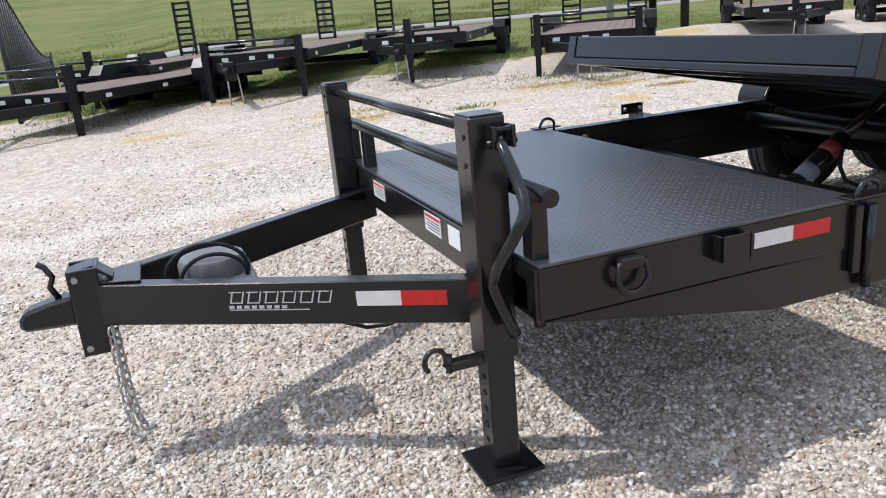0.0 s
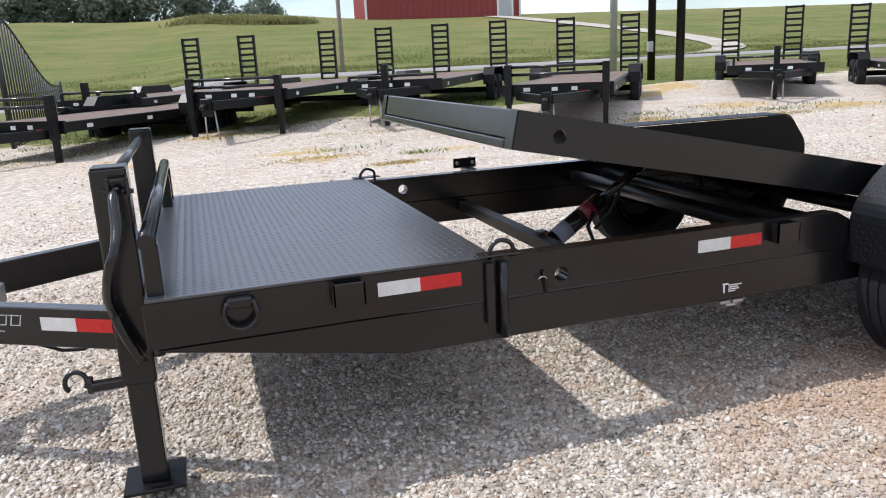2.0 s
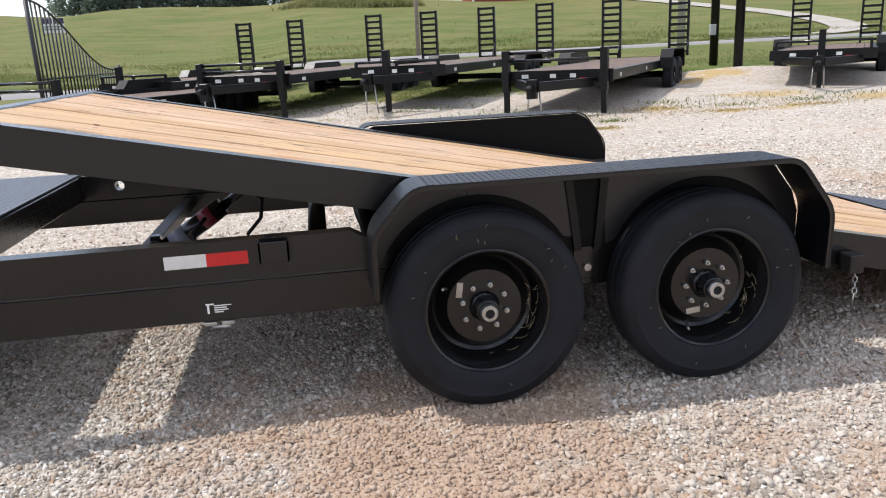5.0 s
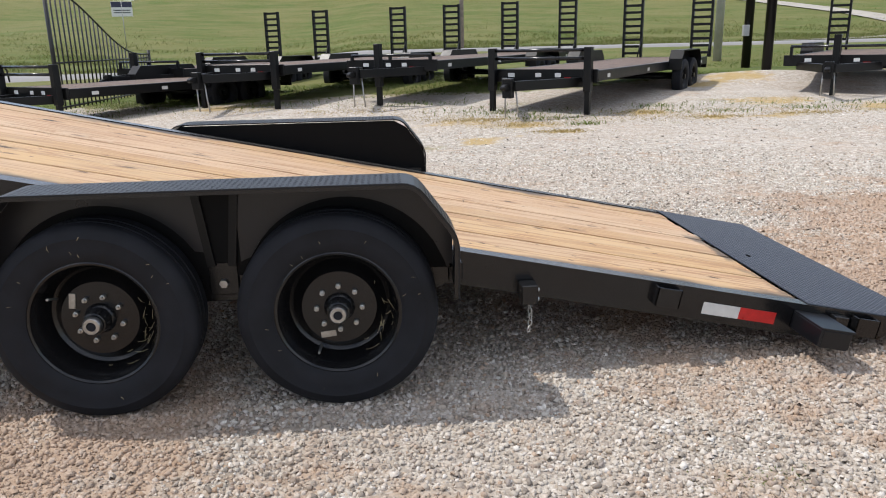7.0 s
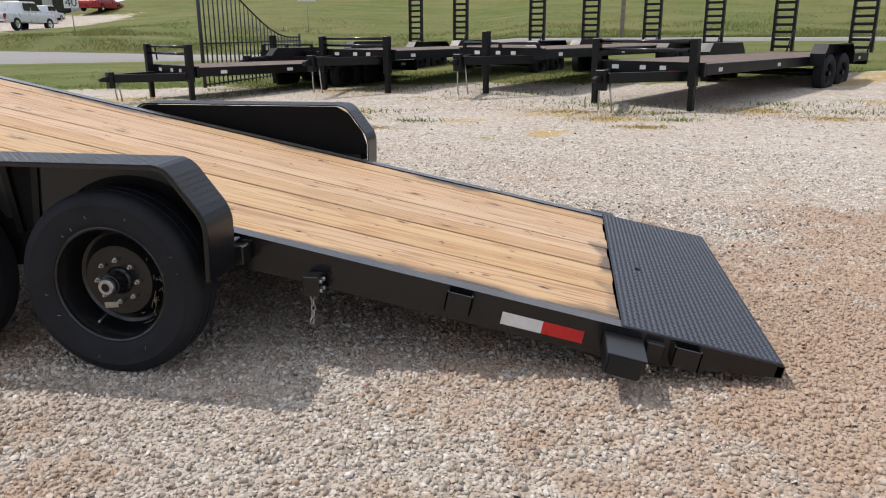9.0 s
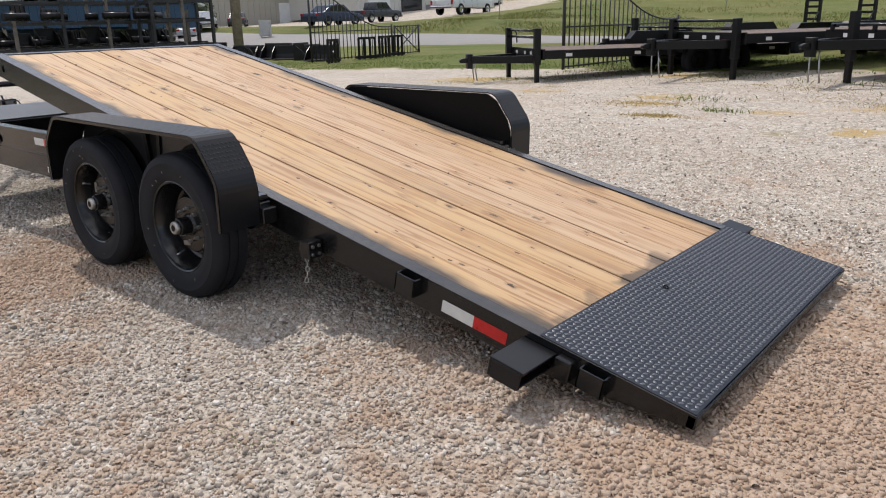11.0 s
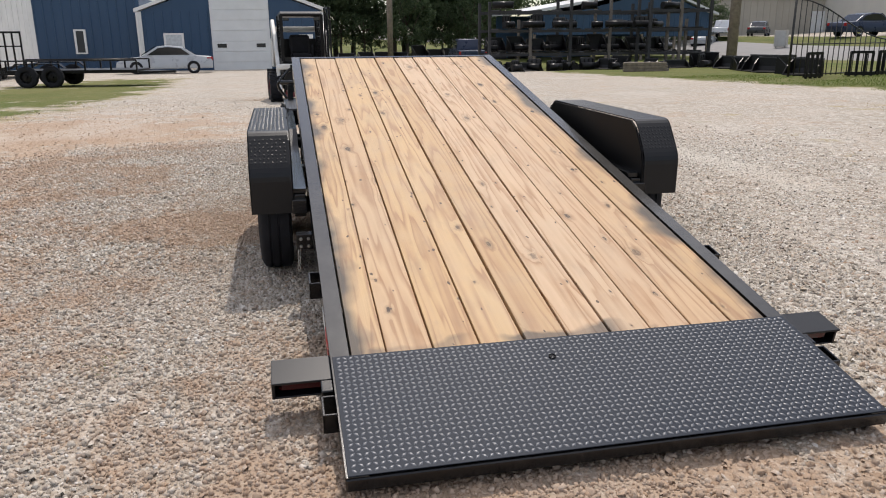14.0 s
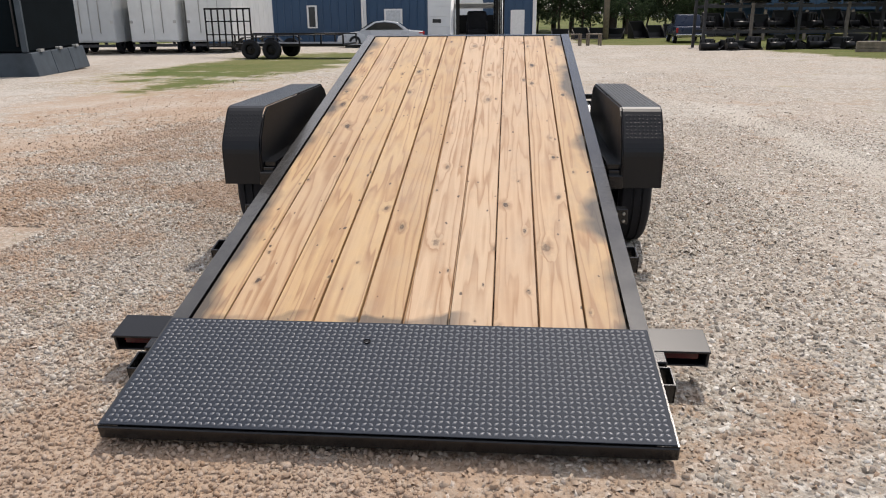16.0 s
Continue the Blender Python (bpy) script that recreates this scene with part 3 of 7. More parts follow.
def build_ground():
    xs, ys = axis_steps(-1500, 1500, 0.5), axis_steps(-1500, 1500, 0.5)
    X, Y = np.meshgrid(xs, ys, indexing="ij")
    Z = ground_z(X, Y)
    verts = np.stack([X, Y, Z], -1).reshape(-1, 3)
    nx, ny = len(xs), len(ys)
    idx = np.arange(nx * ny).reshape(nx, ny)
    faces = np.stack([idx[:-1, :-1], idx[1:, :-1], idx[1:, 1:], idx[:-1, 1:]], -1).reshape(-1, 4)
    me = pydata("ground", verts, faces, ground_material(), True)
    x, y = verts[:, 0], verts[:, 1]
    edge = 17.3 + 0.10 * np.clip(x, -40, 30) - 2.6 * np.exp(-((x - 0.5) / 7.5) ** 4)
    g = smooth01((y - edge + 3.0) / 6.0)
    g = np.maximum(g, 0.68 * np.exp(-(((x + 26) / 14) ** 4 + ((y + 8.6) / 4.0) ** 4)))
    g = np.maximum(g, 0.58 * np.exp(-(((x + 14) / 5) ** 2 + ((y + 7.5) / 1.8) ** 2)))
    g = np.maximum(g, smooth01((-x - 46) / 8) * smooth01((y - 3) / 6))
    g = np.maximum(g, smooth01((-x - 75) / 10))
    g = np.maximum(g, smooth01((-y - 26) / 8))
    g = np.maximum(g, smooth01((x - 34) / 8))
    for px, py, r, w in ((1.5, 10.6, 1.6, 0.36), (4.6, 9.2, 1.8, 0.36), (-6.8, 12.6, 1.8, 0.40), (-2.5, 13.3, 1.6, 0.38), (7.5, 10.5, 2.0, 0.34), (-2.2, 9.3, 1.4, 0.30), (10.5, 9.5, 2.4, 0.36), (-9, 10.9, 1.5, 0.30)):
        g = np.maximum(g, (w + 0.03) * np.exp(-(((x - px) / r) ** 2 + ((y - py) / (0.6 * r)) ** 2)))
    lot = smooth01((y - 51.0) / 2.0) * smooth01((-x - 54.5) / 3.5) * smooth01((101 - y) / 8)
    g = g * (1 - lot)
    at = me.attributes.new("grass", "FLOAT", "POINT")
    at.data.foreach_set("value", g.astype(np.float32))
    d = 0 * x
    for px, py, r in ((1.8, 9.7, 0.7), (2.5, 8.7, 0.9), (2.9, 7.6, 0.5), (3.3, 5.8, 0.35), (5.1, 10.2, 0.8), (6.0, 9.1, 0.7), (8.3, 11.5, 1.3), (7.1, 8.9, 0.6), (7.8, 9.3, 0.6), (8.1, 15.0, 1.0), (1.6, 6.9, 0.45), (-2.3, 9.6, 0.9), (-2.1, 8.4, 0.7), (-1.2, 7.0, 0.45), (0.2, 8.2, 0.6), (1.2, 9.2, 0.6), (1.5, 6.5, 0.35), (-5.1, 10.1, 0.8), (-3.4, 13.5, 1.0), (-8.9, 12.4, 1.2), (-8.2, 12.7, 1.0), (10.1, 10.1, 1.2), (9.5, 15.8, 1.3), (11.6, 9.4, 1.2)):
        d = np.maximum(d, 1.05 * np.exp(-(((x - px) / r) ** 2 + ((y - py) / (0.7 * r)) ** 2)))
    dry = me.attributes.new("dry", "FLOAT", "POINT")
    dry.data.foreach_set("value", d.astype(np.float32))
    return tagged(new("ground", me), "pale crushed limestone lot running into green meadow", "ground", kind="structure")


ground = build_ground()


def build_road():
    xs = np.concatenate([np.linspace(-400, -60, 18), np.linspace(-55, 55, 56), np.linspace(60, 400, 18)])
    m = Mat("old_asphalt", 0.9)
    v = m.coords()
    m.color(m.mix(m.noise(v, 0.8, 5, 0.7), (0.20, 0.192, 0.185), (0.29, 0.28, 0.27)))
    m.bump(m.noise(v, 60, 4), 0.004)
    verts, faces = [], []
    for i, x in enumerate(xs):
        y0 = 36.2 + 0.02 * max(x, 0) - 0.05 * max(min(x, 0), -80)
        w = 7.4 + 0.8 * min(max(-x / 30, 0), 1)
        z0, z1 = gz(x, y0), gz(x, y0 + w)
        for y, z in ((y0 - 0.5, z0 - 0.25), (y0, z0 + 0.06), (y0 + w / 2, (z0 + z1) / 2 + 0.12), (y0 + w, z1 + 0.06), (y0 + w + 0.5, z1 - 0.25)):
            verts.append((x, y, z))
        if i:
            k = 5 * i
            faces += [(k - 5 + j, k - 4 + j, k + 1 + j, k + j) for j in range(4)]
    faces = [f[::-1] for f in faces]
    return tagged(new("road", pydata("road", verts, faces, m.m, True)), "grey weathered asphalt country road", "road", kind="structure")


build_road()

# ---- the tilt-deck trailer ----
RAIL_Y, DECK_Z, TILT = 1.075, 0.712, math.degrees(math.atan(0.204))
trailer = thing("equipment_trailer", "black tilt-deck equipment trailer, plank deck tipped onto gravel", "trailer")
DECK = pose(0, 0, 0.6404, 0, TILT, 0)


def tape(parent, x0, x1, y, z0, z1, m=None, name="reflective_tape", end_drop=0.0):
    """A white and red strip of reflective tape on a side face at y."""
    mid = x0 + 0.5 * (x1 - x0)
    out = 0.002 if y > 0 else -0.002
    for nm, a, b, mt, lab in (("white_reflector", x0, mid, WHITE_TAPE, "white half of reflective tape"), ("red_reflector", mid, x1, RED_TAPE, "red half of reflective tape")):
        part(nm, box(bm_new(), a, b, min(y, y + out), max(y, y + out), z0, z1, m), mt, parent, lab)


def side_rail(s):
    bm = bm_new()
    y0, y1 = sorted((s * RAIL_Y, s * (RAIL_Y - 0.075)))
    prism(bm, [(-4.14, 0.547), (-4.14, 0.700), (-2.80, 0.700), (-2.80, 0.547)], y0, y1)
    hole_x, hole_z = (-2.692, 0.605) if s < 0 else (-2.730, 0.628)
    holed(bm, -2.80, -2.58, 0.547, 0.700, hole_x, hole_z, 0.029, y0, y1)
    prism(bm, [(-2.58, 0.547), (-2.58, 0.700), (-1.40, 0.700), (-1.20, 0.590), (0.43, 0.572), (0.43, 0.547)], y0, y1)
    rail = part("side_rail", bm, BLACK, trailer)
    bm = bm_new()
    yo = s * (RAIL_Y - 0.004)
    y0, y1 = sorted((yo, s * (RAIL_Y - 0.07)))
    prism(bm, [(-4.12, 0.543), (-4.12, 0.535), (-3.30, 0.392), (0.36, 0.392), (0.46, 0.44), (0.46, 0.543)], y0, y1, "y", bevel=0.004)
    part("lower_beam", bm, BLACK, trailer)
    # weld bead between the two beams
    bm = bm_new()
    pts, x = [], -3.3
    while x < 0.4:
        pts.append((x, s * (RAIL_Y - 0.002), 0.545 + random.uniform(-0.0012, 0.0012)))
        x += 0.11
    rod(bm, pts, 0.004, 5)
    part("weld_seam", bm, BLACK, rail)
    # tape
    tape(rail, -3.394, -3.089, s * RAIL_Y, 0.618, 0.668)
    tape(rail, -2.093, -1.789, s * RAIL_Y, 0.610, 0.660)
    # stake pockets: open flat boxes on the outer face
    for px in (-3.50, -1.69):
        bm = bm_new()
        o, i = s * (RAIL_Y + 0.045), s * RAIL_Y
        for xa, xb, ya, yb in ((px - 0.055, px - 0.047, i, o), (px + 0.047, px + 0.055, i, o), (px - 0.055, px + 0.055, o - s * 0.008, o)):
            box(bm, xa, xb, min(ya, yb), max(ya, yb), 0.615, 0.694, bevel=0.0015)
        part("stake_pocket", bm, BLACK, rail)
    # upright strap with a tie ring on top, behind the fixed platform
    bm = bm_new()
    ya, yb = sorted((s * RAIL_Y, s * (RAIL_Y + 0.022)))
    box(bm, -3.0, -2.968, ya, yb, 0.46, 0.69, bevel=0.003)
    rod(bm, [(-2.935, s * (RAIL_Y + 0.018), 0.405), (-2.935, s * (RAIL_Y + 0.018), 0.69)], 0.017, 12)
    part("hinge_strap", bm, BLACK, rail)
    bm = bm_new()
    pts = [(-2.935 + (0.046 + 0.006 * math.sin(2 * a)) * math.cos(a), s * 1.076, 0.722 + 0.043 * math.sin(a)) for a in np.linspace(0, math.pi, 13)]
    rod(bm, [(-2.890, s * 1.076, 0.700)] + pts + [(-2.980, s * 1.076, 0.700)], 0.0085, 8)
    box(bm, -3.03, -2.86, min(s * 1.040, s * 1.105), max(s * 1.040, s * 1.105), 0.7125, 0.7195, bevel=0.002)
    part("tie_loop", bm, BLACK, rail)
    # spring pin with its wire clip beside the lock hole
    bm = rod(bm_new(), [(-2.765, s * (RAIL_Y - 0.002), 0.622), (-2.765, s * (RAIL_Y + 0.016), 0.622)], 0.011, 10)
    rod(bm, [(-2.765, s * (RAIL_Y + 0.012), 0.622), (-2.763, s * (RAIL_Y + 0.014), 0.585), (-2.760, s * (RAIL_Y + 0.010), 0.545)], 0.0045, 7)
    pin = part("lock_pin", bm, BLACK, rail)
    arc_pts = [(-2.778 + 0.017 * math.cos(t), s * (RAIL_Y + 0.016), 0.598 + 0.014 * math.sin(t)) for t in np.linspace(0.3, 3.0, 8)]
    part("wire_clip", rod(bm_new(), arc_pts, 0.0022, 6), STEEL, pin)
    return rail


rail_near, rail_far = side_rail(-1), side_rail(1)


def d_ring(x, s):
    bm = bm_new()
    ya, yb = sorted((s * RAIL_Y, s * (RAIL_Y + 0.035)))
    box(bm, x - 0.04, x + 0.04, ya, yb, 0.655, 0.69, bevel=0.006)
    plate = part("ring_clip", bm, BLACK, trailer)
    bm = bm_new()
    y = s * (RAIL_Y + 0.024)
    pts = [(x - 0.045, y, 0.672), (x + 0.045, y, 0.672)] + [(x + 0.052 * math.cos(a), y + s * 0.01, 0.635 - 0.05 * math.sin(a)) for a in np.linspace(0, math.pi, 11)]
    rod(bm, pts, 0.010, 8, closed=True)
    part("d_ring", bm, BLACK, plate)


d_ring(-3.855, -1)
d_ring(-3.855, 1)

# small printed mark and bolts on the near beam
bm = box(bm_new(), -1.962, -1.954, -1.0718, -1.0708, 0.424, 0.458)
box(bm, -1.966, -1.936, -1.0718, -1.0708, 0.458, 0.464)
for k in range(4):
    box(bm, -1.936, -1.872 - 0.012 * (k % 2) - 0.006 * k, -1.0718, -1.0708, 0.452 - 0.0085 * k, 0.4565 - 0.0085 * k)
part("printed_mark", bm, LABELW, trailer, "small white printed mark")
bm = bm_new()
box(bm, -1.98, -1.93, -1.08, -1.0, 0.378, 0.391, bevel=0.002)
box(bm, -1.915, -1.865, -1.08, -1.0, 0.376, 0.391, bevel=0.002)
rod(bm, [(-1.95, -1.075, 0.372), (-1.88, -1.075, 0.370)], 0.007)
part("bolt_tab", bm, STEEL, trailer)
# bracket plate standing off the far rail
bm = bm_new()
box(bm, -2.30, -2.14, 1.262, 1.27, 0.690, 0.755, bevel=0.002)
box(bm, -2.25, -2.19, 1.07, 1.262, 0.66, 0.70, bevel=0.003)
lb = part("lamp_bracket", bm, BLACK, trailer)
for x in (-2.275, -2.165):
    part("bolt_head", lathe(bm_new(), [(0, -0.012), (0.010, -0.011), (0.013, -0.004), (0.013, 0.004)], 10, pose(x, 1.262, 0.722)), STEEL, lb)

# fixed platform
bm = bm_new()
box(bm, -4.14, -2.96, -RAIL_Y + 0.001, RAIL_Y - 0.001, 0.7005, DECK_Z, bevel=0.002)
platform = part("platform_plate", bm, PLATE, trailer, "black tread plate platform")
part("tread_pattern", treads("tread_pattern", -4.06, -2.98, -1.05, 1.05, PLATE, pose(0, 0, DECK_Z + 0.0002), 0.0285, 0.0135, 0.0012), PLATE, platform)
bm = bm_new()
box(bm, -4.15, -4.085, -RAIL_Y + 0.003, RAIL_Y - 0.003, 0.545, 0.6995, bevel=0.004)
front_channel = part("front_channel", bm, BLACK, trailer)
bm = bm_new()
box(bm, -3.02, -2.95, -1.0, 1.0, 0.55, 0.698, bevel=0.004)
part("platform_crossmember", bm, BLACK, trailer)
for y0, w, red in ((0.445, 0.17, True), (-0.26, 0.17, True), (-0.475, 0.11, False)):
    bm = box(bm_new(), -4.1525, -4.1500, y0 - w / 2, y0 + w / 2, 0.612, 0.684)
    st = part("sticker", bm, LABELW, front_channel, "white warning sticker with red head")
    if red:
        part("sticker_head", box(bm_new(), -4.1535, -4.1525, y0 - w / 2 + 0.006, y0 + w / 2 - 0.006, 0.668, 0.680), LABELR, st)
        for k in range(4):
            part("print_line", box(bm_new(), -4.1535, -4.1525, y0 - w / 2 + 0.012, y0 + w / 2 - 0.012 - 0.02 * (k % 2), 0.656 - k * 0.011, 0.660 - k * 0.011), LABELK, st)

# welding posts and rails at the nose
def glide(pts, n=5):
    """A smooth line through the given points."""
    q = [np.array(p, float) for p in [pts[0]] + list(pts) + [pts[-1]]]
    out = []
    for a, b, c, d in zip(q, q[1:], q[2:], q[3:]):
        for u in np.linspace(0, 1, n, endpoint=False):
            out.append(tuple(0.5 * (2 * b + (c - a) * u + (2 * a - 5 * b + 4 * c - d) * u ** 2 + (3 * b - a - 3 * c + d) * u ** 3)))
    return out + [tuple(q[-1])]


def jack_post(s):
    y = 0.88 * s
    bm = box(bm_new(), -4.257, -4.147, y - 0.055, y + 0.055, 0.385, 1.118, bevel=0.006)
    box(bm, -4.254, -4.150, y - 0.052, y + 0.052, 1.117, 1.122, bevel=0.002)
    post = part("jack_post", bm, BLACK, trailer)
    bm = box(bm_new(), -4.246, -4.158, y - 0.044, y + 0.044, 0.012, 0.395, bevel=0.005)
    leg = part("drop_leg", bm, BLACK, post)
    for k in range(5):
        z = 0.10 + 0.055 * k
        for m in (pose(-4.2465, y, z, 0, 0, -90),):
            part("pin_hole", lathe(bm_new(), [(0, 0.0), (0.009, 0.0), (0.011, -0.0015), (0.011, 0.003)], 12, m), RUBBER, leg)
    bm = box(bm_new(), -4.305, -4.100, y - 0.10, y + 0.10, 0.0, 0.014, bevel=0.003)
    part("foot_plate", bm, FARBLACK, leg)
    for z in (1.06, 0.98):
        bm = bm_new()
        lathe(bm, [(0, -0.006), (0.007, -0.005), (0.009, 0), (0.009, 0.004)], 10, pose(-4.257, y - 0.01, z, 0, 0, -90))
        part("bolt_head", bm, BLACK, post)
    bm = box(bm_new(), -4.15, -4.08, y - s * 0.02 - 0.05, y - s * 0.02 + 0.05, 0.56, 0.70, bevel=0.003)
    part("gusset", bm, BLACK, post)
    return post


post_near, post_far = jack_post(-1), jack_post(1)
bm = rod(bm_new(), [(-4.202, -0.83, 1.075), (-4.202, 0.83, 1.075)], 0.0185, 14)
part("top_rail", bm, BLACK, trailer)
bm = rod(bm_new(), [(-4.108, -1.105, 0.902), (-4.108, 1.105, 0.902)], 0.026, 18)
part("stop_tube", bm, BLACK, trailer)
for y in (-1.0, 1.0, 0.72):
    part("stop_support", box(bm_new(), -4.132, -4.080, y - 0.032, y + 0.032, 0.705, 0.884, bevel=0.004), BLACK, trailer)

# crank of the near jack
bm = rod(bm_new(), glide([(-4.180, -0.966, 1.050), (-4.190, -1.005, 1.030), (-4.186, -1.075, 0.950), (-4.195, -1.125, 0.890), (-4.222, -1.115, 0.825), (-4.243, -1.045, 0.725), (-4.238, -0.985, 0.655)]), 0.0165, 12)
crank = part("crank_arm", bm, BLACK, post_near)
bm = rod(bm_new(), glide([(-4.238, -0.985, 0.655), (-4.222, -0.988, 0.600), (-4.180, -0.990, 0.485)], 4), 0.0185, 12)
part("crank_grip", bm, BLACK, crank)
bm = box(bm_new(), -4.210, -4.198, -0.985, -0.936, 1.030, 1.092, bevel=0.002)
box(bm, -4.152, -4.140, -0.985, -0.936, 1.030, 1.092, bevel=0.002)
box(bm, -4.198, -4.152, -0.985, -0.975, 1.078, 1.090, bevel=0.002)
rod(bm, [(-4.222, -0.965, 1.046), (-4.130, -0.965, 1.046)], 0.008, 8)
part("crank_shackle", bm, BLACK, crank)
bm = box(bm_new(), -4.15, -4.085, -1.02, -0.90, 0.56, 0.66, bevel=0.004)
rod(bm, [(-4.12, -1.03, 0.515), (-4.12, -1.03, 0.60)], 0.02, 10)
part("jack_gearbox", bm, BLACK, post_near)
# chain hook on the near leg
bm = box(bm_new(), -4.36, -4.25, -0.915, -0.875, 0.375, 0.405, bevel=0.004)
rod(bm, [(-4.36, -0.895, 0.37), (-4.36, -0.895, 0.425)], 0.012, 8)
rod(bm, [(-4.402 + 0.034 * math.cos(a), -0.895, 0.412 + 0.038 * math.sin(a)) for a in np.linspace(-0.6, 3.9, 12)], 0.0085, 8)
part("chain_hook", bm, BLACK, post_near)

# drawbar
def tongue_beam(s):
    a, b = Vector((-5.33, s * 0.045, 0)), Vector((-4.10, s * 0.80, 0))
    d = (b - a).normalized()
    n = Vector((-d.y, d.x, 0)) * 0.030
    out = [(p.x, p.y) for p in (a - n, b - n, b + n, a + n)]
    return part("tongue_beam", prism(bm_new(), out, 0.447, 0.597, "z", bevel=0.004), BLACK, trailer), a, d


beam_near, ta, td = tongue_beam(-1)
beam_far, fa, fd = tongue_beam(1)
# frame on the outer face of the near beam: u along the beam, face outward
FACE = Matrix.Translation(ta + Vector((td.y, -td.x, 0)) * 0.0305) @ Matrix(((td.x, -td.y, 0, 0), (td.y, td.x, 0, 0), (0, 0, 1, 0), (0, 0, 0, 1)))
U0 = 0.945
part("white_reflector", box(bm_new(), U0, U0 + 0.150, -0.002, 0.0, 0.512, 0.562, FACE), WHITE_TAPE, beam_near, "white half of reflective tape")
part("red_reflector", box(bm_new(), U0 + 0.150, U0 + 0.300, -0.002, 0.0, 0.512, 0.562, FACE), RED_TAPE, beam_near, "red half of reflective tape")
# maker's mark, drawn as plain slanted strokes
bm = bm_new()
for k in range(6):
    u = 0.50 + k * 0.062
    for du, zb, zt in ((0.0, 0.525, 0.567), (0.040, 0.525, 0.567)):
        sl = 0.012
        prism(bm, [(u + du, zb), (u + du + 0.005, zb), (u + du + 0.005 + sl, zt), (u + du + sl, zt)], -0.0018, 0.0, "y", FACE)
    for zz in (0.525, 0.563):
        prism(bm, [(u, zz), (u + 0.045, zz), (u + 0.046, zz + 0.003), (u + 0.001, zz + 0.003)], -0.0016, 0.0, "y", FACE)
box(bm, 0.495, 0.78, -0.0016, 0.0, 0.500, 0.503, FACE)
for k in range(8):
    box(bm, 0.495 + k * 0.027, 0.513 + k * 0.027, -0.0016, 0.0, 0.506, 0.517, FACE)
part("maker_mark", bm, SILVER_PRINT, beam_near, "silver outlined maker's mark as plain strokes")

bm = bm_new()
prism(bm, [(-5.33, 0.07), (-5.33, -0.07), (-5.19, -0.13), (-5.19, 0.13)], 0.598, 0.606, "z", bevel=0.002)
part("nose_plate", bm, BLACK, trailer)
bm = box(bm_new(), -5.425, -5.325, -0.075, -0.055, 0.345, 0.660, bevel=0.003)
box(bm, -5.425, -5.325, 0.055, 0.075, 0.345, 0.660, bevel=0.003)
box(bm, -5.345, -5.325, -0.055, 0.055, 0.345, 0.660, bevel=0.003)
prism(bm, [(-5.43, 0.652), (-5.34, 0.664), (-5.28, 0.612), (-5.29, 0.606), (-5.345, 0.652), (-5.425, 0.642)], -0.05, 0.05, "y", bevel=0.002)
bracket = part("coupler_bracket", bm, BLACK, trailer)
for z in (0.375, 0.63):
    part("bolt_head", lathe(bm_new(), [(0, -0.012), (0.012, -0.011), (0.014, -0.004), (0.014, 0.004)], 6, pose(-5.40, -0.0755, z)), STEEL, bracket)
bm = bm_new()
prism(bm, [(-5.42, 0.565), (-5.50, 0.555), (-5.585, 0.535), (-5.61, 0.50), (-5.60, 0.465), (-5.52, 0.46), (-5.42, 0.455)], -0.042, 0.042, "y", bevel=0.012)
coupler = part("coupler", bm, BLACK, trailer)
bm = rod(bm_new(), [(-5.47, 0.0, 0.555), (-5.49, 0.0, 0.60), (-5.475, 0.0, 0.635), (-5.495, 0.0, 0.675), (-5.515, 0.0, 0.69)], 0.011, 9)
part("latch_lever", bm, BLACK, coupler)


def chain(points, parent, link=0.042, r=0.0048):
    bm = bm_new()
    pts = [Vector(p) for p in points]
    seg, total = [], 0
    for a, b in zip(pts, pts[1:]):
        n = max(1, int((b - a).length / (link * 0.72)))
        for k in range(n):
            seg.append((a + (b - a) * ((k + 0.5) / n), (b - a).normalized()))
    for k, (c, d) in enumerate(seg):
        side = d.orthogonal().normalized()
        if k % 2:
            side = d.cross(side)
        q = [c + d * (link * 0.5 - 0.0001) * math.cos(t) + side * link * 0.30 * math.sin(t) for t in np.linspace(0, 2 * math.pi, 10, endpoint=False)]
        rod(bm, q, r, 6, closed=True)
    return part("safety_chain", bm, CHAINM, parent, "galvanised safety chain")


chain([(-5.32, -0.10, 0.445), (-5.325, -0.105, 0.30), (-5.325, -0.11, 0.15), (-5.315, -0.12, 0.03), (-5.29, -0.135, 0.015), (-5.31, -0.16, 0.02)], trailer)
chain([(-5.31, -0.04, 0.445), (-5.31, -0.05, 0.25), (-5.30, -0.06, 0.08), (-5.28, -0.08, 0.02), (-5.25, -0.07, 0.015)], trailer)

# grey pump lid with cables between the beams
bm = lathe(bm_new(), [(0.125, 0.0), (0.125, 0.045), (0.115, 0.062), (0.07, 0.074), (0, 0.078)], 32, pose(-4.94, 0.02, 0.545, 90, 0, 0))
box(bm, -5.04, -4.80, -0.14, 0.14, 0.455, 0.544, bevel=0.006)
lid = part("pump_box", bm, plain("grey_lid", (0.13, 0.13, 0.13), 0.4, vary=0.2), trailer, "dull grey lid")
bm = bm_new()
for r, c, tl in ((0.145, (-4.965, -0.06, 0.565), 0.3), (0.115, (-4.945, -0.10, 0.555), 0.15)):
    rod(bm, [(c[0] + r * math.cos(a), c[1] - 0.25 * r * math.cos(a) * tl, c[2] + r * 0.75 * math.sin(a)) for a in np.linspace(-0.3, math.pi + 0.4, 22)], 0.0075, 8)
part("cable_loop", bm, RUBBER, lid)
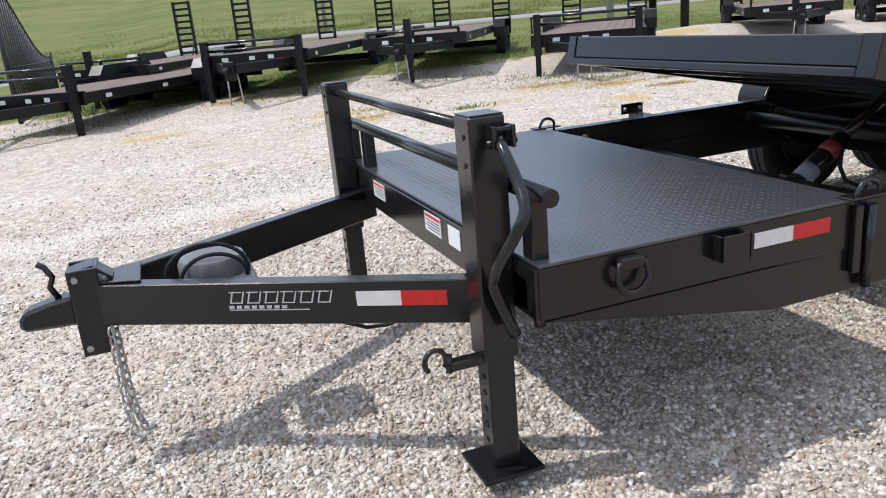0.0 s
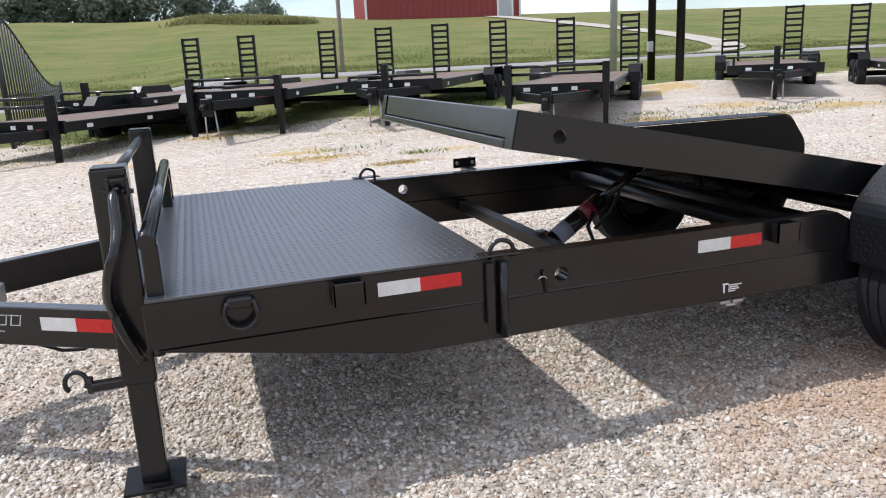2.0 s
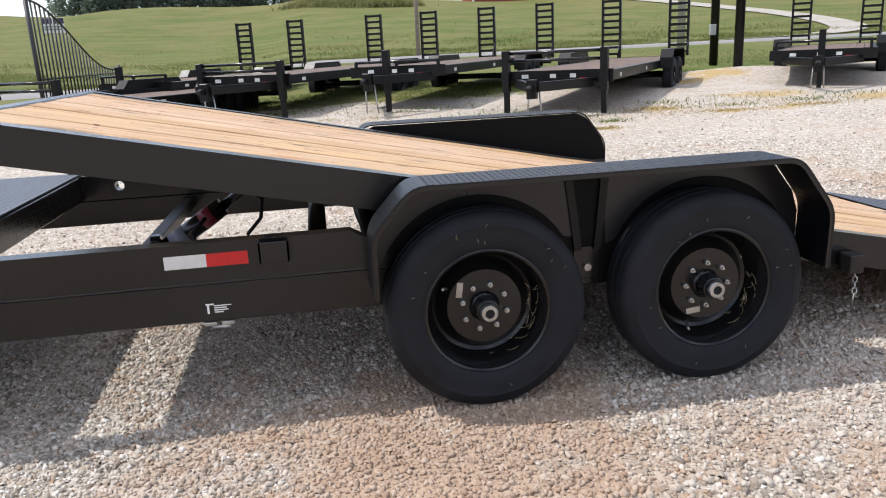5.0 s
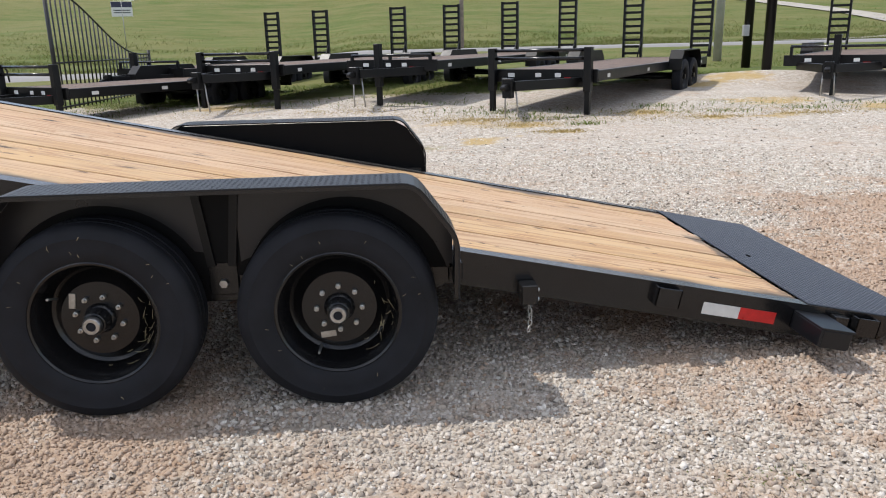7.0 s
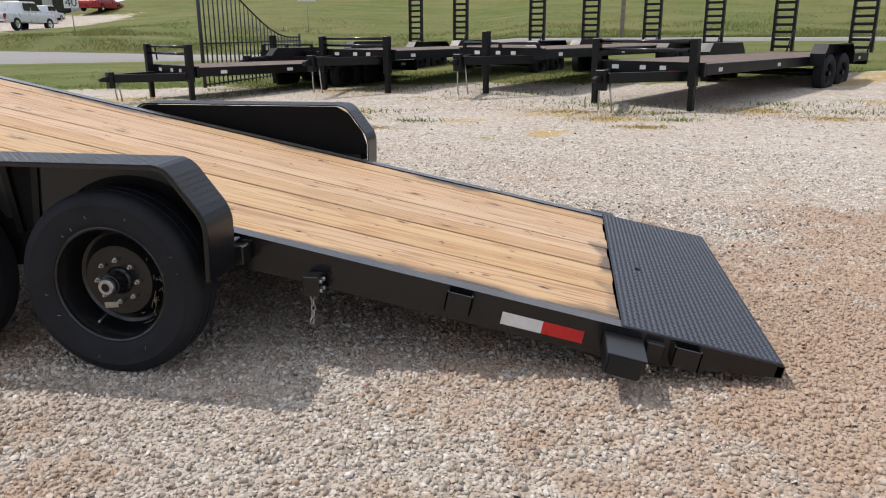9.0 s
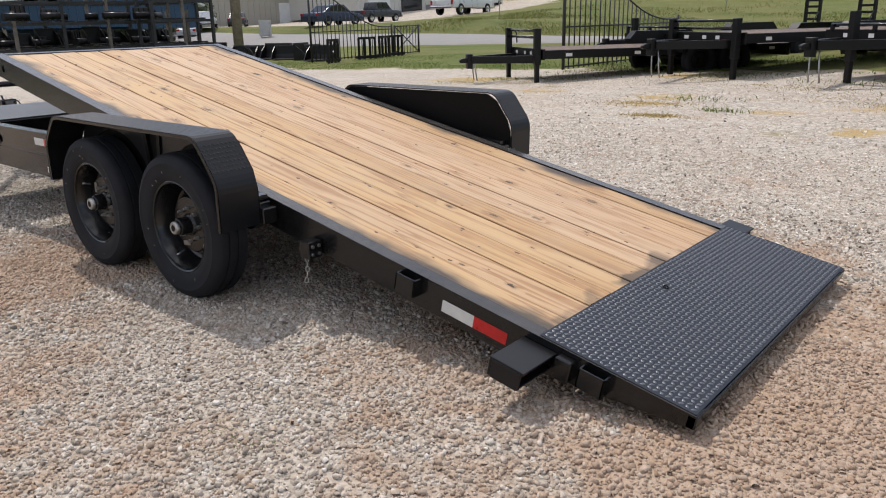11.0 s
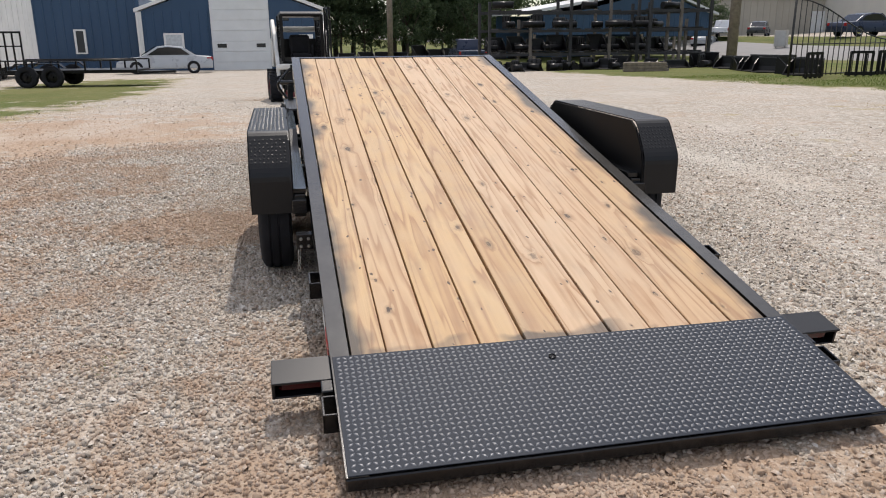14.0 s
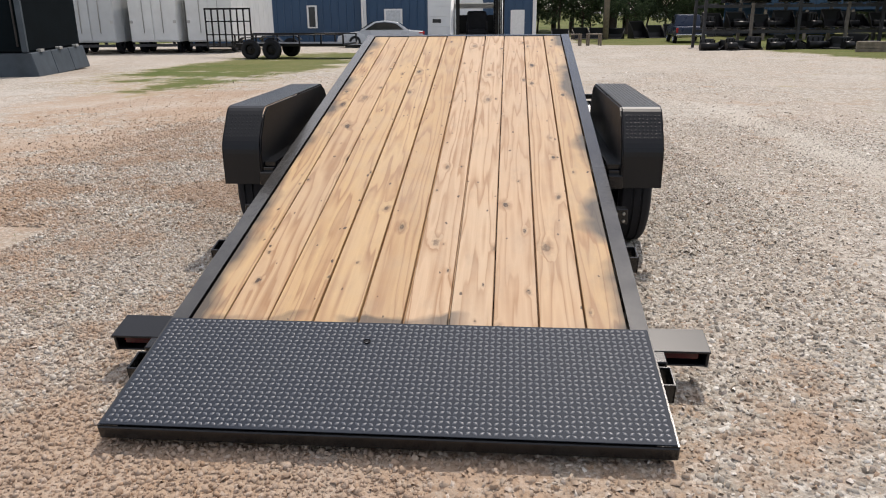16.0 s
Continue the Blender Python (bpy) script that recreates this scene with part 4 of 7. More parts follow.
bm = rod(bm_new(), [(-4.64, -0.45, 0.47), (-4.58, -0.47, 0.43), (-4.50, -0.49, 0.398), (-4.43, -0.5, 0.395), (-4.36, -0.51, 0.415), (-4.29, -0.54, 0.46)], 0.007, 8)
part("hanging_cable", bm, RUBBER, trailer)

# crossbars, ram and axles between the rails
part("crossbar", box(bm_new(), -2.37, -2.30, -1.0, 1.0, 0.455, 0.52, bevel=0.006), FARBLACK, trailer)
for x, z in ((-1.53, 0.60), (-1.30, 0.60)):
    part("crossbar", rod(bm_new(), [(x, -1.0, z), (x, 1.0, z)], 0.042, 16), FARBLACK, trailer)
for x in (-0.915, 0.0):
    part("axle", rod(bm_new(), [(x, -1.12, 0.3875), (x, 1.12, 0.3875)], 0.052, 18), FARBLACK, trailer)
    for s in (-1, 1):
        bm = bm_new()
        pts = [(x + 0.36 * t, s * 0.95, 0.45 - 0.10 * (1 - t * t)) for t in np.linspace(-1, 1, 9)]
        for k in range(4):
            f = 1.0 - 0.18 * k
            for a, b in zip(pts, pts[1:]):
                pa, pb = (x + (a[0] - x) * f, a[2] + 0.012 * k), (x + (b[0] - x) * f, b[2] + 0.012 * k)
                prism(bm, [pa, pb, (pb[0], pb[1] + 0.010), (pa[0], pa[1] + 0.010)], s * 0.95 - 0.03, s * 0.95 + 0.03)
        part("leaf_spring", bm, FARBLACK, trailer)
for s in (-1, 1):
    bm = box(bm_new(), -0.52, -0.40, s * 1.03 - 0.05, s * 1.03 + 0.05, 0.42, 0.56, bevel=0.006)
    hang = part("spring_hanger", bm, BLACK, trailer)
    part("hanger_bolt", lathe(bm_new(), [(0, -0.016), (0.017, -0.015), (0.02, -0.006), (0.02, 0.004)], 6, pose(-0.46, s * 1.08, 0.47, 0, 0, 0 if s < 0 else 180)), STEEL, hang)
ram = part("lift_ram", rod(bm_new(), [(-2.27, -0.12, 0.47), (-1.98, -0.12, 0.66)], 0.047, 18), BLACK, trailer, "black hydraulic ram with a red band")
part("ram_band", rod(bm_new(), [(-2.085, -0.12, 0.591), (-2.03, -0.12, 0.627)], 0.0485, 18), plain("red_label", (0.16, 0.015, 0.025), 0.35), ram)
part("ram_label", rod(bm_new(), [(-2.235, -0.12, 0.493), (-2.165, -0.12, 0.539)], 0.0485, 18), plain("pale_label", (0.22, 0.24, 0.30), 0.5), ram)
part("piston_rod", rod(bm_new(), [(-1.98, -0.12, 0.66), (-1.72, -0.12, 0.83)], 0.024, 14), BLACK, ram)
part("ram_hose", rod(bm_new(), [(-2.06, -0.19, 0.62), (-2.12, -0.24, 0.56), (-2.10, -0.26, 0.49), (-2.0, -0.25, 0.45), (-1.9, -0.2, 0.42)], 0.010, 8), RUBBER, ram)
part("ram_hose", rod(bm_new(), [(-1.86, -0.05, 0.72), (-1.80, 0.0, 0.66), (-1.82, 0.05, 0.55), (-1.90, 0.08, 0.46)], 0.010, 8), RUBBER, ram)
part("ram_lug", box(bm_new(), -2.34, -2.29, -0.15, -0.09, 0.50, 0.54, bevel=0.005), BLACK, trailer)


# wheels
def tyre_mesh():
    half = [(0.232, -0.083), (0.243, -0.096), (0.262, -0.108), (0.30, -0.116), (0.332, -0.1155), (0.337, -0.1175), (0.341, -0.1155), (0.362, -0.108), (0.378, -0.096), (0.3845, -0.082), (0.386, -0.066)]
    tread = []
    for g in (-0.052, 0.0, 0.052):
        tread += [(0.3872, g - 0.007), (0.379, g - 0.005), (0.379, g + 0.005), (0.3872, g + 0.007)]
    prof = half + tread + [(r, -y * 0.66) for r, y in half[::-1]]
    return mesh_of("tyre", lathe(bm_new(), prof, 72), RUBBER)


def rim_mesh():
    prof = [(0.234, -0.078), (0.246, -0.090), (0.247, -0.096), (0.240, -0.099), (0.232, -0.094), (0.228, -0.078), (0.218, -0.066), (0.214, -0.030), (0.205, -0.012), (0.200, 0.022), (0.186, 0.030), (0.168, 0.012), (0.152, -0.016), (0.146, -0.024), (0.058, -0.024), (0.056, -0.030)]
    return mesh_of("rim", lathe(bm_new(), prof, 64), BLACK)


TYRE, RIM = tyre_mesh(), rim_mesh()
HUB = mesh_of("hub", lathe(bm_new(), [(0.062, -0.020), (0.058, -0.030), (0.048, -0.038), (0.046, -0.085), (0.043, -0.094), (0.038, -0.096), (0.036, -0.104)], 32), BLACK)
CAP = mesh_of("hub_cap", lathe(bm_new(), [(0.036, -0.098), (0.035, -0.118), (0.030, -0.124), (0.018, -0.124), (0.016, -0.119), (0, -0.119)], 28), STEEL)
CORE = mesh_of("cap_recess", lathe(bm_new(), [(0, -0.1205), (0.0145, -0.1205), (0.0155, -0.1225), (0.0175, -0.1245)], 20), RUBBER)
NUT = mesh_of("lug_nut", lathe(bm_new(), [(0, -0.028), (0.006, -0.028), (0.0065, -0.017), (0.0105, -0.016), (0.011, 0.0)], 6), STEEL)
STEM = mesh_of("valve_stem", rod(bm_new(), [(0.17, -0.028, 0.0), (0.19, -0.06, 0.0), (0.192, -0.072, 0.0)], 0.005, 8), STEEL)
BADGE = mesh_of("rim_tag", box(bm_new(), -0.012, 0.012, -0.0275, -0.0245, -0.030, 0.030), STEEL)


STRAW = plain("dry_straw", (0.36, 0.30, 0.18), 0.8, vary=0.3, scale=40)


def straw_mesh(seed):
    """Dry grass blades caught in the rim well and stuck on the tyre wall."""
    rng = random.Random(seed)
    bm = bm_new()
    for k in range(20):
        a, r = rng.gauss(-0.35, 0.45), rng.uniform(0.165, 0.225)
        y = -0.032 - 0.10 * max(0.0, r - 0.19) - rng.uniform(0, 0.012)
        da, dr = rng.uniform(-0.28, 0.28), rng.uniform(-0.03, 0.03)
        pts = [((r + dr * u) * math.cos(a + da * u), y - 0.012 * math.sin(3 * u), (r + dr * u) * math.sin(a + da * u)) for u in (0, 0.35, 0.7, 1.0)]
        rod(bm, pts, 0.0008, 4)
    for k in range(11):
        a, r = rng.uniform(0, 6.28), rng.uniform(0.255, 0.335)
        da = rng.uniform(-0.03, 0.03)
        rod(bm, [(r * math.cos(a), -0.1175, r * math.sin(a)), ((r + 0.012) * math.cos(a + da), -0.1185, (r + 0.012) * math.sin(a + da))], 0.0008, 4)
    return mesh_of("straw", bm, STRAW)


STRAWS = [straw_mesh(71), straw_mesh(72)]


def wheel(x, s, spin, stem, tag):
    w = part("wheel", RIM, None, trailer, "black steel wheel with bare lug nuts", pose(x, s * 1.168, 0.3875, 0, spin, 0) if s < 0 else pose(x, s * 1.168, 0.3875, 0, spin, 180))
    part("tyre", TYRE, None, w, "black rubber tyre with dried grass stuck on")
    part("hub", HUB, None, w)
    part("cap_recess", CORE, None, part("hub_cap", CAP, None, w, "bright steel hub cap"))
    for k in range(8):
        a = 2 * math.pi * k / 8
        part("lug_nut", NUT, None, w, m=pose(0.089 * math.cos(a), -0.024, 0.089 * math.sin(a)))
    part("straw", STRAWS[0 if x < -0.5 else 1], None, w, "dry grass caught in the rim", pose(0, 0, 0, 0, -spin, 0))["kind"] = "stuff"
    part("valve_stem", STEM, None, w, m=pose(0, 0, 0, 0, stem, 0))
    part("rim_tag", BADGE, None, w, m=pose(0.120 * math.cos(tag), 0, 0.120 * math.sin(tag), 0, 90 - math.degrees(tag) + 60, 0))
    return w


for x, sp, stem, tag in ((-0.915, 15, 195, 2.75), (0.0, 225, 252, 1.94)):
    for s in (-1, 1):
        wheel(x, s, sp + 40 * (s > 0), stem, tag)


# fenders
FP = [(-1.343, 0.487), (-1.340, 0.725), (-1.185, 0.895), (0.312, 0.893), (0.471, 0.680), (0.465, 0.440)]


def fender(s):
    yo, yi = s * 1.312, s * 1.085
    ya, yb = sorted((yo, yi))
    t = 0.007
    fold = [FP[0]] + [q for i in (1, 2, 3, 4) for q in bend(FP, i, 0.055)] + [FP[5]]
    inner = []
    for i, q in enumerate(fold):
        d = (Vector(fold[min(i + 1, len(fold) - 1)]) - Vector(fold[max(i - 1, 0)])).normalized()
        inner.append((q[0] + d.y * t, q[1] - d.x * t))
    bm = prism(bm_new(), fold + inner[::-1], ya, yb, "y")
    body = part("fender", bm, FENDER, trailer, "black fender with tread plate top and round wheel arches")
    # thin folded lip along the outer edge
    lip = []
    for i, q in enumerate(fold):
        d = (Vector(fold[min(i + 1, len(fold) - 1)]) - Vector(fold[max(i - 1, 0)])).normalized()
        lip.append((q[0] + d.y * 0.020, q[1] - d.x * 0.020))
    ysk = sorted((s * 1.305, s * 1.311))
    part("lip", prism(bm_new(), fold + lip[::-1], ysk[0], ysk[1], "y"), BLACK, body)
    # back panels beside the frame, cut out over each wheel, with a slot between them over the spring hanger
    def arch(cx, r, x_from, x_to, n=20):
        return [(cx + u, 0.3875 + math.sqrt(r * r - u * u)) for u in np.linspace(x_from - cx, x_to - cx, n)]

    yin = sorted((s * 1.079, s * 1.085))
    front = [(-1.335, 0.56), (-1.333, 0.670), (-1.300, 0.755), (-1.222, 0.842), (-1.130, 0.884), (-0.530, 0.884), (-0.500, 0.600)] + arch(-0.915, 0.418, -0.560, -1.285) + [(-1.30, 0.56)]
    rear = [(-0.392, 0.884), (0.258, 0.884), (0.338, 0.840), (0.432, 0.715), (0.460, 0.630), (0.458, 0.50), (0.435, 0.50)] + arch(0.03, 0.420, 0.425, -0.345) + [(-0.385, 0.56)]
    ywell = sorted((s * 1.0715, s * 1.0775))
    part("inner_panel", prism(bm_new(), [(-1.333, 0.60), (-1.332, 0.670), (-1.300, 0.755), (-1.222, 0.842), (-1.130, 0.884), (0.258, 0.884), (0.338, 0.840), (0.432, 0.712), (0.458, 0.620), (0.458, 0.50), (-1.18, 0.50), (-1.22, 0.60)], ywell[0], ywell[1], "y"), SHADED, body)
    for outline in (front, rear):
        part("back_panel", prism(bm_new(), outline, yin[0], yin[1], "y"), WELL, body)
    for bx in (-0.545, -0.385):
        part("brace", prism(bm_new(), [(bx - 0.016, 0.884), (bx + 0.016, 0.884), (-0.46 + (bx + 0.465) * 0.5 + 0.016, 0.545), (-0.46 + (bx + 0.465) * 0.5 - 0.016, 0.545)], min(s * 1.087, s * 1.095), max(s * 1.087, s * 1.095), "y"), FARBLACK, body)
    bm = bm_new()
    box(bm, 0.44, 0.50, min(s * 1.0, s * 1.085), max(s * 1.0, s * 1.085), 0.44, 0.52, bevel=0.005)
    part("fender_bracket", bm, BLACK, body)
    # tread plate faces
    for i in range(1, 4):
        (x0, z0), (x1, z1) = FP[i], FP[i + 1]
        L = math.hypot(x1 - x0, z1 - z0)
        rot = math.degrees(math.atan2(-(z1 - z0), x1 - x0))
        part("tread_pattern", treads("tread_pattern", 0.048, L - 0.048, min(yo, yi) + 0.008, max(yo, yi) - 0.008, FENDER, pose(x0, 0, z0 + 0.0003, 0, rot, 0), 0.0225, 0.0105, 0.0010, False), FENDER_TREAD, body)
    (x0, z0), (x1, z1) = FP[0], FP[1]
    part("tread_pattern", treads("tread_pattern", 0.008, 0.190, min(yo, yi) + 0.008, max(yo, yi) - 0.008, FENDER, pose(x0 - 0.0003, 0, z0, 0, -89.3, 0), 0.0225, 0.0105, 0.0010, False), FENDER_TREAD, body)
    return body


fender(-1)
fender(1)

# tilting deck
C = math.cos(radians(TILT))
S0, S1, S2 = -2.81 / C, 2.05 / C, 2.685 / C
tilt = part("tilt_deck", box(bm_new(), S0, S0 + 0.05, -0.911, 0.911, -0.112, 0.0, bevel=0.006), BLACK, trailer, "black steel tilt frame carrying the planks", DECK)
part("front_flange", box(bm_new(), S0 - 0.010, S0 + 0.04, -0.911, 0.911, -0.148, -0.1135, bevel=0.005), BLACK, tilt)
for s in (-1, 1):
    part("end_plate", box(bm_new(), S0 - 0.006, S0 - 0.0005, s * 0.949 - 0.036, s * 0.949 + 0.036, -0.144, -0.003, bevel=0.002), BLACK, tilt)
for s in (-1, 1):
    y0, y1 = sorted((s * 0.912, s * 0.985))
    # a folded channel; its web has a lock hole near the front end
    hx, web = -2.633 / C, sorted((s * 0.972, s * 0.985))
    bm = prism(bm_new(), [(hx + 0.14, 0.0), (hx + 0.14, -0.146), (S1 + 0.05, -0.146), (S2, -0.052), (S2, 0.0)], y0, y1)
    holed(bm, S0, hx + 0.14, -0.146, 0.0, hx, -0.076, 0.027, web[0], web[1])
    flange = sorted((s * 0.912, s * 0.972))
    box(bm, S0, hx + 0.14, flange[0], flange[1], -0.008, 0.0)
    box(bm, S0, hx + 0.14, flange[0], flange[1], -0.146, -0.138)
    part("side_channel", bm, RAIL, tilt)
for k in range(10):
    s = S0 + 0.62 + k * 0.44
    part("joist", box(bm_new(), s, s + 0.05, -0.911, 0.911, -0.135, -0.047), BLACK, tilt)
part("joist", box(bm_new(), S1 - 0.02, S1 + 0.03, -0.911, 0.911, -0.140, -0.047), BLACK, tilt)
EDGES = (-0.905, -0.765, -0.576, -0.384, -0.195, -0.007, 0.182, 0.363, 0.550, 0.742, 0.905)
for k, (a, b) in enumerate(zip(EDGES, EDGES[1:])):
    gap = (0.0025, 0.0035, 0.004, 0.0055, 0.0065, 0.0065, 0.004, 0.003, 0.0055, 0.003)[k]
    lift = (0.0, -0.002, 0.001, -0.001, 0.002, -0.001, 0.0015, 0.0, -0.002, 0.001)[k]
    bm = bm_new()
    e = S1 - 0.002 - 0.004 * (k % 3)
    # shiplapped boards: the lower half nearly meets its neighbour
    prism(bm, [(a + 0.0015, -0.046), (b - 0.0015, -0.046), (b - 0.0015, -0.041), (b - gap, -0.041), (b - gap, -0.0085 + lift), (b - gap - 0.0025, -0.006 + lift), (a + gap + 0.0025, -0.006 + lift), (a + gap, -0.0085 + lift), (a + gap, -0.041), (a + 0.0015, -0.041)], S0 + 0.052, e, "x")
    part("plank", bm, WOOD, tilt)
bm = box(bm_new(), S1, S2 - 0.003, -0.978, 0.978, 0.0006, 0.0042, bevel=0.001)
approach = part("approach_plate", bm, WORN_PLATE, tilt, "black tread plate at the deck's foot")
part("tread_pattern", treads("tread_pattern", S1 + 0.006, S2 - 0.010, -0.968, 0.968, TREAD, pose(0, 0, 0.0043), 0.0235, 0.0125, 0.0026), TREAD, approach)
bm = box(bm_new(), S2 - 0.03, S2 + 0.006, -0.985, 0.985, -0.056, -0.004, bevel=0.004)
part("foot_edge", bm, BLACK, tilt)
part("drain_hole", lathe(bm_new(), [(0, 0.0), (0.012, 0.0), (0.014, 0.002), (0.014, -0.004)], 12, pose(2.181 / C, -0.129, 0.0065, -90, 0, 0)), RUBBER, approach)
for s in (-1, 1):
    tape(tilt, 1.58 / C, 1.915 / C, s * 0.985, -0.112, -0.058)
    # oval tail lamp in a wide housing
    y0, y1 = sorted((s * 0.986, s * 1.212))
    bm = box(bm_new(), 2.03, 2.185, y0, y1, -0.040, -0.030, bevel=0.002)
    box(bm, 2.03, 2.042, y0, y1, -0.112, -0.040, bevel=0.002)
    ye = sorted((s * 1.200, s * 1.212))
    box(bm, 2.042, 2.172, ye[0], ye[1], -0.112, -0.040, bevel=0.002)
    box(bm, 2.042, 2.165, y0, y1, -0.116, -0.108, bevel=0.002)
    hous = part("lamp_housing", bm, FENDER, tilt, "black folded tail lamp housing")
    bm = box(bm_new(), 2.115, 2.150, s * 1.098 - 0.090, s * 1.098 + 0.090, -0.102, -0.048, bevel=0.014)
    part("tail_lamp", bm, REDLENS, hous, "dark red oval tail lamp")
    for sx in (1.43, 2.36):
        bm = bm_new()
        i, o = s * 0.985, s * 1.035
        for xa, xb, ya, yb in ((sx - 0.055, sx - 0.047, i, o), (sx + 0.047, sx + 0.055, i, o), (sx - 0.055, sx + 0.055, o - s * 0.008, o)):
            box(bm, xa, xb, min(ya, yb), max(ya, yb), -0.095, -0.012, bevel=0.0015)
        part("stake_pocket", bm, BLACK, tilt)
    y0, y1 = sorted((s * 0.986, s * 1.03))
    part("hinge_block", box(bm_new(), 2.20, 2.27, y0, y1, -0.11, -0.02, bevel=0.004), BLACK, tilt)
    # rear frame bracket with bolts
    y0, y1 = sorted((s * 0.99, s * 1.075))
    bm = box(bm_new(), 0.745, 0.815, y0, y1, 0.315, 0.400, bevel=0.004)
    br = part("frame_bracket", bm, BLACK, trailer)
    for k, z in enumerate((0.335, 0.375)):
        for xx in (0.75, 0.80):
            part("bolt_head", lathe(bm_new(), [(0, -0.010), (0.008, -0.009), (0.010, -0.003), (0.010, 0.003)], 6, pose(0.815, s * (1.012 + (xx - 0.75) * 0.8), z, 0, 0, 90)), STEEL, br)
chain([(0.78, -1.06, 0.325), (0.785, -1.065, 0.25), (0.775, -1.07, 0.19)], trailer, 0.03, 0.0034)


# ---- parked trailers along the verge ----
TREAD_RED = plain("stained_deck_boards", (0.145, 0.10, 0.075), 0.75, vary=0.35, scale=4, bump=0.002)
BG_TYRE = mesh_of("tyre", lathe(bm_new(), [(0.22, -0.10), (0.30, -0.125), (0.38, -0.12), (0.42, -0.09), (0.425, 0), (0.42, 0.09), (0.38, 0.12), (0.30, 0.125), (0.22, 0.10)], 28), RUBBER)
BG_RIM = mesh_of("rim", lathe(bm_new(), [(0.225, -0.10), (0.235, -0.11), (0.215, -0.09), (0.20, -0.03), (0.12, -0.05), (0.06, -0.05), (0.055, -0.12), (0, -0.125)], 24), FARBLACK)
RAMP_GROUP = "parked trailers along the verge"


def ladder_ramp(parent, x, y, top, wide=0.52):
    """An upright loading ramp: two rails and flat rungs, with a leaning prop."""
    bm = bm_new()
    z0 = 0.80
    for s in (-1, 1):
        box(bm, x - 0.05, x + 0.05, y + s * wide / 2 - 0.032, y + s * wide / 2 + 0.032, z0, top)
    ramp = part("loading_ramp", bm, FARBLACK, parent)
    n = 9
    for k in range(n):
        z = z0 + 0.12 + k * (top - z0 - 0.17) / (n - 1)
        part("rung", box(bm_new(), x - 0.05, x + 0.06, y - wide / 2 + 0.02, y + wide / 2 - 0.02, z - 0.035, z + 0.035), FARBLACK, ramp)
    part("ramp_prop", rod(bm_new(), [(x - 0.05, y - wide / 2 - 0.02, z0 + 0.55), (x - 0.40, y - wide / 2 - 0.02, z0 + 0.02)], 0.02, 6), FARBLACK, ramp)


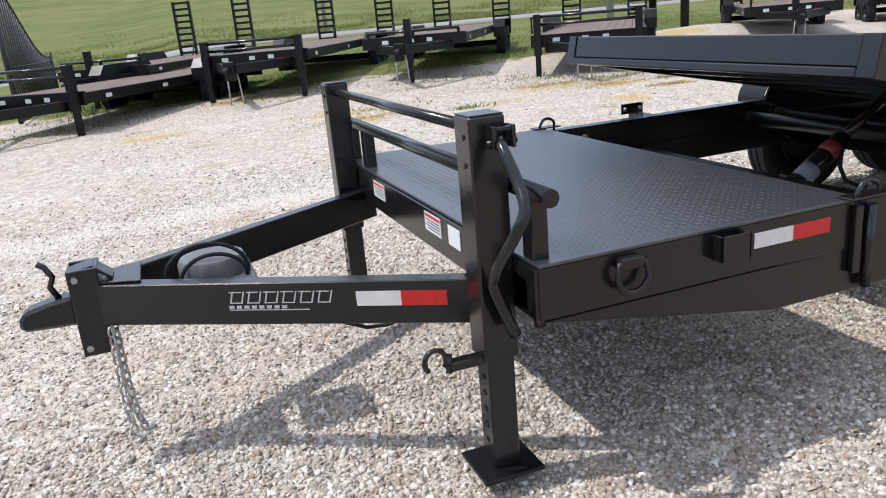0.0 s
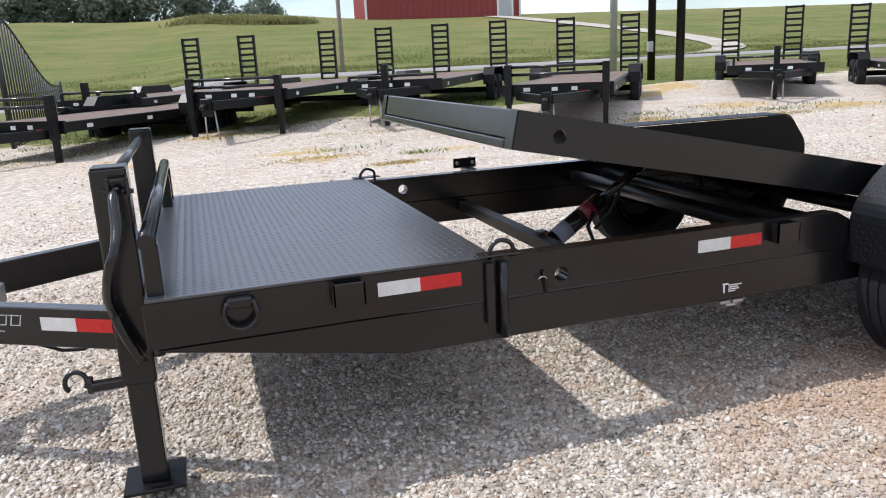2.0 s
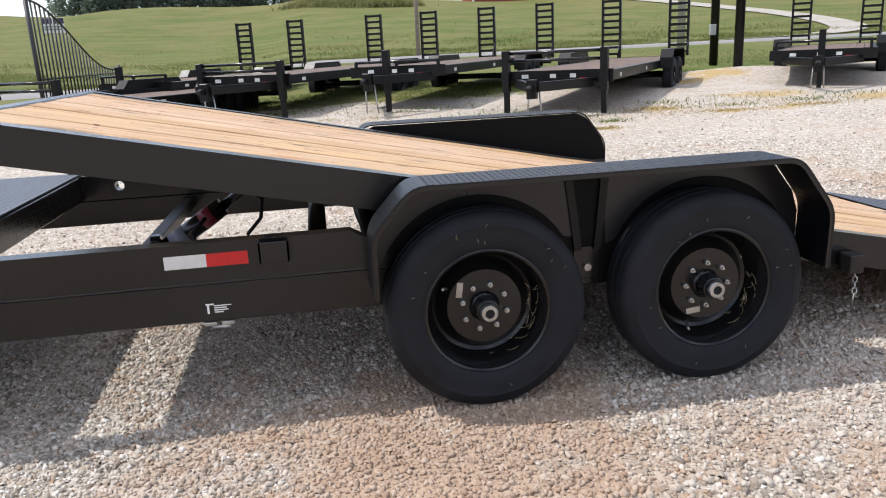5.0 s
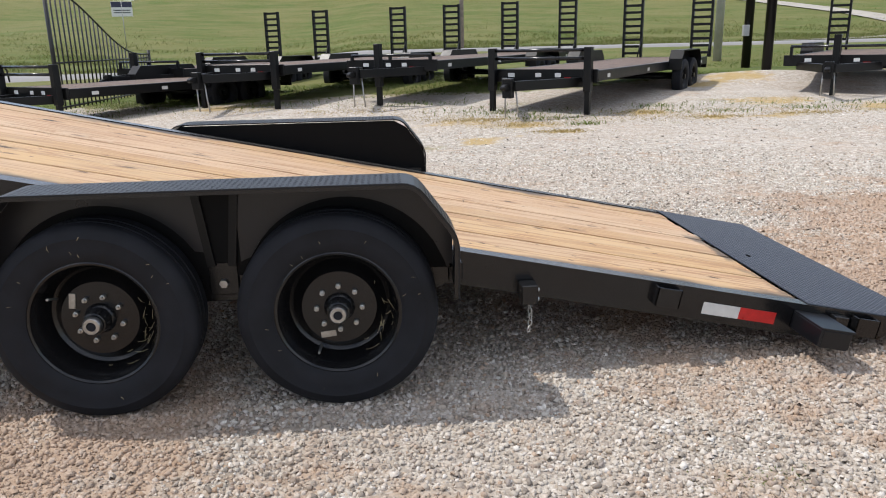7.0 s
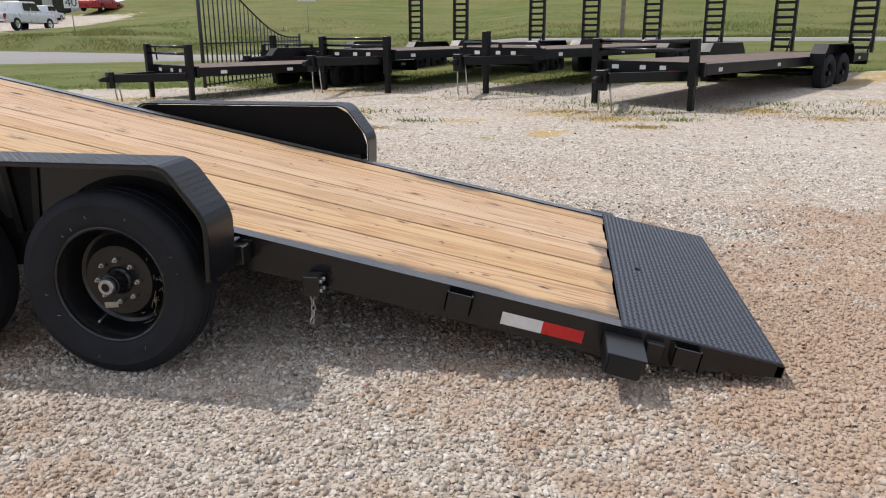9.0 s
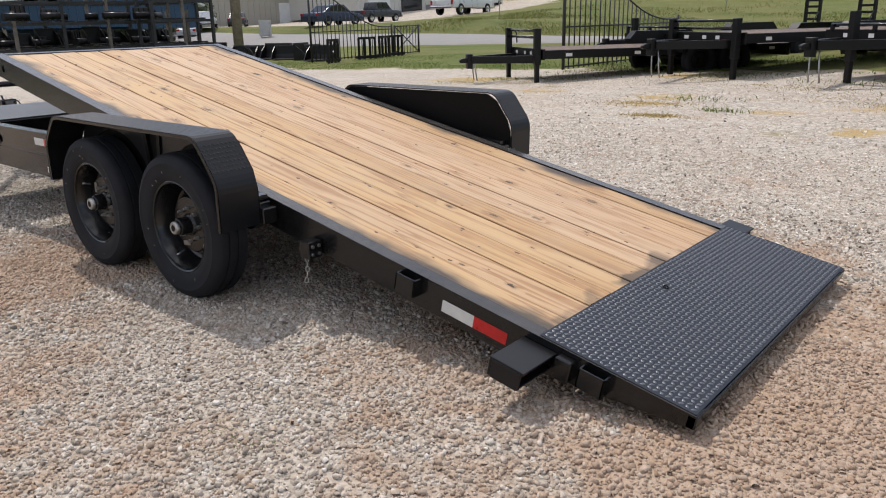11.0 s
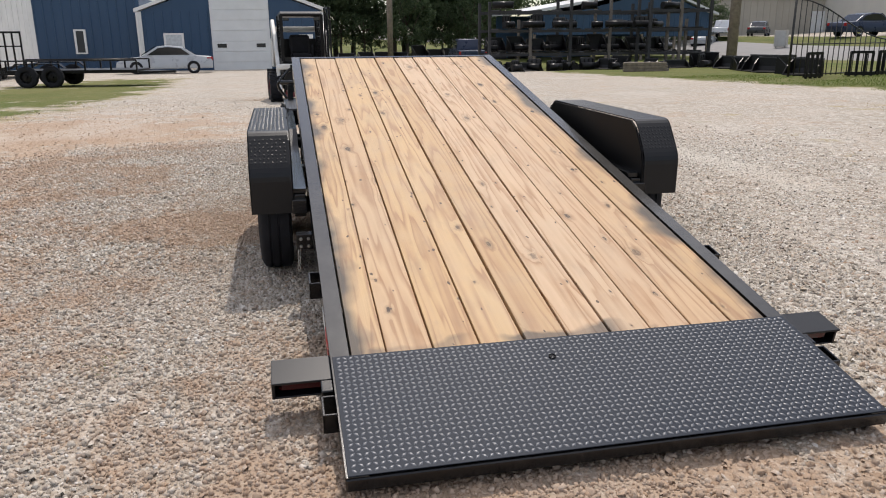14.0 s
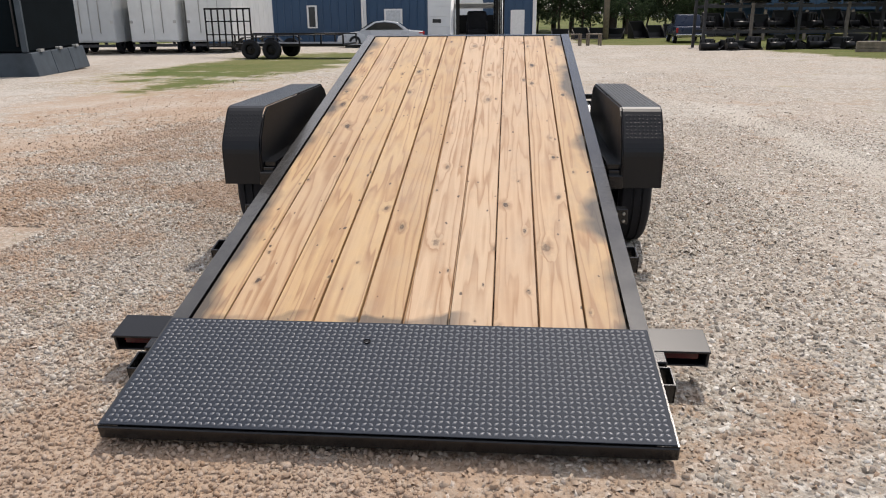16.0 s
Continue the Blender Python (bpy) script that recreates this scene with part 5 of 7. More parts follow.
def parked_trailer(x, y, turn, length, posts="pair", ramps=True, ramp_top=2.5, label="", h=0.80):
    t = thing("parked_trailer", label, "trailer", pose(x, y, gz(x, y), 0, 0, turn), RAMP_GROUP)
    for s in (-1, 1):
        part("side_beam", box(bm_new(), 0.0, length, s * 1.08 - 0.05, s * 1.08 + 0.05, h - 0.20, h - 0.005, bevel=0.01), FARBLACK, t)
    part("front_beam", box(bm_new(), -0.06, 0.0, -1.13, 1.13, h - 0.22, h + 0.02, bevel=0.008), FARBLACK, t)
    part("rear_beam", box(bm_new(), length, length + 0.08, -1.13, 1.13, h - 0.30, h, bevel=0.008), FARBLACK, t)
    for k in range(11):
        y0 = -1.03 + k * 2.06 / 11
        part("deck_board", box(bm_new(), 0.0, length, y0 + 0.006, y0 + 2.06 / 11 - 0.006, h - 0.05, h - 0.008), TREAD_RED, t)
    # drawbar
    for s in (-1, 1):
        part("tongue_beam", prism(bm_new(), [(-1.45, s * 0.05), (-1.45, s * 0.13), (0.0, s * 0.86), (0.0, s * 0.74)], h - 0.30, h - 0.13, "z", bevel=0.006), FARBLACK, t)
    bm = box(bm_new(), -1.55, -1.42, -0.09, 0.09, h - 0.42, h - 0.08, bevel=0.01)
    prism(bm, [(-1.50, h - 0.17), (-1.66, h - 0.18), (-1.74, h - 0.22), (-1.72, h - 0.28), (-1.50, h - 0.29)], -0.05, 0.05, "y", bevel=0.015)
    part("coupler", bm, FARBLACK, t)
    for s in (-1, 1):
        pts = [(-1.38, s * 0.10, h - 0.3), (-1.36, s * 0.12, 0.25), (-1.33, s * 0.13, 0.04)]
        part("safety_chain", rod(bm_new(), pts, 0.016, 6), CHAINM, t)
    # nose posts and rails
    if posts == "pair":
        for s in (-1, 1):
            post = part("jack_post", box(bm_new(), -0.22, -0.08, s * 0.98 - 0.07, s * 0.98 + 0.07, 0.42, 1.22, bevel=0.008), FARBLACK, t)
            part("drop_leg", box(bm_new(), -0.20, -0.10, s * 0.98 - 0.05, s * 0.98 + 0.05, 0.0, 0.45, bevel=0.006), FARBLACK, post)
        for z in (1.17, 1.02):
            part("front_rail", rod(bm_new(), [(-0.15, -0.92, z), (-0.15, 0.92, z)], 0.03, 8), BLACK, t)
        part("crank_handle", rod(bm_new(), [(-0.08, 1.06, 1.15), (0.02, 1.12, 1.17), (0.10, 1.12, 1.10), (0.12, 1.12, 0.85)], 0.018, 7), FARBLACK, t)
    else:
        post = part("jack_post", box(bm_new(), -0.62, -0.48, -0.07, 0.07, 0.40, 1.28, bevel=0.008), FARBLACK, t)
        part("drop_leg", box(bm_new(), -0.60, -0.50, -0.05, 0.05, 0.0, 0.45, bevel=0.006), FARBLACK, post)
        part("front_rail", rod(bm_new(), [(-0.05, -1.0, 1.03), (-0.05, 1.0, 1.03)], 0.03, 8), BLACK, t)
        for yy in (-0.98, 0.0, 0.98):
            part("rail_stub", box(bm_new(), -0.08, -0.02, yy - 0.03, yy + 0.03, h - 0.02, 1.02), FARBLACK, t)
    for yy, w in ((0.62, 0.14), (0.05, 0.12), (-0.35, 0.12)):
        part("sticker", box(bm_new(), -0.063, -0.060, yy - w / 2, yy + w / 2, h - 0.125, h - 0.05), LABELW, t)
    part("red_reflector", box(bm_new(), -0.063, -0.060, -0.62, -0.48, h - 0.19, h - 0.13), RED_TAPE, t)
    part("white_reflector", box(bm_new(), -0.063, -0.060, -0.76, -0.63, h - 0.185, h - 0.135), WHITE_TAPE, t)
    for s in (-1, 1):
        for xx in (0.5, length * 0.35, length * 0.92):
            part("sticker", box(bm_new(), xx, xx + 0.16, s * 1.13 - 0.002, s * 1.13 + 0.002, h - 0.15, h - 0.08), WHITE_TAPE, t)
    # axles, wheels and fenders
    for s in (-1, 1):
        for wx in (length * 0.60, length * 0.60 + 0.93):
            w = part("wheel", BG_RIM, None, t, m=pose(wx, s * 1.30, 0.425, 0, 0, 0 if s < 0 else 180))
            part("tyre", BG_TYRE, None, w)
        c = length * 0.60 + 0.465
        out = [(c - 1.00, 0.60), (c - 1.00, 0.86), (c - 0.82, 1.06), (c + 0.82, 1.06), (c + 1.00, 0.86), (c + 1.00, 0.60), (c + 0.98, 0.60), (c + 0.98, 0.85), (c + 0.81, 1.035), (c - 0.81, 1.035), (c - 0.98, 0.85), (c - 0.98, 0.60)]
        y0, y1 = sorted((s * 1.14, s * 1.45))
        fe = part("fender", prism(bm_new(), out, y0, y1, "y"), FARBLACK, t)
        part("fender_panel", prism(bm_new(), [(c - 0.98, 0.72), (c - 0.98, 0.86), (c - 0.81, 1.04), (c + 0.81, 1.04), (c + 0.98, 0.86), (c + 0.98, 0.72)], s * 1.15 - 0.01, s * 1.15 + 0.01, "y"), FARBLACK, fe)
    for wx in (length * 0.60, length * 0.60 + 0.93):
        part("axle", rod(bm_new(), [(wx, -1.25, 0.425), (wx, 1.25, 0.425)], 0.06, 10), FARBLACK, t)
    if ramps:
        for s in (-1, 1):
            ladder_ramp(t, length - 0.15, s * 0.98, ramp_top)
    return t


parked_trailer(3.2, 10.6, 55.2, 9.1, "pair", True, 2.50, "black flat-deck trailer with two raised ladder ramps and board deck", 0.80)
parked_trailer(0.35, 12.9, 59, 9.5, "single", True, 2.50, "black equipment trailer with a single front jack and raised ramps", 0.92)
parked_trailer(-2.95, 13.3, 63, 10.1, "pair", True, 2.50, "black trailer with twin jack posts and raised ramps", 0.92)
parked_trailer(-7.02, 12.45, 54.5, 6.4, "pair", False, 2.50, "short black trailer with twin jack posts beside the iron gate", 0.74)
parked_trailer(-6.0, 17.0, 63, 7.2, "single", True, 2.50, "black trailer with raised ramps parked behind the iron gate", 0.85)
parked_trailer(10.2, 12.4, 52, 7.6, "single", True, 2.55, "black trailer seen nose-on beside two dark poles", 0.82)
parked_trailer(13.2, 9.9, 52, 7.6, "single", True, 2.55, "black trailer parked at the end of the row", 0.82)


# ---- poles, gates and signs ----
def pole(x, y, r, height, material, label):
    z = gz(x, y)
    bm = rod(bm_new(), [(x, y, z - 0.2), (x, y, z + height * 0.5), (x, y, z + height)], r, 16)
    ob = new("utility_pole", mesh_of("utility_pole", bm, material))
    return tagged(ob, label, "pole")


POLEWOOD = plain("weathered_pole_wood", (0.23, 0.19, 0.15), 0.85, vary=0.25, scale=5, bump=0.006)
GALV = plain("galvanised_pole", (0.42, 0.42, 0.41), 0.5, 0.4, 0.1, 4)
pole(11.5, 18.2, 0.14, 8.0, FARBLACK, "black steel sign pole standing in the verge")
p1 = pole(12.0, 20.6, 0.14, 8.0, FARBLACK, "black steel sign pole with a small meter box")
pole(12.6, 24.2, 0.15, 9.0, GALV, "pale galvanised light pole")
pole(4.6, 40.2, 0.12, 6.0, POLEWOOD, "short brown timber pole across the road")
pole(-36.6, 25.1, 0.30, 12.0, POLEWOOD, "brown timber utility pole behind stored buckets")
pole(-66.0, 9.0, 0.26, 12.0, POLEWOOD, "leaning brown timber utility pole before dark trees")
bm = box(bm_new(), 11.75, 11.95, 20.40, 20.52, gz(12, 20.6) + 1.0, gz(12, 20.6) + 1.35, bevel=0.01)
part("meter_box", bm, GALV, p1)

IRON = paint("gate_iron", (0.012, 0.012, 0.012), 0.45, 0.08)


def iron_gate(ax, ay, bx, by, high, low, n, label, leaf=0.0):
    """An ornamental gate leaf of upright bars whose top rail sweeps down in a curve from the high post to the low one."""
    L = math.hypot(bx - ax, by - ay)
    ang = math.degrees(math.atan2(by - ay, bx - ax))
    g = thing("iron_gate", label, "gate", pose(ax, ay, gz(ax, ay), 0, 0, ang), "iron gates")

    def top(u):
        return low + (high - low) * (0.5 + 0.5 * math.cos(math.pi * min(1.0, u / 0.92))) ** 1.15

    for k in range(n + 1):
        u = k / n
        r = 0.05 if k in (0, n) else 0.020
        part("gate_post" if k in (0, n) else "gate_bar", rod(bm_new(), [(u * L, 0, 0.05), (u * L, 0, top(u) + (0.12 if k == n else 0))], r, 6), IRON, g)
    part("top_rail", rod(bm_new(), [(u * L, 0, top(u)) for u in np.linspace(0, 1, 25)], 0.026, 6), IRON, g)
    part("bottom_rail", rod(bm_new(), [(0, 0, 0.12), (L, 0, 0.12)], 0.026, 6), IRON, g)
    part("middle_rail", rod(bm_new(), [(0, 0, low - 0.12), (L, 0, low - 0.12)], 0.022, 6), IRON, g)
    if leaf:
        for k in range(9):
            x = L + 0.25 + k * leaf / 8
            part("leaf_bar", rod(bm_new(), [(x, 0, 0.05), (x, 0, low + 0.05)], 0.016 if k % 8 else 0.05, 6), IRON, g)
        for z0, z1 in ((0.1, low), (low, 0.1)):
            part("leaf_brace", rod(bm_new(), [(L + 0.25, 0, z0), (L + 0.25 + leaf, 0, z1)], 0.028, 6), IRON, g)
        for z in (0.1, low):
            part("leaf_rail", rod(bm_new(), [(L + 0.25, 0, z), (L + 0.25 + leaf, 0, z)], 0.026, 6), IRON, g)
    return g


iron_gate(-7.7, 15.2, -7.6, 22.4, 2.95, 1.30, 26, "black iron gate with a sweeping curved top, propped in the verge")
iron_gate(-22.0, 18.4, -23.2, 24.6, 2.95, 1.40, 22, "black iron gate leaf standing behind buckets, with braced side leaf", 2.3)


def sign_post(x, y, label, w, h, z, colour, rows, text=""):
    z0 = gz(x, y)
    s = thing("road_sign", label, "sign", look((x, y, z0), (3.0, -2.0, z0)) @ pose(0, 0, 0, -90, 0, 0))
    part("sign_pole", rod(bm_new(), [(0, 0.03, 0), (0, 0.03, z + h)], 0.035, 8), GALV, s)
    plate = part("sign_plate", box(bm_new(), -w / 2, w / 2, -0.01, 0.01, z, z + h, bevel=0.004), colour, s)
    for a, b, c, mt in rows:
        part("sign_bar", box(bm_new(), -w / 2 * a, w / 2 * a, 0.011, 0.014, z + b * h, z + c * h), mt, plate)
        part("sign_bar", box(bm_new(), -w / 2 * a, w / 2 * a, -0.014, -0.011, z + b * h, z + c * h), mt, plate)
    if text:
        cu = bpy.data.curves.new("numerals", "FONT")
        cu.body, cu.size, cu.align_x, cu.extrude = text, h * 0.62, "CENTER", 0.004
        tmp = bpy.data.objects.new("numerals", cu)
        me = bpy.data.meshes.new_from_object(tmp)
        bpy.data.objects.remove(tmp)
        me.materials.append(LABELK)
        for yy, rz in ((-0.012, 0), (0.012, 180)):
            part("numerals", me, None, plate, m=pose(0, yy, z + 0.10 * h, 90, 0, rz))
    return s


sign_post(-36.5, 52.0, "white speed limit sign reading 40 on a post", 1.05, 1.4, 2.1, LABELW, ((0.7, 0.83, 0.92, LABELK), (0.6, 0.68, 0.77, LABELK)), "40")
sign_post(-23.6, 70.0, "dark and white roadside sign with unreadable print", 1.8, 1.3, 2.9, LABELW, ((0.98, 0.62, 0.98, plain("dark_blue_sign", (0.03, 0.03, 0.07), 0.4)), (0.8, 0.38, 0.45, LABELK), (0.8, 0.22, 0.29, LABELK)))

# ---- barn on the hill ----
BARNRED = Mat("red_barn_siding", 0.55)
_v = BARNRED.coords()
BARNRED.color(BARNRED.mix(BARNRED.noise(_v, 0.7, 4), (0.20, 0.022, 0.020), (0.27, 0.035, 0.03)))
TRIMW = plain("white_trim", (0.72, 0.72, 0.70), 0.5, vary=0.06)
ROOFM = plain("pale_metal_roof", (0.62, 0.63, 0.63), 0.42, 0.25, 0.06, 0.6)


def ribbed(bm, x0, x1, y0, y1, z0, z1, axis, pitch, depth):
    """Sheet-metal siding: one folded block with raised ribs on both long faces."""
    a, b = (x0, x1) if axis == "x" else (y0, y1)
    c, d = (y0, y1) if axis == "x" else (x0, x1)
    n = max(1, int((b - a) / pitch))
    near, far = [(a, c)], []
    for k in range(n):
        u = a + (k + 0.5) * (b - a) / n
        near += [(u - 0.05, c), (u - 0.03, c - depth), (u + 0.03, c - depth), (u + 0.05, c)]
        far += [(u - 0.05, d), (u - 0.03, d + depth), (u + 0.03, d + depth), (u + 0.05, d)]
    out = near + [(b, c), (b, d)] + far[::-1] + [(a, d)]
    prism(bm, out if axis == "x" else [(q, p) for p, q in out], z0, z1, "z")


barn = thing("barn", "red sheet-metal barn with white trim and pale roof on the hill", "barn", pose(43.5, 141, 9.0, 0, 0, 0))
part("wall", (lambda b: (ribbed(b, -15.2, 15.2, -5.0, 5.0, -0.5, 5.4, "x", 1.2, 0.06), b)[1])(bm_new()), BARNRED.m, barn)
part("roof", prism(bm_new(), [(-5.6, 5.2), (0, 8.4), (5.6, 5.2), (5.6, 5.5), (0, 8.7), (-5.6, 5.5)], -15.8, 15.8, "x"), ROOFM, barn)
for x in (-15.2, 10.6, 13.6, 15.2):
    part("corner_trim", box(bm_new(), x - 0.2, x + 0.2, -5.15, -5.05, -0.4, 5.3), TRIMW, barn)
part("barn_door", box(bm_new(), 10.8, 13.4, -5.16, -5.07, -0.4, 3.8), plain("grey_door", (0.45, 0.46, 0.46), 0.5), barn, "pale grey sliding door")
part("base_trim", box(bm_new(), -15.2, 15.2, -5.14, -5.07, -0.5, -0.1), TRIMW, barn)

# pale driveway climbing the hill
def driveway():
    pts = [(25.0, 43), (40, 52), (52, 66), (58, 85), (56, 105), (53, 122), (52, 134)]
    m = plain("pale_gravel_drive", (0.36, 0.33, 0.28), 0.9, vary=0.15, scale=0.6)
    for _ in range(3):
        cut = [pts[0]]
        for (x0, y0), (x1, y1) in zip(pts, pts[1:]):
            cut += [(0.75 * x0 + 0.25 * x1, 0.75 * y0 + 0.25 * y1), (0.25 * x0 + 0.75 * x1, 0.25 * y0 + 0.75 * y1)]
        pts = cut + [pts[-1]]
    dense = []
    for (x0, y0), (x1, y1) in zip(pts, pts[1:]):
        for k in range(2):
            dense.append((x0 + (x1 - x0) * k / 2, y0 + (y1 - y0) * k / 2))
    dense.append(pts[-1])
    verts, faces = [], []
    for i, (x, y) in enumerate(dense):
        w = 2.0
        verts += [(x - w, y, gz(x - w, y) + 0.12), (x + w, y, gz(x + w, y) + 0.12)]
        if i:
            k = 2 * i
            faces.append((k - 2, k - 1, k + 1, k))
    return tagged(new("driveway", pydata("driveway", verts, faces, m, True)), "pale gravel drive climbing to the barn", "driveway", kind="structure")


driveway()


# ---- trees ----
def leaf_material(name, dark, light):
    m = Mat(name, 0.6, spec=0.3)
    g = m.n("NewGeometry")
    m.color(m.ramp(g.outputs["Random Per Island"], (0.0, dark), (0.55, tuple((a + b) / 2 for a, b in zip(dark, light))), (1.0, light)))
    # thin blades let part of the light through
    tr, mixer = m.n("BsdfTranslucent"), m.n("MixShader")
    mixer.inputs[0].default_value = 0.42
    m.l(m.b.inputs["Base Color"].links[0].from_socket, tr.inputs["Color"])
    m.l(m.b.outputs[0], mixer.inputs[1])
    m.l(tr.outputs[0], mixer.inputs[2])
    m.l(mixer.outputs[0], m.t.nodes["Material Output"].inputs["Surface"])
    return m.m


LEAF = leaf_material("broad_leaves", (0.052, 0.082, 0.040), (0.150, 0.195, 0.095))
BARK = plain("bark", (0.09, 0.07, 0.05), 0.9, vary=0.3, scale=8, bump=0.01)


# leaf green paled towards grey-blue: the distance haze is in this colour
HAZY = leaf_material("haze_tinted_leaves", (0.125, 0.165, 0.130), (0.235, 0.285, 0.225))


def tree_parts(height, spread, seed, leaves, leaf, foliage=LEAF):
    """A trunk with limbs, and a crown of many small leaf sprays gathered in uneven clumps."""
    rng = np.random.default_rng(seed)
    bm = bm_new()
    trunk_top = height * 0.55
    n = 6
    tmp_pts = [(rng.normal(0, 0.05) * k, rng.normal(0, 0.05) * k, trunk_top * k / n) for k in range(n + 1)]
    rings = []
    for k, p in enumerate(tmp_pts):
        r = height * 0.024 * (1 - 0.75 * k / n)
        rings.append([bm.verts.new((p[0] + r * math.cos(a), p[1] + r * math.sin(a), p[2])) for a in np.linspace(0, 2 * math.pi, 8, endpoint=False)])
    for a, b in zip(rings, rings[1:]):
        for k in range(8):
            bm.faces.new((a[k], a[(k + 1) % 8], b[(k + 1) % 8], b[k])).smooth = True
    clumps = []
    for k in range(26):
        a, u = rng.uniform(0, 6.28), rng.uniform(0.10, 1.0)
        rr = spread * math.sqrt(max(0.05, 1 - (2 * u - 1.0) ** 2)) * rng.uniform(0.35, 0.95)
        c = (rr * math.cos(a), rr * math.sin(a), height * (0.16 + 0.78 * u))
        clumps.append((c, spread * rng.uniform(0.24, 0.46)))
        if k < 10:
            z = trunk_top * rng.uniform(0.4, 0.95)
            rod(bm, [(0, 0, z), (c[0] * 0.5, c[1] * 0.5, (z + c[2]) / 2 + 0.2), c], height * 0.006, 5)
    pts = []
    for c, r in clumps:
        m = int(leaves / len(clumps))
        d = rng.normal(0, 1, (m, 3))
        d /= np.linalg.norm(d, axis=1)[:, None]
        pts.append(np.array(c) + d * (r * rng.uniform(0.55, 1.08, m) ** 0.6)[:, None] * np.array((1, 1, 0.8)))
    P = np.concatenate(pts)
    N = len(P)
    e1 = rng.normal(0, 1, (N, 3))
    e1 /= np.linalg.norm(e1, axis=1)[:, None]
    e2 = np.cross(e1, rng.normal(0, 1, (N, 3)))
    e2 /= np.linalg.norm(e2, axis=1)[:, None]
    s = leaf * rng.uniform(0.5, 1.3, N)[:, None]
    V = np.stack([P - e1 * s, P - e2 * s * 0.55, P + e1 * s, P + e2 * s * 0.55], 1).reshape(-1, 3)
    F = np.arange(4 * N).reshape(-1, 4)
    return mesh_of("trunk", bm, BARK), pydata("crown", V, F, foliage)


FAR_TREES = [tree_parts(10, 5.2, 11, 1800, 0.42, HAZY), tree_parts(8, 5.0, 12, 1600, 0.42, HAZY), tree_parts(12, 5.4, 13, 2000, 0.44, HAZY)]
WEST_TREES = [tree_parts(19, 7.5, 21, 5600, 0.34), tree_parts(16, 7.0, 22, 5000, 0.32), tree_parts(22, 8.0, 23, 6000, 0.36)]


def plant(kit, x, y, scale, turn, group, label, sink=0.2):
    t = thing("tree", label, "tree", pose(x, y, gz(x, y) - sink, 0, 0, turn) @ Matrix.Scale(scale, 4), group)
    part("trunk", kit[0], None, t)
    part("crown", kit[1], None, t)


rngt = random.Random(5)
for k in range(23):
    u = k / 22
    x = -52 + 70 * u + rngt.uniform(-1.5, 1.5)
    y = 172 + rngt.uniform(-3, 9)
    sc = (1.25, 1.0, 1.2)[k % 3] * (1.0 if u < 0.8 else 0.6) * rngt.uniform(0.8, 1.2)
    plant(FAR_TREES[k % 3], x, y, sc, rngt.uniform(0, 360), "trees along the hilltop", "broadleaf tree in the hilltop row, its green paled for haze", 1.9)
for k in range(24):
    y = -12 + 2.9 * k + rngt.uniform(-1, 1)
    x = -92 + rngt.uniform(-7, 7) - (10 if k > 17 else 0)
    if 24 < y < 33:
        x -= 22
    plant(WEST_TREES[k % 3], x, y, rngt.uniform(0.75, 1.05) * (0.8 if y > 30 else 1.0), rngt.uniform(0, 360), "trees behind the yard", "tall dark green broadleaf tree behind the yard")

for k in range(34):
    y = -14 + 2.0 * k + rngt.uniform(-1, 1)
    plant(WEST_TREES[(k + 1) % 3], -84 + rngt.uniform(-4, 4) - (14 if 22 < y < 32 else 0), y, rngt.uniform(0.22, 0.42), rngt.uniform(0, 360), "undergrowth behind the yard", "bushy young tree in the undergrowth behind the yard")

# ---- buildings to the west ----
BLUE = Mat("blue_sheet_metal", 0.42)
_v = BLUE.coords()
BLUE.color(BLUE.mix(BLUE.noise(_v, 0.6, 4), (0.014, 0.048, 0.105), (0.022, 0.064, 0.130)))
BLUE = BLUE.m
WHITEDOOR = plain("white_door_sheet", (0.66, 0.68, 0.68), 0.45, vary=0.05, scale=1.0)
DARKGLASS = plain("dark_window_glass", (0.02, 0.025, 0.03), 0.08, vary=0.1)

shop = thing("blue_workshop", "blue sheet-metal workshop with white trim and tall white door", "building", pose(-55, 0, -1.35))
part("wall", (lambda b: (ribbed(b, -14.0, 0.0, -10.65, 2.35, 0, 4.4, "y", 0.6, 0.03), prism(b, [(-10.65, 4.4), (2.35, 4.4), (-4.15, 6.75)], -14.0, 0.0, "x"), b)[2])(bm_new()), BLUE, shop)
part("roof", prism(bm_new(), [(-11.0, 4.35), (-4.15, 6.85), (2.7, 4.35), (2.7, 4.6), (-4.15, 7.1), (-11.0, 4.6)], -14.3, 0.25, "x"), TRIMW, shop)
part("wing_wall", (lambda b: (ribbed(b, -14.0, -0.5, -26.0, -10.7, 0, 5.4, "y", 0.6, 0.03), b)[1])(bm_new()), BLUE, shop)
part("wing_roof", box(bm_new(), -14.2, -0.3, -26.3, -10.7, 5.4, 5.65), TRIMW, shop)
for y in (-10.68, 2.30):
    part("corner_trim", box(bm_new(), 0.02, 0.12, y - 0.14, y + 0.14, 0, 4.4), TRIMW, shop)
door = part("roller_door", box(bm_new(), 0.04, 0.12, -5.8, -1.6, 0.02, 5.3), WHITEDOOR, shop, "tall white overhead door with two dark panes")
for k in range(7):
    part("door_panel", box(bm_new(), 0.12, 0.15, -5.75, -1.65, 0.08 + k * 0.745, 0.08 + k * 0.745 + 0.72, bevel=0.01), WHITEDOOR, door)
for y in (-5.1, -2.3):
    part("door_pane", box(bm_new(), 0.151, 0.17, y - 0.33, y + 0.33, 1.85, 2.12), DARKGLASS, door)
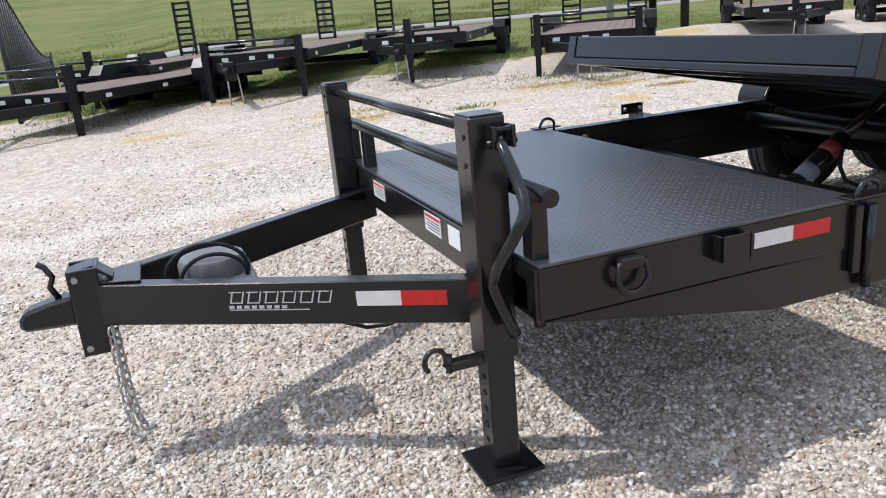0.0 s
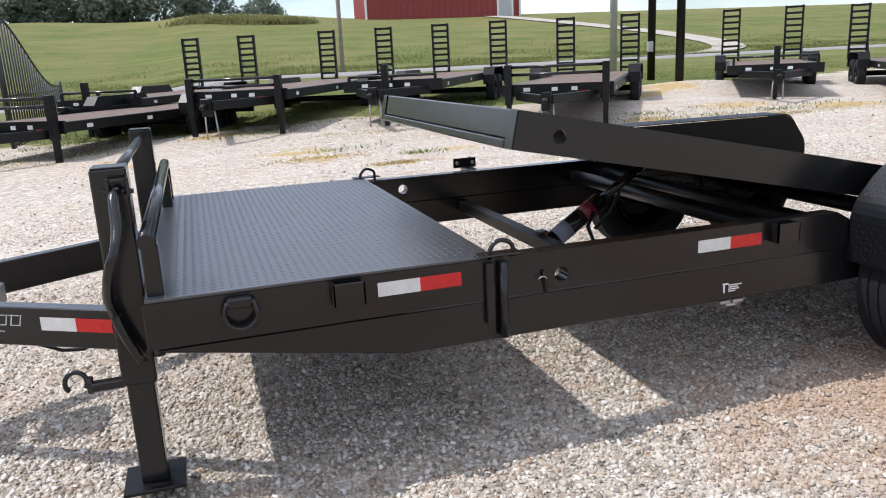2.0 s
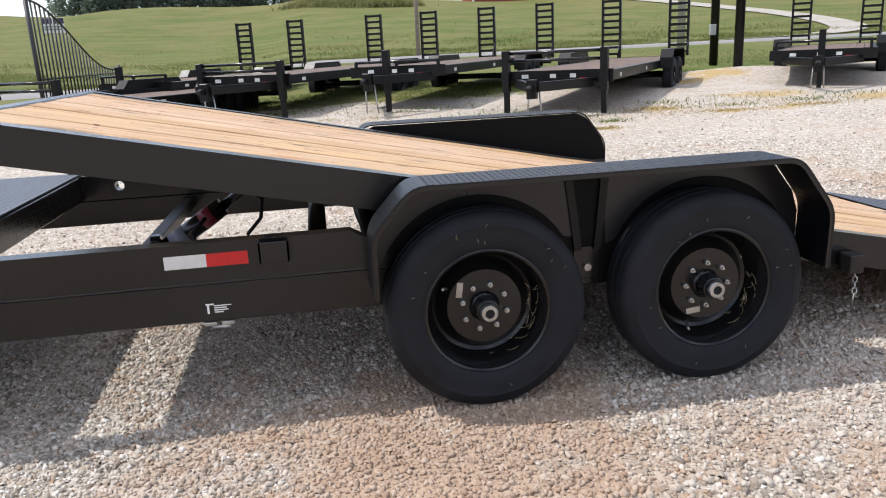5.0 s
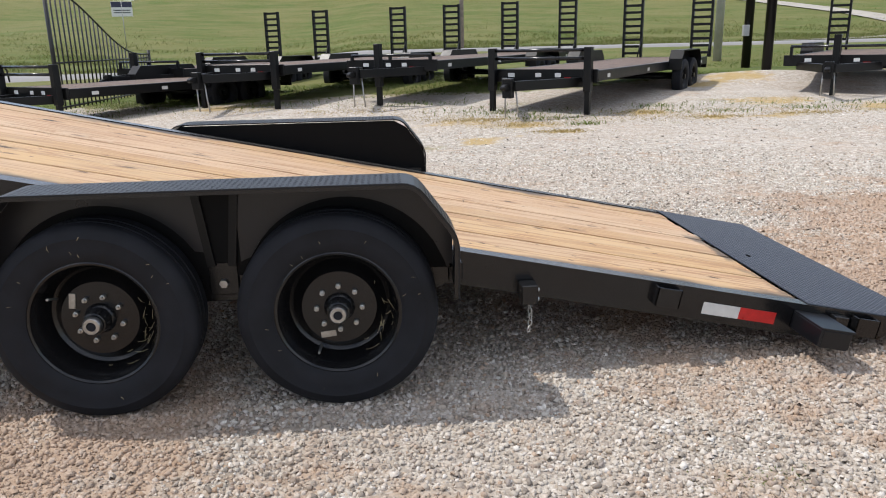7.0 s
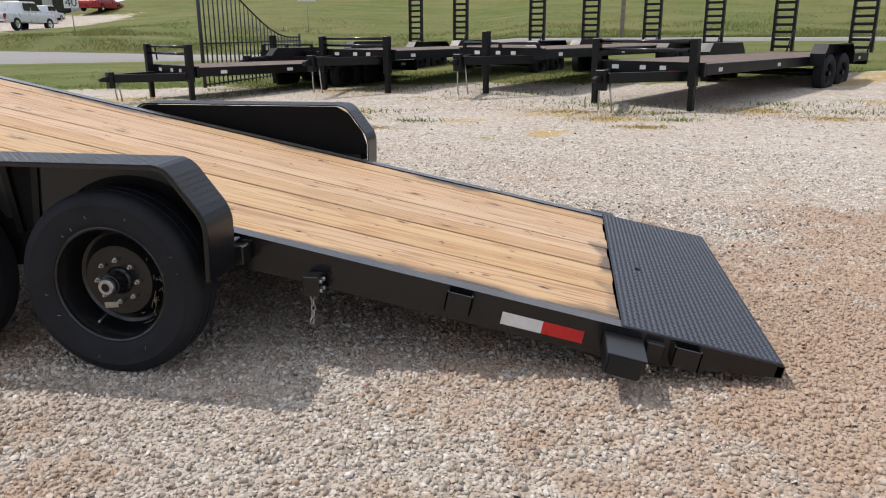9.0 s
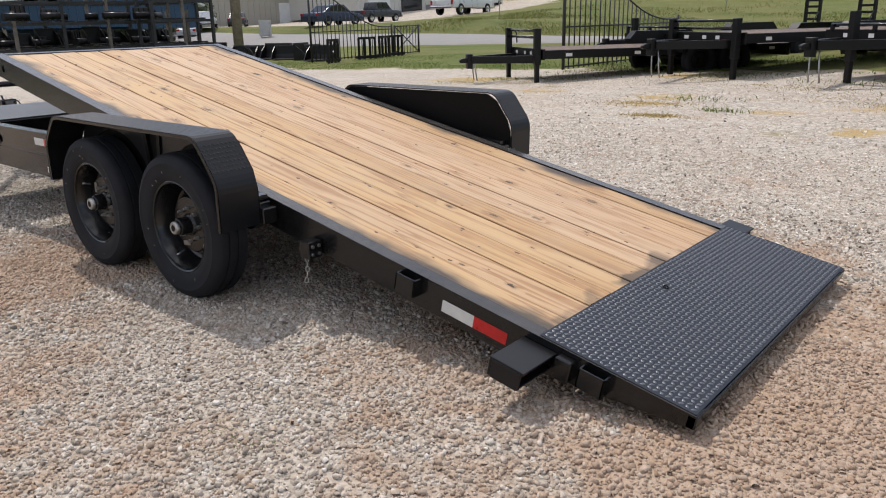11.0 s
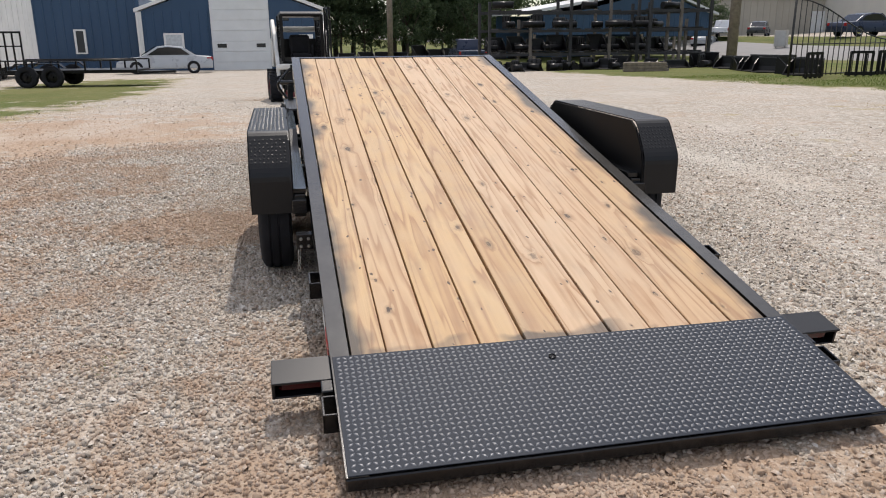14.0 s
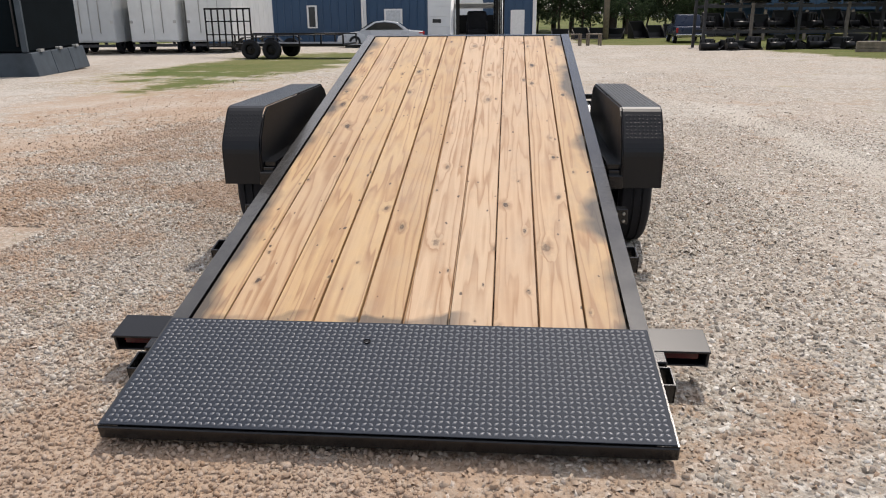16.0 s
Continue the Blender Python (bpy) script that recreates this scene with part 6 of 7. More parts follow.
part("side_door", box(bm_new(), 0.04, 0.14, 0.5, 1.55, 0.05, 2.75), TRIMW, shop, "white side door")
wn1 = part("window", box(bm_new(), 0.04, 0.14, -9.15, -7.75, 1.6, 2.9), TRIMW, shop)
part("pane", box(bm_new(), 0.141, 0.15, -9.0, -7.9, 1.72, 2.78), plain("bright_blind", (0.5, 0.53, 0.55), 0.4), wn1)
wn2 = part("window", box(bm_new(), -0.46, -0.36, -15.3, -14.5, 1.5, 3.2), TRIMW, shop)
part("pane", box(bm_new(), -0.359, -0.35, -15.15, -14.65, 1.6, 3.1), DARKGLASS, wn2)
part("downpipe", box(bm_new(), 0.12, 0.22, -10.9, -10.75, 0, 4.4), TRIMW, shop)

shed = thing("blue_shed", "blue open-fronted shed with a pale roof behind the racks", "building", pose(-60, 3.5, -1.4))
part("fascia", (lambda b: (ribbed(b, -0.3, 0.0, 17.2, 27.5, 2.6, 4.4, "y", 0.6, 0.03), b)[1])(bm_new()), BLUE, shed)
part("gable_wall", (lambda b: (ribbed(b, -12.0, 0.05, 27.5, 34.0, 2.4, 4.3, "y", 0.6, 0.03), prism(b, [(20.0, 4.3), (34.0, 4.3), (28.8, 6.3)], -12.0, 0.05, "x"), b)[2])(bm_new()), BLUE, shed)
part("roof", prism(bm_new(), [(16.9, 4.4), (28.8, 6.4), (34.5, 4.2), (34.5, 4.4), (28.8, 6.6), (16.9, 4.65)], -12.4, 0.5, "x"), ROOFM, shed)
for y in (17.3, 20.5, 24.0, 27.4, 30.6, 33.9):
    part("shed_post", box(bm_new(), -0.2, 0.0, y - 0.1, y + 0.1, 0, 2.7), POLEWOOD, shed)
part("back_wall", box(bm_new(), -12.0, -11.8, 17.2, 27.5, 0, 4.4), BLUE, shed)

BEIGE = plain("beige_sheet_metal", (0.36, 0.34, 0.29), 0.5, vary=0.06, scale=0.5)
PALESIDE = plain("cream_sheet_metal", (0.52, 0.51, 0.47), 0.5, vary=0.05, scale=0.5)
hall = thing("long_hall", "long low beige sheet-metal hall beyond the road", "building", pose(-92, 0, 1.0))
part("wall", (lambda b: (ribbed(b, -14, 0, 50.0, 84.0, -1, 4.6, "y", 1.0, 0.05), b)[1])(bm_new()), BEIGE, hall)
part("roof", prism(bm_new(), [(-14.3, 4.6), (-7, 5.6), (0.3, 4.6), (0.3, 4.8), (-7, 5.85), (-14.3, 4.8)], 49.6, 84.4, "y"), ROOFM, hall)
part("hall_door", box(bm_new(), 0.03, 0.12, 72.0, 75.5, -0.8, 3.0), WHITEDOOR, hall)

garage = thing("repair_garage", "cream metal repair garage with open bays beyond the road", "building", pose(-77, 0, gz(-75, 84)))
part("wall", (lambda b: (ribbed(b, -16, 0, 74.0, 116.0, -1, 5.6, "y", 1.0, 0.05), b)[1])(bm_new()), PALESIDE, garage)
part("roof", prism(bm_new(), [(-16.4, 5.6), (-8, 6.8), (0.4, 5.6), (0.4, 5.85), (-8, 7.05), (-16.4, 5.85)], 73.6, 116.4, "y"), ROOFM, garage)
# the dark panels stand in for the shaded insides of the open bays
for y0, y1, mt in ((76.0, 80.5, WHITEDOOR), (83.0, 87.5, DARKGLASS), (99.0, 104.0, DARKGLASS), (106.5, 111.0, DARKGLASS)):
    part("bay_door", box(bm_new(), 0.03, 0.15, y0, y1, -0.2, 4.2), mt, garage)
for y in (91.0, 94.2):
    for dy in (-0.5, 0.5):
        part("window", box(bm_new(), 0.03, 0.12, y + dy - 0.35, y + dy + 0.35, 1.2, 2.4), DARKGLASS, garage)
part("base_band", box(bm_new(), 0.02, 0.14, 88.5, 98.0, -0.4, 0.9), plain("grey_stone_band", (0.20, 0.20, 0.20), 0.8), garage)
sgn = part("name_board", box(bm_new(), 0.05, 0.25, 92.0, 96.0, 3.4, 5.2), LABELW, garage)
for k in range(3):
    part("sign_bar", box(bm_new(), 0.25, 0.28, 92.4, 95.6, 3.6 + k * 0.5, 3.85 + k * 0.5), LABELK, sgn)

# ---- vehicles ----
GLASS = plain("tinted_car_glass", (0.02, 0.024, 0.028), 0.06, vary=0.1)
CHROME = plain("chrome_trim", (0.6, 0.6, 0.6), 0.2, 1.0, 0.1)
TAILRED = plain("tail_lamp_red", (0.35, 0.02, 0.02), 0.2)
CARW = mesh_of("car_tyre", lathe(bm_new(), [(0.20, -0.10), (0.26, -0.11), (0.32, -0.10), (0.335, -0.06), (0.335, 0.06), (0.32, 0.10), (0.26, 0.11), (0.20, 0.10)], 24), RUBBER)
CARR = mesh_of("car_rim", lathe(bm_new(), [(0.205, -0.09), (0.21, -0.10), (0.19, -0.085), (0.17, -0.05), (0.05, -0.06), (0, -0.065)], 20), CHROME)


def car_paint(name, c):
    return plain(name, c, 0.28, 0.15, 0.05, 2.0)


def wheels_for(t, xs, half, k=1.0):
    for x in xs:
        for s in (-1, 1):
            w = part("wheel", CARR, None, t, m=pose(x, s * half, 0.335 * k, 0, 0, 0 if s < 0 else 180) @ Matrix.Scale(k, 4))
            part("tyre", CARW, None, w)


def body_shell(bm, profile, y0, y1, tuck):
    """A body from a side profile, its upper part drawn in by tuck."""
    zmin, zmax = min(p[1] for p in profile), max(p[1] for p in profile)
    tmp = bmesh.new()
    sides = []
    for s in (-1, 1):
        ring = []
        for x, z in profile:
            f = (z - zmin) / (zmax - zmin)
            half = (y1 - y0) / 2 - tuck * f
            ring.append(tmp.verts.new((x, (y0 + y1) / 2 + s * half, z)))
        sides.append(ring)
    n = len(profile)
    tmp.faces.new(sides[0])
    tmp.faces.new(sides[1][::-1])
    for i in range(n):
        tmp.faces.new((sides[0][i], sides[1][i], sides[1][(i + 1) % n], sides[0][(i + 1) % n]))
    bmesh.ops.recalc_face_normals(tmp, faces=tmp.faces)
    bmesh.ops.bevel(tmp, geom=tmp.edges[:], offset=0.05, segments=2, affect="EDGES", profile=0.6)
    for f in tmp.faces:
        f.smooth = True
    join(bm, tmp)
    return bm


def sedan(x, y, turn, colour, label, k=1.0, dz=0.0):
    t = thing("sedan", label, "car", pose(x, y, gz(x, y) + dz, 0, 0, turn) @ Matrix.Scale(k, 4))
    part("body", body_shell(bm_new(), [(-2.4, 0.28), (-2.42, 0.62), (-2.35, 0.86), (-1.5, 0.93), (1.0, 0.90), (1.9, 0.80), (2.35, 0.64), (2.42, 0.40), (2.35, 0.26)], -0.9, 0.9, 0.08), colour, t)
    cab = part("cabin", body_shell(bm_new(), [(-1.65, 0.90), (-0.95, 1.36), (-0.2, 1.45), (0.35, 1.40), (1.20, 0.88)], -0.80, 0.80, 0.16), colour, t)
    for s in (-1, 1):
        part("side_glass", prism(bm_new(), [(-1.30, 0.96), (-0.85, 1.30), (-0.2, 1.38), (0.28, 1.33), (0.88, 0.96)], s * 0.745 - 0.03, s * 0.745 + 0.03, "y"), GLASS, cab)
        part("tail_lamp", box(bm_new(), -2.43, -2.1, s * 0.72 - 0.12, s * 0.72 + 0.12, 0.66, 0.84, bevel=0.02), TAILRED, t)
    part("rear_glass", prism(bm_new(), [(-1.58, 0.96), (-0.98, 1.35), (-0.96, 1.33), (-1.55, 0.93)], -0.62, 0.62, "y"), GLASS, cab)
    part("windscreen", prism(bm_new(), [(0.42, 1.39), (1.14, 0.95), (1.17, 0.97), (0.45, 1.42)], -0.62, 0.62, "y"), GLASS, cab)
    wheels_for(t, (-1.42, 1.42), 0.80, k=1.0)
    return t


def pickup(x, y, turn, colour, label, k=1.0):
    t = thing("pickup_truck", label, "pickup", pose(x, y, gz(x, y), 0, 0, turn) @ Matrix.Scale(k, 4))
    part("body", body_shell(bm_new(), [(-2.8, 0.50), (-2.8, 1.05), (1.15, 1.10), (2.55, 1.02), (2.75, 0.85), (2.75, 0.48)], -0.98, 0.98, 0.05), colour, t)
    cab = part("cabin", body_shell(bm_new(), [(-0.85, 1.05), (-0.70, 1.78), (0.75, 1.80), (1.45, 1.06)], -0.86, 0.86, 0.14), colour, t)
    for s in (-1, 1):
        part("side_glass", prism(bm_new(), [(-0.68, 1.18), (-0.62, 1.68), (0.02, 1.69), (0.02, 1.18)], s * 0.80 - 0.03, s * 0.80 + 0.03, "y"), GLASS, cab)
        part("side_glass", prism(bm_new(), [(0.12, 1.18), (0.12, 1.69), (0.68, 1.69), (1.15, 1.18)], s * 0.80 - 0.03, s * 0.80 + 0.03, "y"), GLASS, cab)
        part("tail_lamp", box(bm_new(), -2.83, -2.7, s * 0.88 - 0.07, s * 0.88 + 0.07, 0.70, 1.0, bevel=0.01), TAILRED, t)
        part("head_lamp", box(bm_new(), 2.62, 2.78, s * 0.75 - 0.15, s * 0.75 + 0.15, 0.72, 0.92, bevel=0.02), AMBER, t)
    part("windscreen", prism(bm_new(), [(0.80, 1.76), (1.38, 1.14), (1.41, 1.16), (0.84, 1.79)], -0.68, 0.68, "y"), GLASS, cab)
    part("bumper", box(bm_new(), 2.70, 2.88, -0.95, 0.95, 0.42, 0.66, bevel=0.03), CHROME, t)
    part("bumper", box(bm_new(), -2.95, -2.78, -0.92, 0.92, 0.45, 0.62, bevel=0.03), CHROME, t)
    wheels_for(t, (-1.75, 1.80), 0.88, 1.18)
    return t


CARWHITE, CARGREY, CARBLUE, CARRED = car_paint("white_car_paint", (0.62, 0.63, 0.64)), car_paint("dark_grey_car_paint", (0.045, 0.05, 0.055)), car_paint("navy_car_paint", (0.02, 0.03, 0.06)), car_paint("red_car_paint", (0.28, 0.02, 0.02))
SILVERCAR = car_paint("silver_car_paint", (0.40, 0.42, 0.44))
sedan(-47.5, -8.2, -84, SILVERCAR, "silver four-door car parked before the blue workshop", 1.2)
pickup(-60, 76.5, 95, CARWHITE, "white crew-cab pickup parked outside the garage", 1.75)
pickup(-62, 62.5, 95, CARGREY, "dark grey pickup parked outside the garage", 1.25)
sedan(-60, 54.0, 95, CARBLUE, "dark blue car parked on the far lot", 1.5)
pickup(-68, 92.0, 100, CARWHITE, "white pickup further along the garage lot", 1.2)
sedan(-66, 102.0, 95, CARRED, "red car parked past the garage bays", 1.7)
pickup(-78, 50.0, 140, CARWHITE, "white pickup before the beige hall", 1.1)
sedan(-76, 46.5, 140, SILVERCAR, "silver car before the beige hall", 1.2)
sedan(-80, 56.0, 140, CARGREY, "grey car before the beige hall", 1.2)
sedan(-79, 43.0, 140, CARWHITE, "white car before the beige hall", 1.2)
pickup(-57, 14.0, 175, CARBLUE, "dark pickup parked under the open shed", 1.15)

# ---- compact loader ----
LWHITE = plain("loader_white", (0.62, 0.62, 0.60), 0.45, vary=0.12, scale=3)
LRED = plain("loader_red", (0.15, 0.018, 0.020), 0.5, vary=0.2, scale=5)
loader = thing("skid_loader", "white and black skid-steer loader with a red hitch frame", "loader", pose(-16.8, -0.48, gz(-17, -0.6) - 0.02, 0, 0, 3) @ Matrix.Scale(1.1, 4))
part("body", prism(bm_new(), [(-1.05, 0.35), (0.60, 0.26), (0.66, 0.80), (0.40, 0.98), (-0.85, 1.05), (-1.10, 0.95)], -0.50, 0.50, "y", bevel=0.02), FARBLACK, loader)
part("front_panel", box(bm_new(), 0.62, 0.74, -0.52, 0.52, 0.20, 0.74, bevel=0.02), FARBLACK, loader)
part("cross_bar", box(bm_new(), 0.64, 0.80, -0.66, 0.66, 0.80, 0.93, bevel=0.03), LWHITE, loader, "white cross bar between the lift arms")
cab = part("cab_roof", prism(bm_new(), [(-0.92, 2.02), (-0.85, 2.10), (0.30, 2.14), (0.46, 2.08), (0.44, 2.02)], -0.50, 0.50, "y", bevel=0.02), FARBLACK, loader)
for y in (-0.48, 0.48):
    part("cab_post", prism(bm_new(), [(0.36, 0.98), (0.44, 0.98), (0.46, 2.06), (0.39, 2.06)], y - 0.04, y + 0.04, "y"), FARBLACK, cab)
    part("cab_post", prism(bm_new(), [(-0.88, 0.98), (-0.78, 0.98), (-0.82, 2.06), (-0.92, 2.06)], y - 0.04, y + 0.04, "y"), FARBLACK, cab)
    scr = part("side_screen", box(bm_new(), -0.82, 0.38, y - 0.012, y + 0.012, 1.95, 2.02), FARBLACK, cab)
    for k in range(9):
        part("screen_bar", box(bm_new(), -0.76 + 0.13 * k, -0.735 + 0.13 * k, y - 0.010, y + 0.010, 1.0, 1.98), FARBLACK, scr)
    for k in range(4):
        part("screen_bar", box(bm_new(), -0.80, 0.38, y - 0.010, y + 0.010, 1.15 + 0.2 * k, 1.17 + 0.2 * k), FARBLACK, scr)
part("cab_back", box(bm_new(), -0.90, -0.86, -0.46, 0.46, 0.98, 1.50), FARBLACK, cab)
part("rear_guard", box(bm_new(), -1.12, -1.02, -0.58, 0.58, 1.66, 1.80, bevel=0.02), LWHITE, loader, "white cross tube behind the cab")
door = part("open_cab_door", box(bm_new(), 0.46, 0.52, 0.53, 0.57, 1.02, 2.22, pose(0, 0, 0), 0.01), FARBLACK, loader, "black framed cab door swung open")
part("door_stile", box(bm_new(), 0.95, 1.0, 0.60, 0.64, 1.02, 2.22, bevel=0.01), FARBLACK, door)
for z in (1.04, 2.20):
    part("door_rail", box(bm_new(), 0.46, 1.0, 0.56, 0.60, z - 0.03, z + 0.03), FARBLACK, door)
part("door_glass", box(bm_new(), 0.52, 0.95, 0.575, 0.585, 1.07, 2.17), DARKGLASS, door)
seat = part("seat", box(bm_new(), -0.45, 0.10, -0.25, 0.25, 1.0, 1.16, bevel=0.05), RUBBER, loader)
part("seat_back", box(bm_new(), -0.52, -0.40, -0.25, 0.25, 1.12, 1.60, bevel=0.05), RUBBER, seat)
for s in (-1, 1):
    part("control_lever", rod(bm_new(), [(0.20, s * 0.25, 0.98), (0.26, s * 0.25, 1.25), (0.22, s * 0.25, 1.36)], 0.018, 8), RUBBER, seat)
    bm = prism(bm_new(), [(-1.12, 1.45), (-1.02, 1.92), (-0.84, 1.98), (-0.05, 1.62), (0.52, 1.02), (0.74, 0.50), (0.86, 0.34), (0.76, 0.30), (0.62, 0.46), (0.40, 0.96), (-0.12, 1.48), (-0.80, 1.80), (-0.92, 1.76), (-0.98, 1.42)], s * 0.62 - 0.045, s * 0.62 + 0.045, "y", bevel=0.015)
    part("lift_arm", bm, LWHITE, loader, "white lift arm with dirt stains")
    part("arm_tower", prism(bm_new(), [(-1.15, 0.80), (-0.80, 0.80), (-0.90, 1.52), (-1.14, 1.52)], s * 0.62 - 0.06, s * 0.62 + 0.06, "y", bevel=0.02), LWHITE, loader)
    part("lift_ram", rod(bm_new(), [(-0.85, s * 0.62, 0.85), (-0.10, s * 0.62, 1.42)], 0.035, 10), STEEL, loader)
    part("work_lamp", box(bm_new(), 0.42, 0.47, s * 0.36 - 0.07, s * 0.36 + 0.07, 1.92, 1.99, bevel=0.01), DARKGLASS, cab)
    for x in (-0.56, 0.40):
        w = part("wheel", lathe(bm_new(), [(0.20, -0.14), (0.205, -0.10), (0.17, -0.06), (0.08, -0.07), (0, -0.075)], 20, pose(x, s * 0.70, 0.38, 0, 0, 0 if s < 0 else 180)), LRED, loader, "red wheel with a worn black tyre")
        ty = part("tyre", lathe(bm_new(), [(0.20, -0.13), (0.28, -0.145), (0.355, -0.135), (0.375, -0.09), (0.375, 0.09), (0.355, 0.135), (0.28, 0.145), (0.20, 0.13)], 26, pose(x, s * 0.70, 0.38)), RUBBER, w)
        bm = bm_new()
        for k in range(18):
            a = 20 * k
            for q in (-1, 1):
                box(bm, -0.022, 0.022, -0.068, 0.068, 0.368, 0.395, pose(x, s * 0.70 + q * 0.07, 0.38, 0, a + 10 * (q > 0), 0) @ pose(0, 0, 0, 0, 0, 25 * q))
        part("tread_lug", bm, RUBBER, w)
hitch = part("hitch_frame", box(bm_new(), 0.80, 0.88, -0.50, 0.50, 0.16, 0.27, bevel=0.01), LRED, loader, "worn red hitch frame")
part("hitch_mast", box(bm_new(), 0.80, 0.90, -0.04, 0.10, 0.18, 0.72, bevel=0.01), LRED, hitch)
for y in (-0.42, 0.42):
    part("hitch_lug", box(bm_new(), 0.82, 0.98, y - 0.06, y + 0.06, 0.08, 0.32, bevel=0.01), LRED, hitch)

# ---- storage racks and stored attachments ----
RACKM = plain("dark_rack_steel", (0.028, 0.028, 0.030), 0.6, vary=0.3, scale=3)
RACKWOOD = plain("grey_rack_timber", (0.16, 0.14, 0.12), 0.85, vary=0.25, scale=4)


def storage_rack(x, y0, y1, base, tops, bays, deep, label):
    r = thing("storage_rack", label, "rack", pose(x, y0, base))
    L = y1 - y0
    for k in range(bays + 1):
        for d in (0, deep):
            part("rack_post", box(bm_new(), d - 0.08, d + 0.08, L * k / bays - 0.08, L * k / bays + 0.08, 0, tops[k % len(tops)]), RACKWOOD if k % 2 else RACKM, r)
    for z in (1.1, 2.5, 3.6):
        for d in (0, deep):
            part("rack_beam", box(bm_new(), d - 0.05, d + 0.05, 0, L, z - 0.08, z + 0.08), RACKM, r)
        for k in range(bays * 2):
            part("rack_arm", box(bm_new(), 0, deep, L * (k + 0.5) / (bays * 2) - 0.05, L * (k + 0.5) / (bays * 2) + 0.05, z + 0.08, z + 0.16), RACKM, r)
    return r


storage_rack(-41.0, 11.5, 24.5, -1.0, (4.2, 3.2, 5.0, 4.4), 5, -2.4, "dark steel and timber storage rack stacked with attachments")
storage_rack(-39.0, 21.0, 25.0, -0.95, (6.0, 5.4), 2, -1.6, "tall dark rack frame with ladder ends")


def stored_bucket(x, y, w, h, d, turn, label="black loader bucket stored on the ground", z=None):
    b = thing("loader_bucket", label, "bucket", pose(x, y, gz(x, y) if z is None else z, 0, 0, turn), "stored attachments")
    part("shell", prism(bm_new(), [(0.0, 0.0), (d, 0.02), (d, 0.06), (d * 0.25, 0.10), (0.08, h * 0.45), (0.06, h), (0.0, h)], -w / 2, w / 2, "y", bevel=0.01), FARBLACK, b)
    for s in (-1, 1):
        part("side_plate", prism(bm_new(), [(0.0, 0.0), (d, 0.02), (d * 0.6, h * 0.6), (0.05, h)], s * w / 2 - 0.02, s * w / 2 + 0.02, "y"), FARBLACK, b)
    part("lip", box(bm_new(), 0.0, 0.08, -w / 2, w / 2, h, h + 0.06), RACKM, b)


rb = random.Random(9)
for k in range(15):
    y = 11.2 + k * 0.95
    if k % 3:
        stored_bucket(-38.4 + rb.uniform(-0.9, 0.6) + 0.10 * k, y, rb.uniform(0.6, 1.4), rb.uniform(0.4, 0.85), rb.uniform(0.5, 0.8), rb.uniform(-70, 70))
for k in range(9):
    stored_bucket(-33.5 + k * 1.25, 23.2 - 0.35 * k, rb.uniform(1.2, 1.7), rb.uniform(0.5, 0.75), 0.8, rb.uniform(-70, 20))
for k in range(9):
    y = 12.2 + k * 1.35
    stored_bucket(-42.6, y, 1.1, rb.uniform(0.7, 1.0), 0.8, rb.uniform(-20, 20), "black attachment stored on the rack", -1.0 + 1.27)


def stored_frame(x, y, z, w, h, turn, label):
    """A loose attachment on a rack: a frame with a drum, tines and a mounting plate."""
    f = thing("stored_attachment", label, "attachment", pose(x, y, z, 0, 0, turn), "stored attachments")
    part("drum", rod(bm_new(), [(0, -w / 2, 0.22), (0, w / 2, 0.22)], 0.20, 12), FARBLACK, f)
    part("mount_frame", box(bm_new(), -0.35, -0.25, -w * 0.35, w * 0.35, 0.05, h, bevel=0.01), RACKM, f)
    for k in range(4):
        yy = -w * 0.4 + k * w * 0.8 / 3
        part("tine", prism(bm_new(), [(-0.30, 0.0), (0.55, 0.0), (0.60, 0.04), (-0.22, 0.08), (-0.22, h * 0.9), (-0.30, h * 0.9)], yy - 0.03, yy + 0.03, "y"), FARBLACK, f)


for k in range(13):
    stored_frame(-42.2 + rb.uniform(-0.3, 0.5), 12.0 + k * 0.98, -1.0 + (1.27, 2.67)[k % 2], rb.uniform(0.7, 1.5), rb.uniform(0.4, 0.9), rb.uniform(-30, 30), "dark loader attachment stored on the rack")
for k in range(7):
    stored_frame(-39.9, 12.0 + k * 1.8, -1.0 + 2.67 + (1.1 if k % 3 == 0 else 0), rb.uniform(0.9, 1.6), rb.uniform(0.35, 0.7), rb.uniform(-20, 20), "dark loader attachment stored high on the rack")


for k in range(12):
    y = 11.0 + k * 1.15
    stored_frame(-38.0 + rb.uniform(-0.8, 0.6) + 0.10 * k, y, gz(-38, y), rb.uniform(0.5, 1.3), rb.uniform(0.4, 0.8), rb.uniform(-60, 60), "dark loader attachment lying before the racks")


def pallet_forks(x, y, turn):
    f = thing("pallet_fork_frame", "black pallet fork frame standing by the gate", "fork frame", pose(x, y, gz(x, y), 0, 0, turn), "stored attachments")
    part("fork_back", box(bm_new(), -0.04, 0.04, -0.6, 0.6, 0.05, 0.18), FARBLACK, f)
    for y0 in (-0.55, -0.2, 0.2, 0.55):
        part("upright", box(bm_new(), -0.05, 0.05, y0 * 0.8 - 0.03, y0 * 0.8 + 0.03, 0.0, 0.95), FARBLACK, f)
    part("top_bar", box(bm_new(), -0.05, 0.05, -0.45, 0.45, 0.88, 0.98), FARBLACK, f)


for x, y, a in ((-21.2, 18.9, 20), (-21.6, 21.3, -10), (-22.0, 22.8, 15), (-22.2, 23.8, 0)):
    pallet_forks(x, y, a)
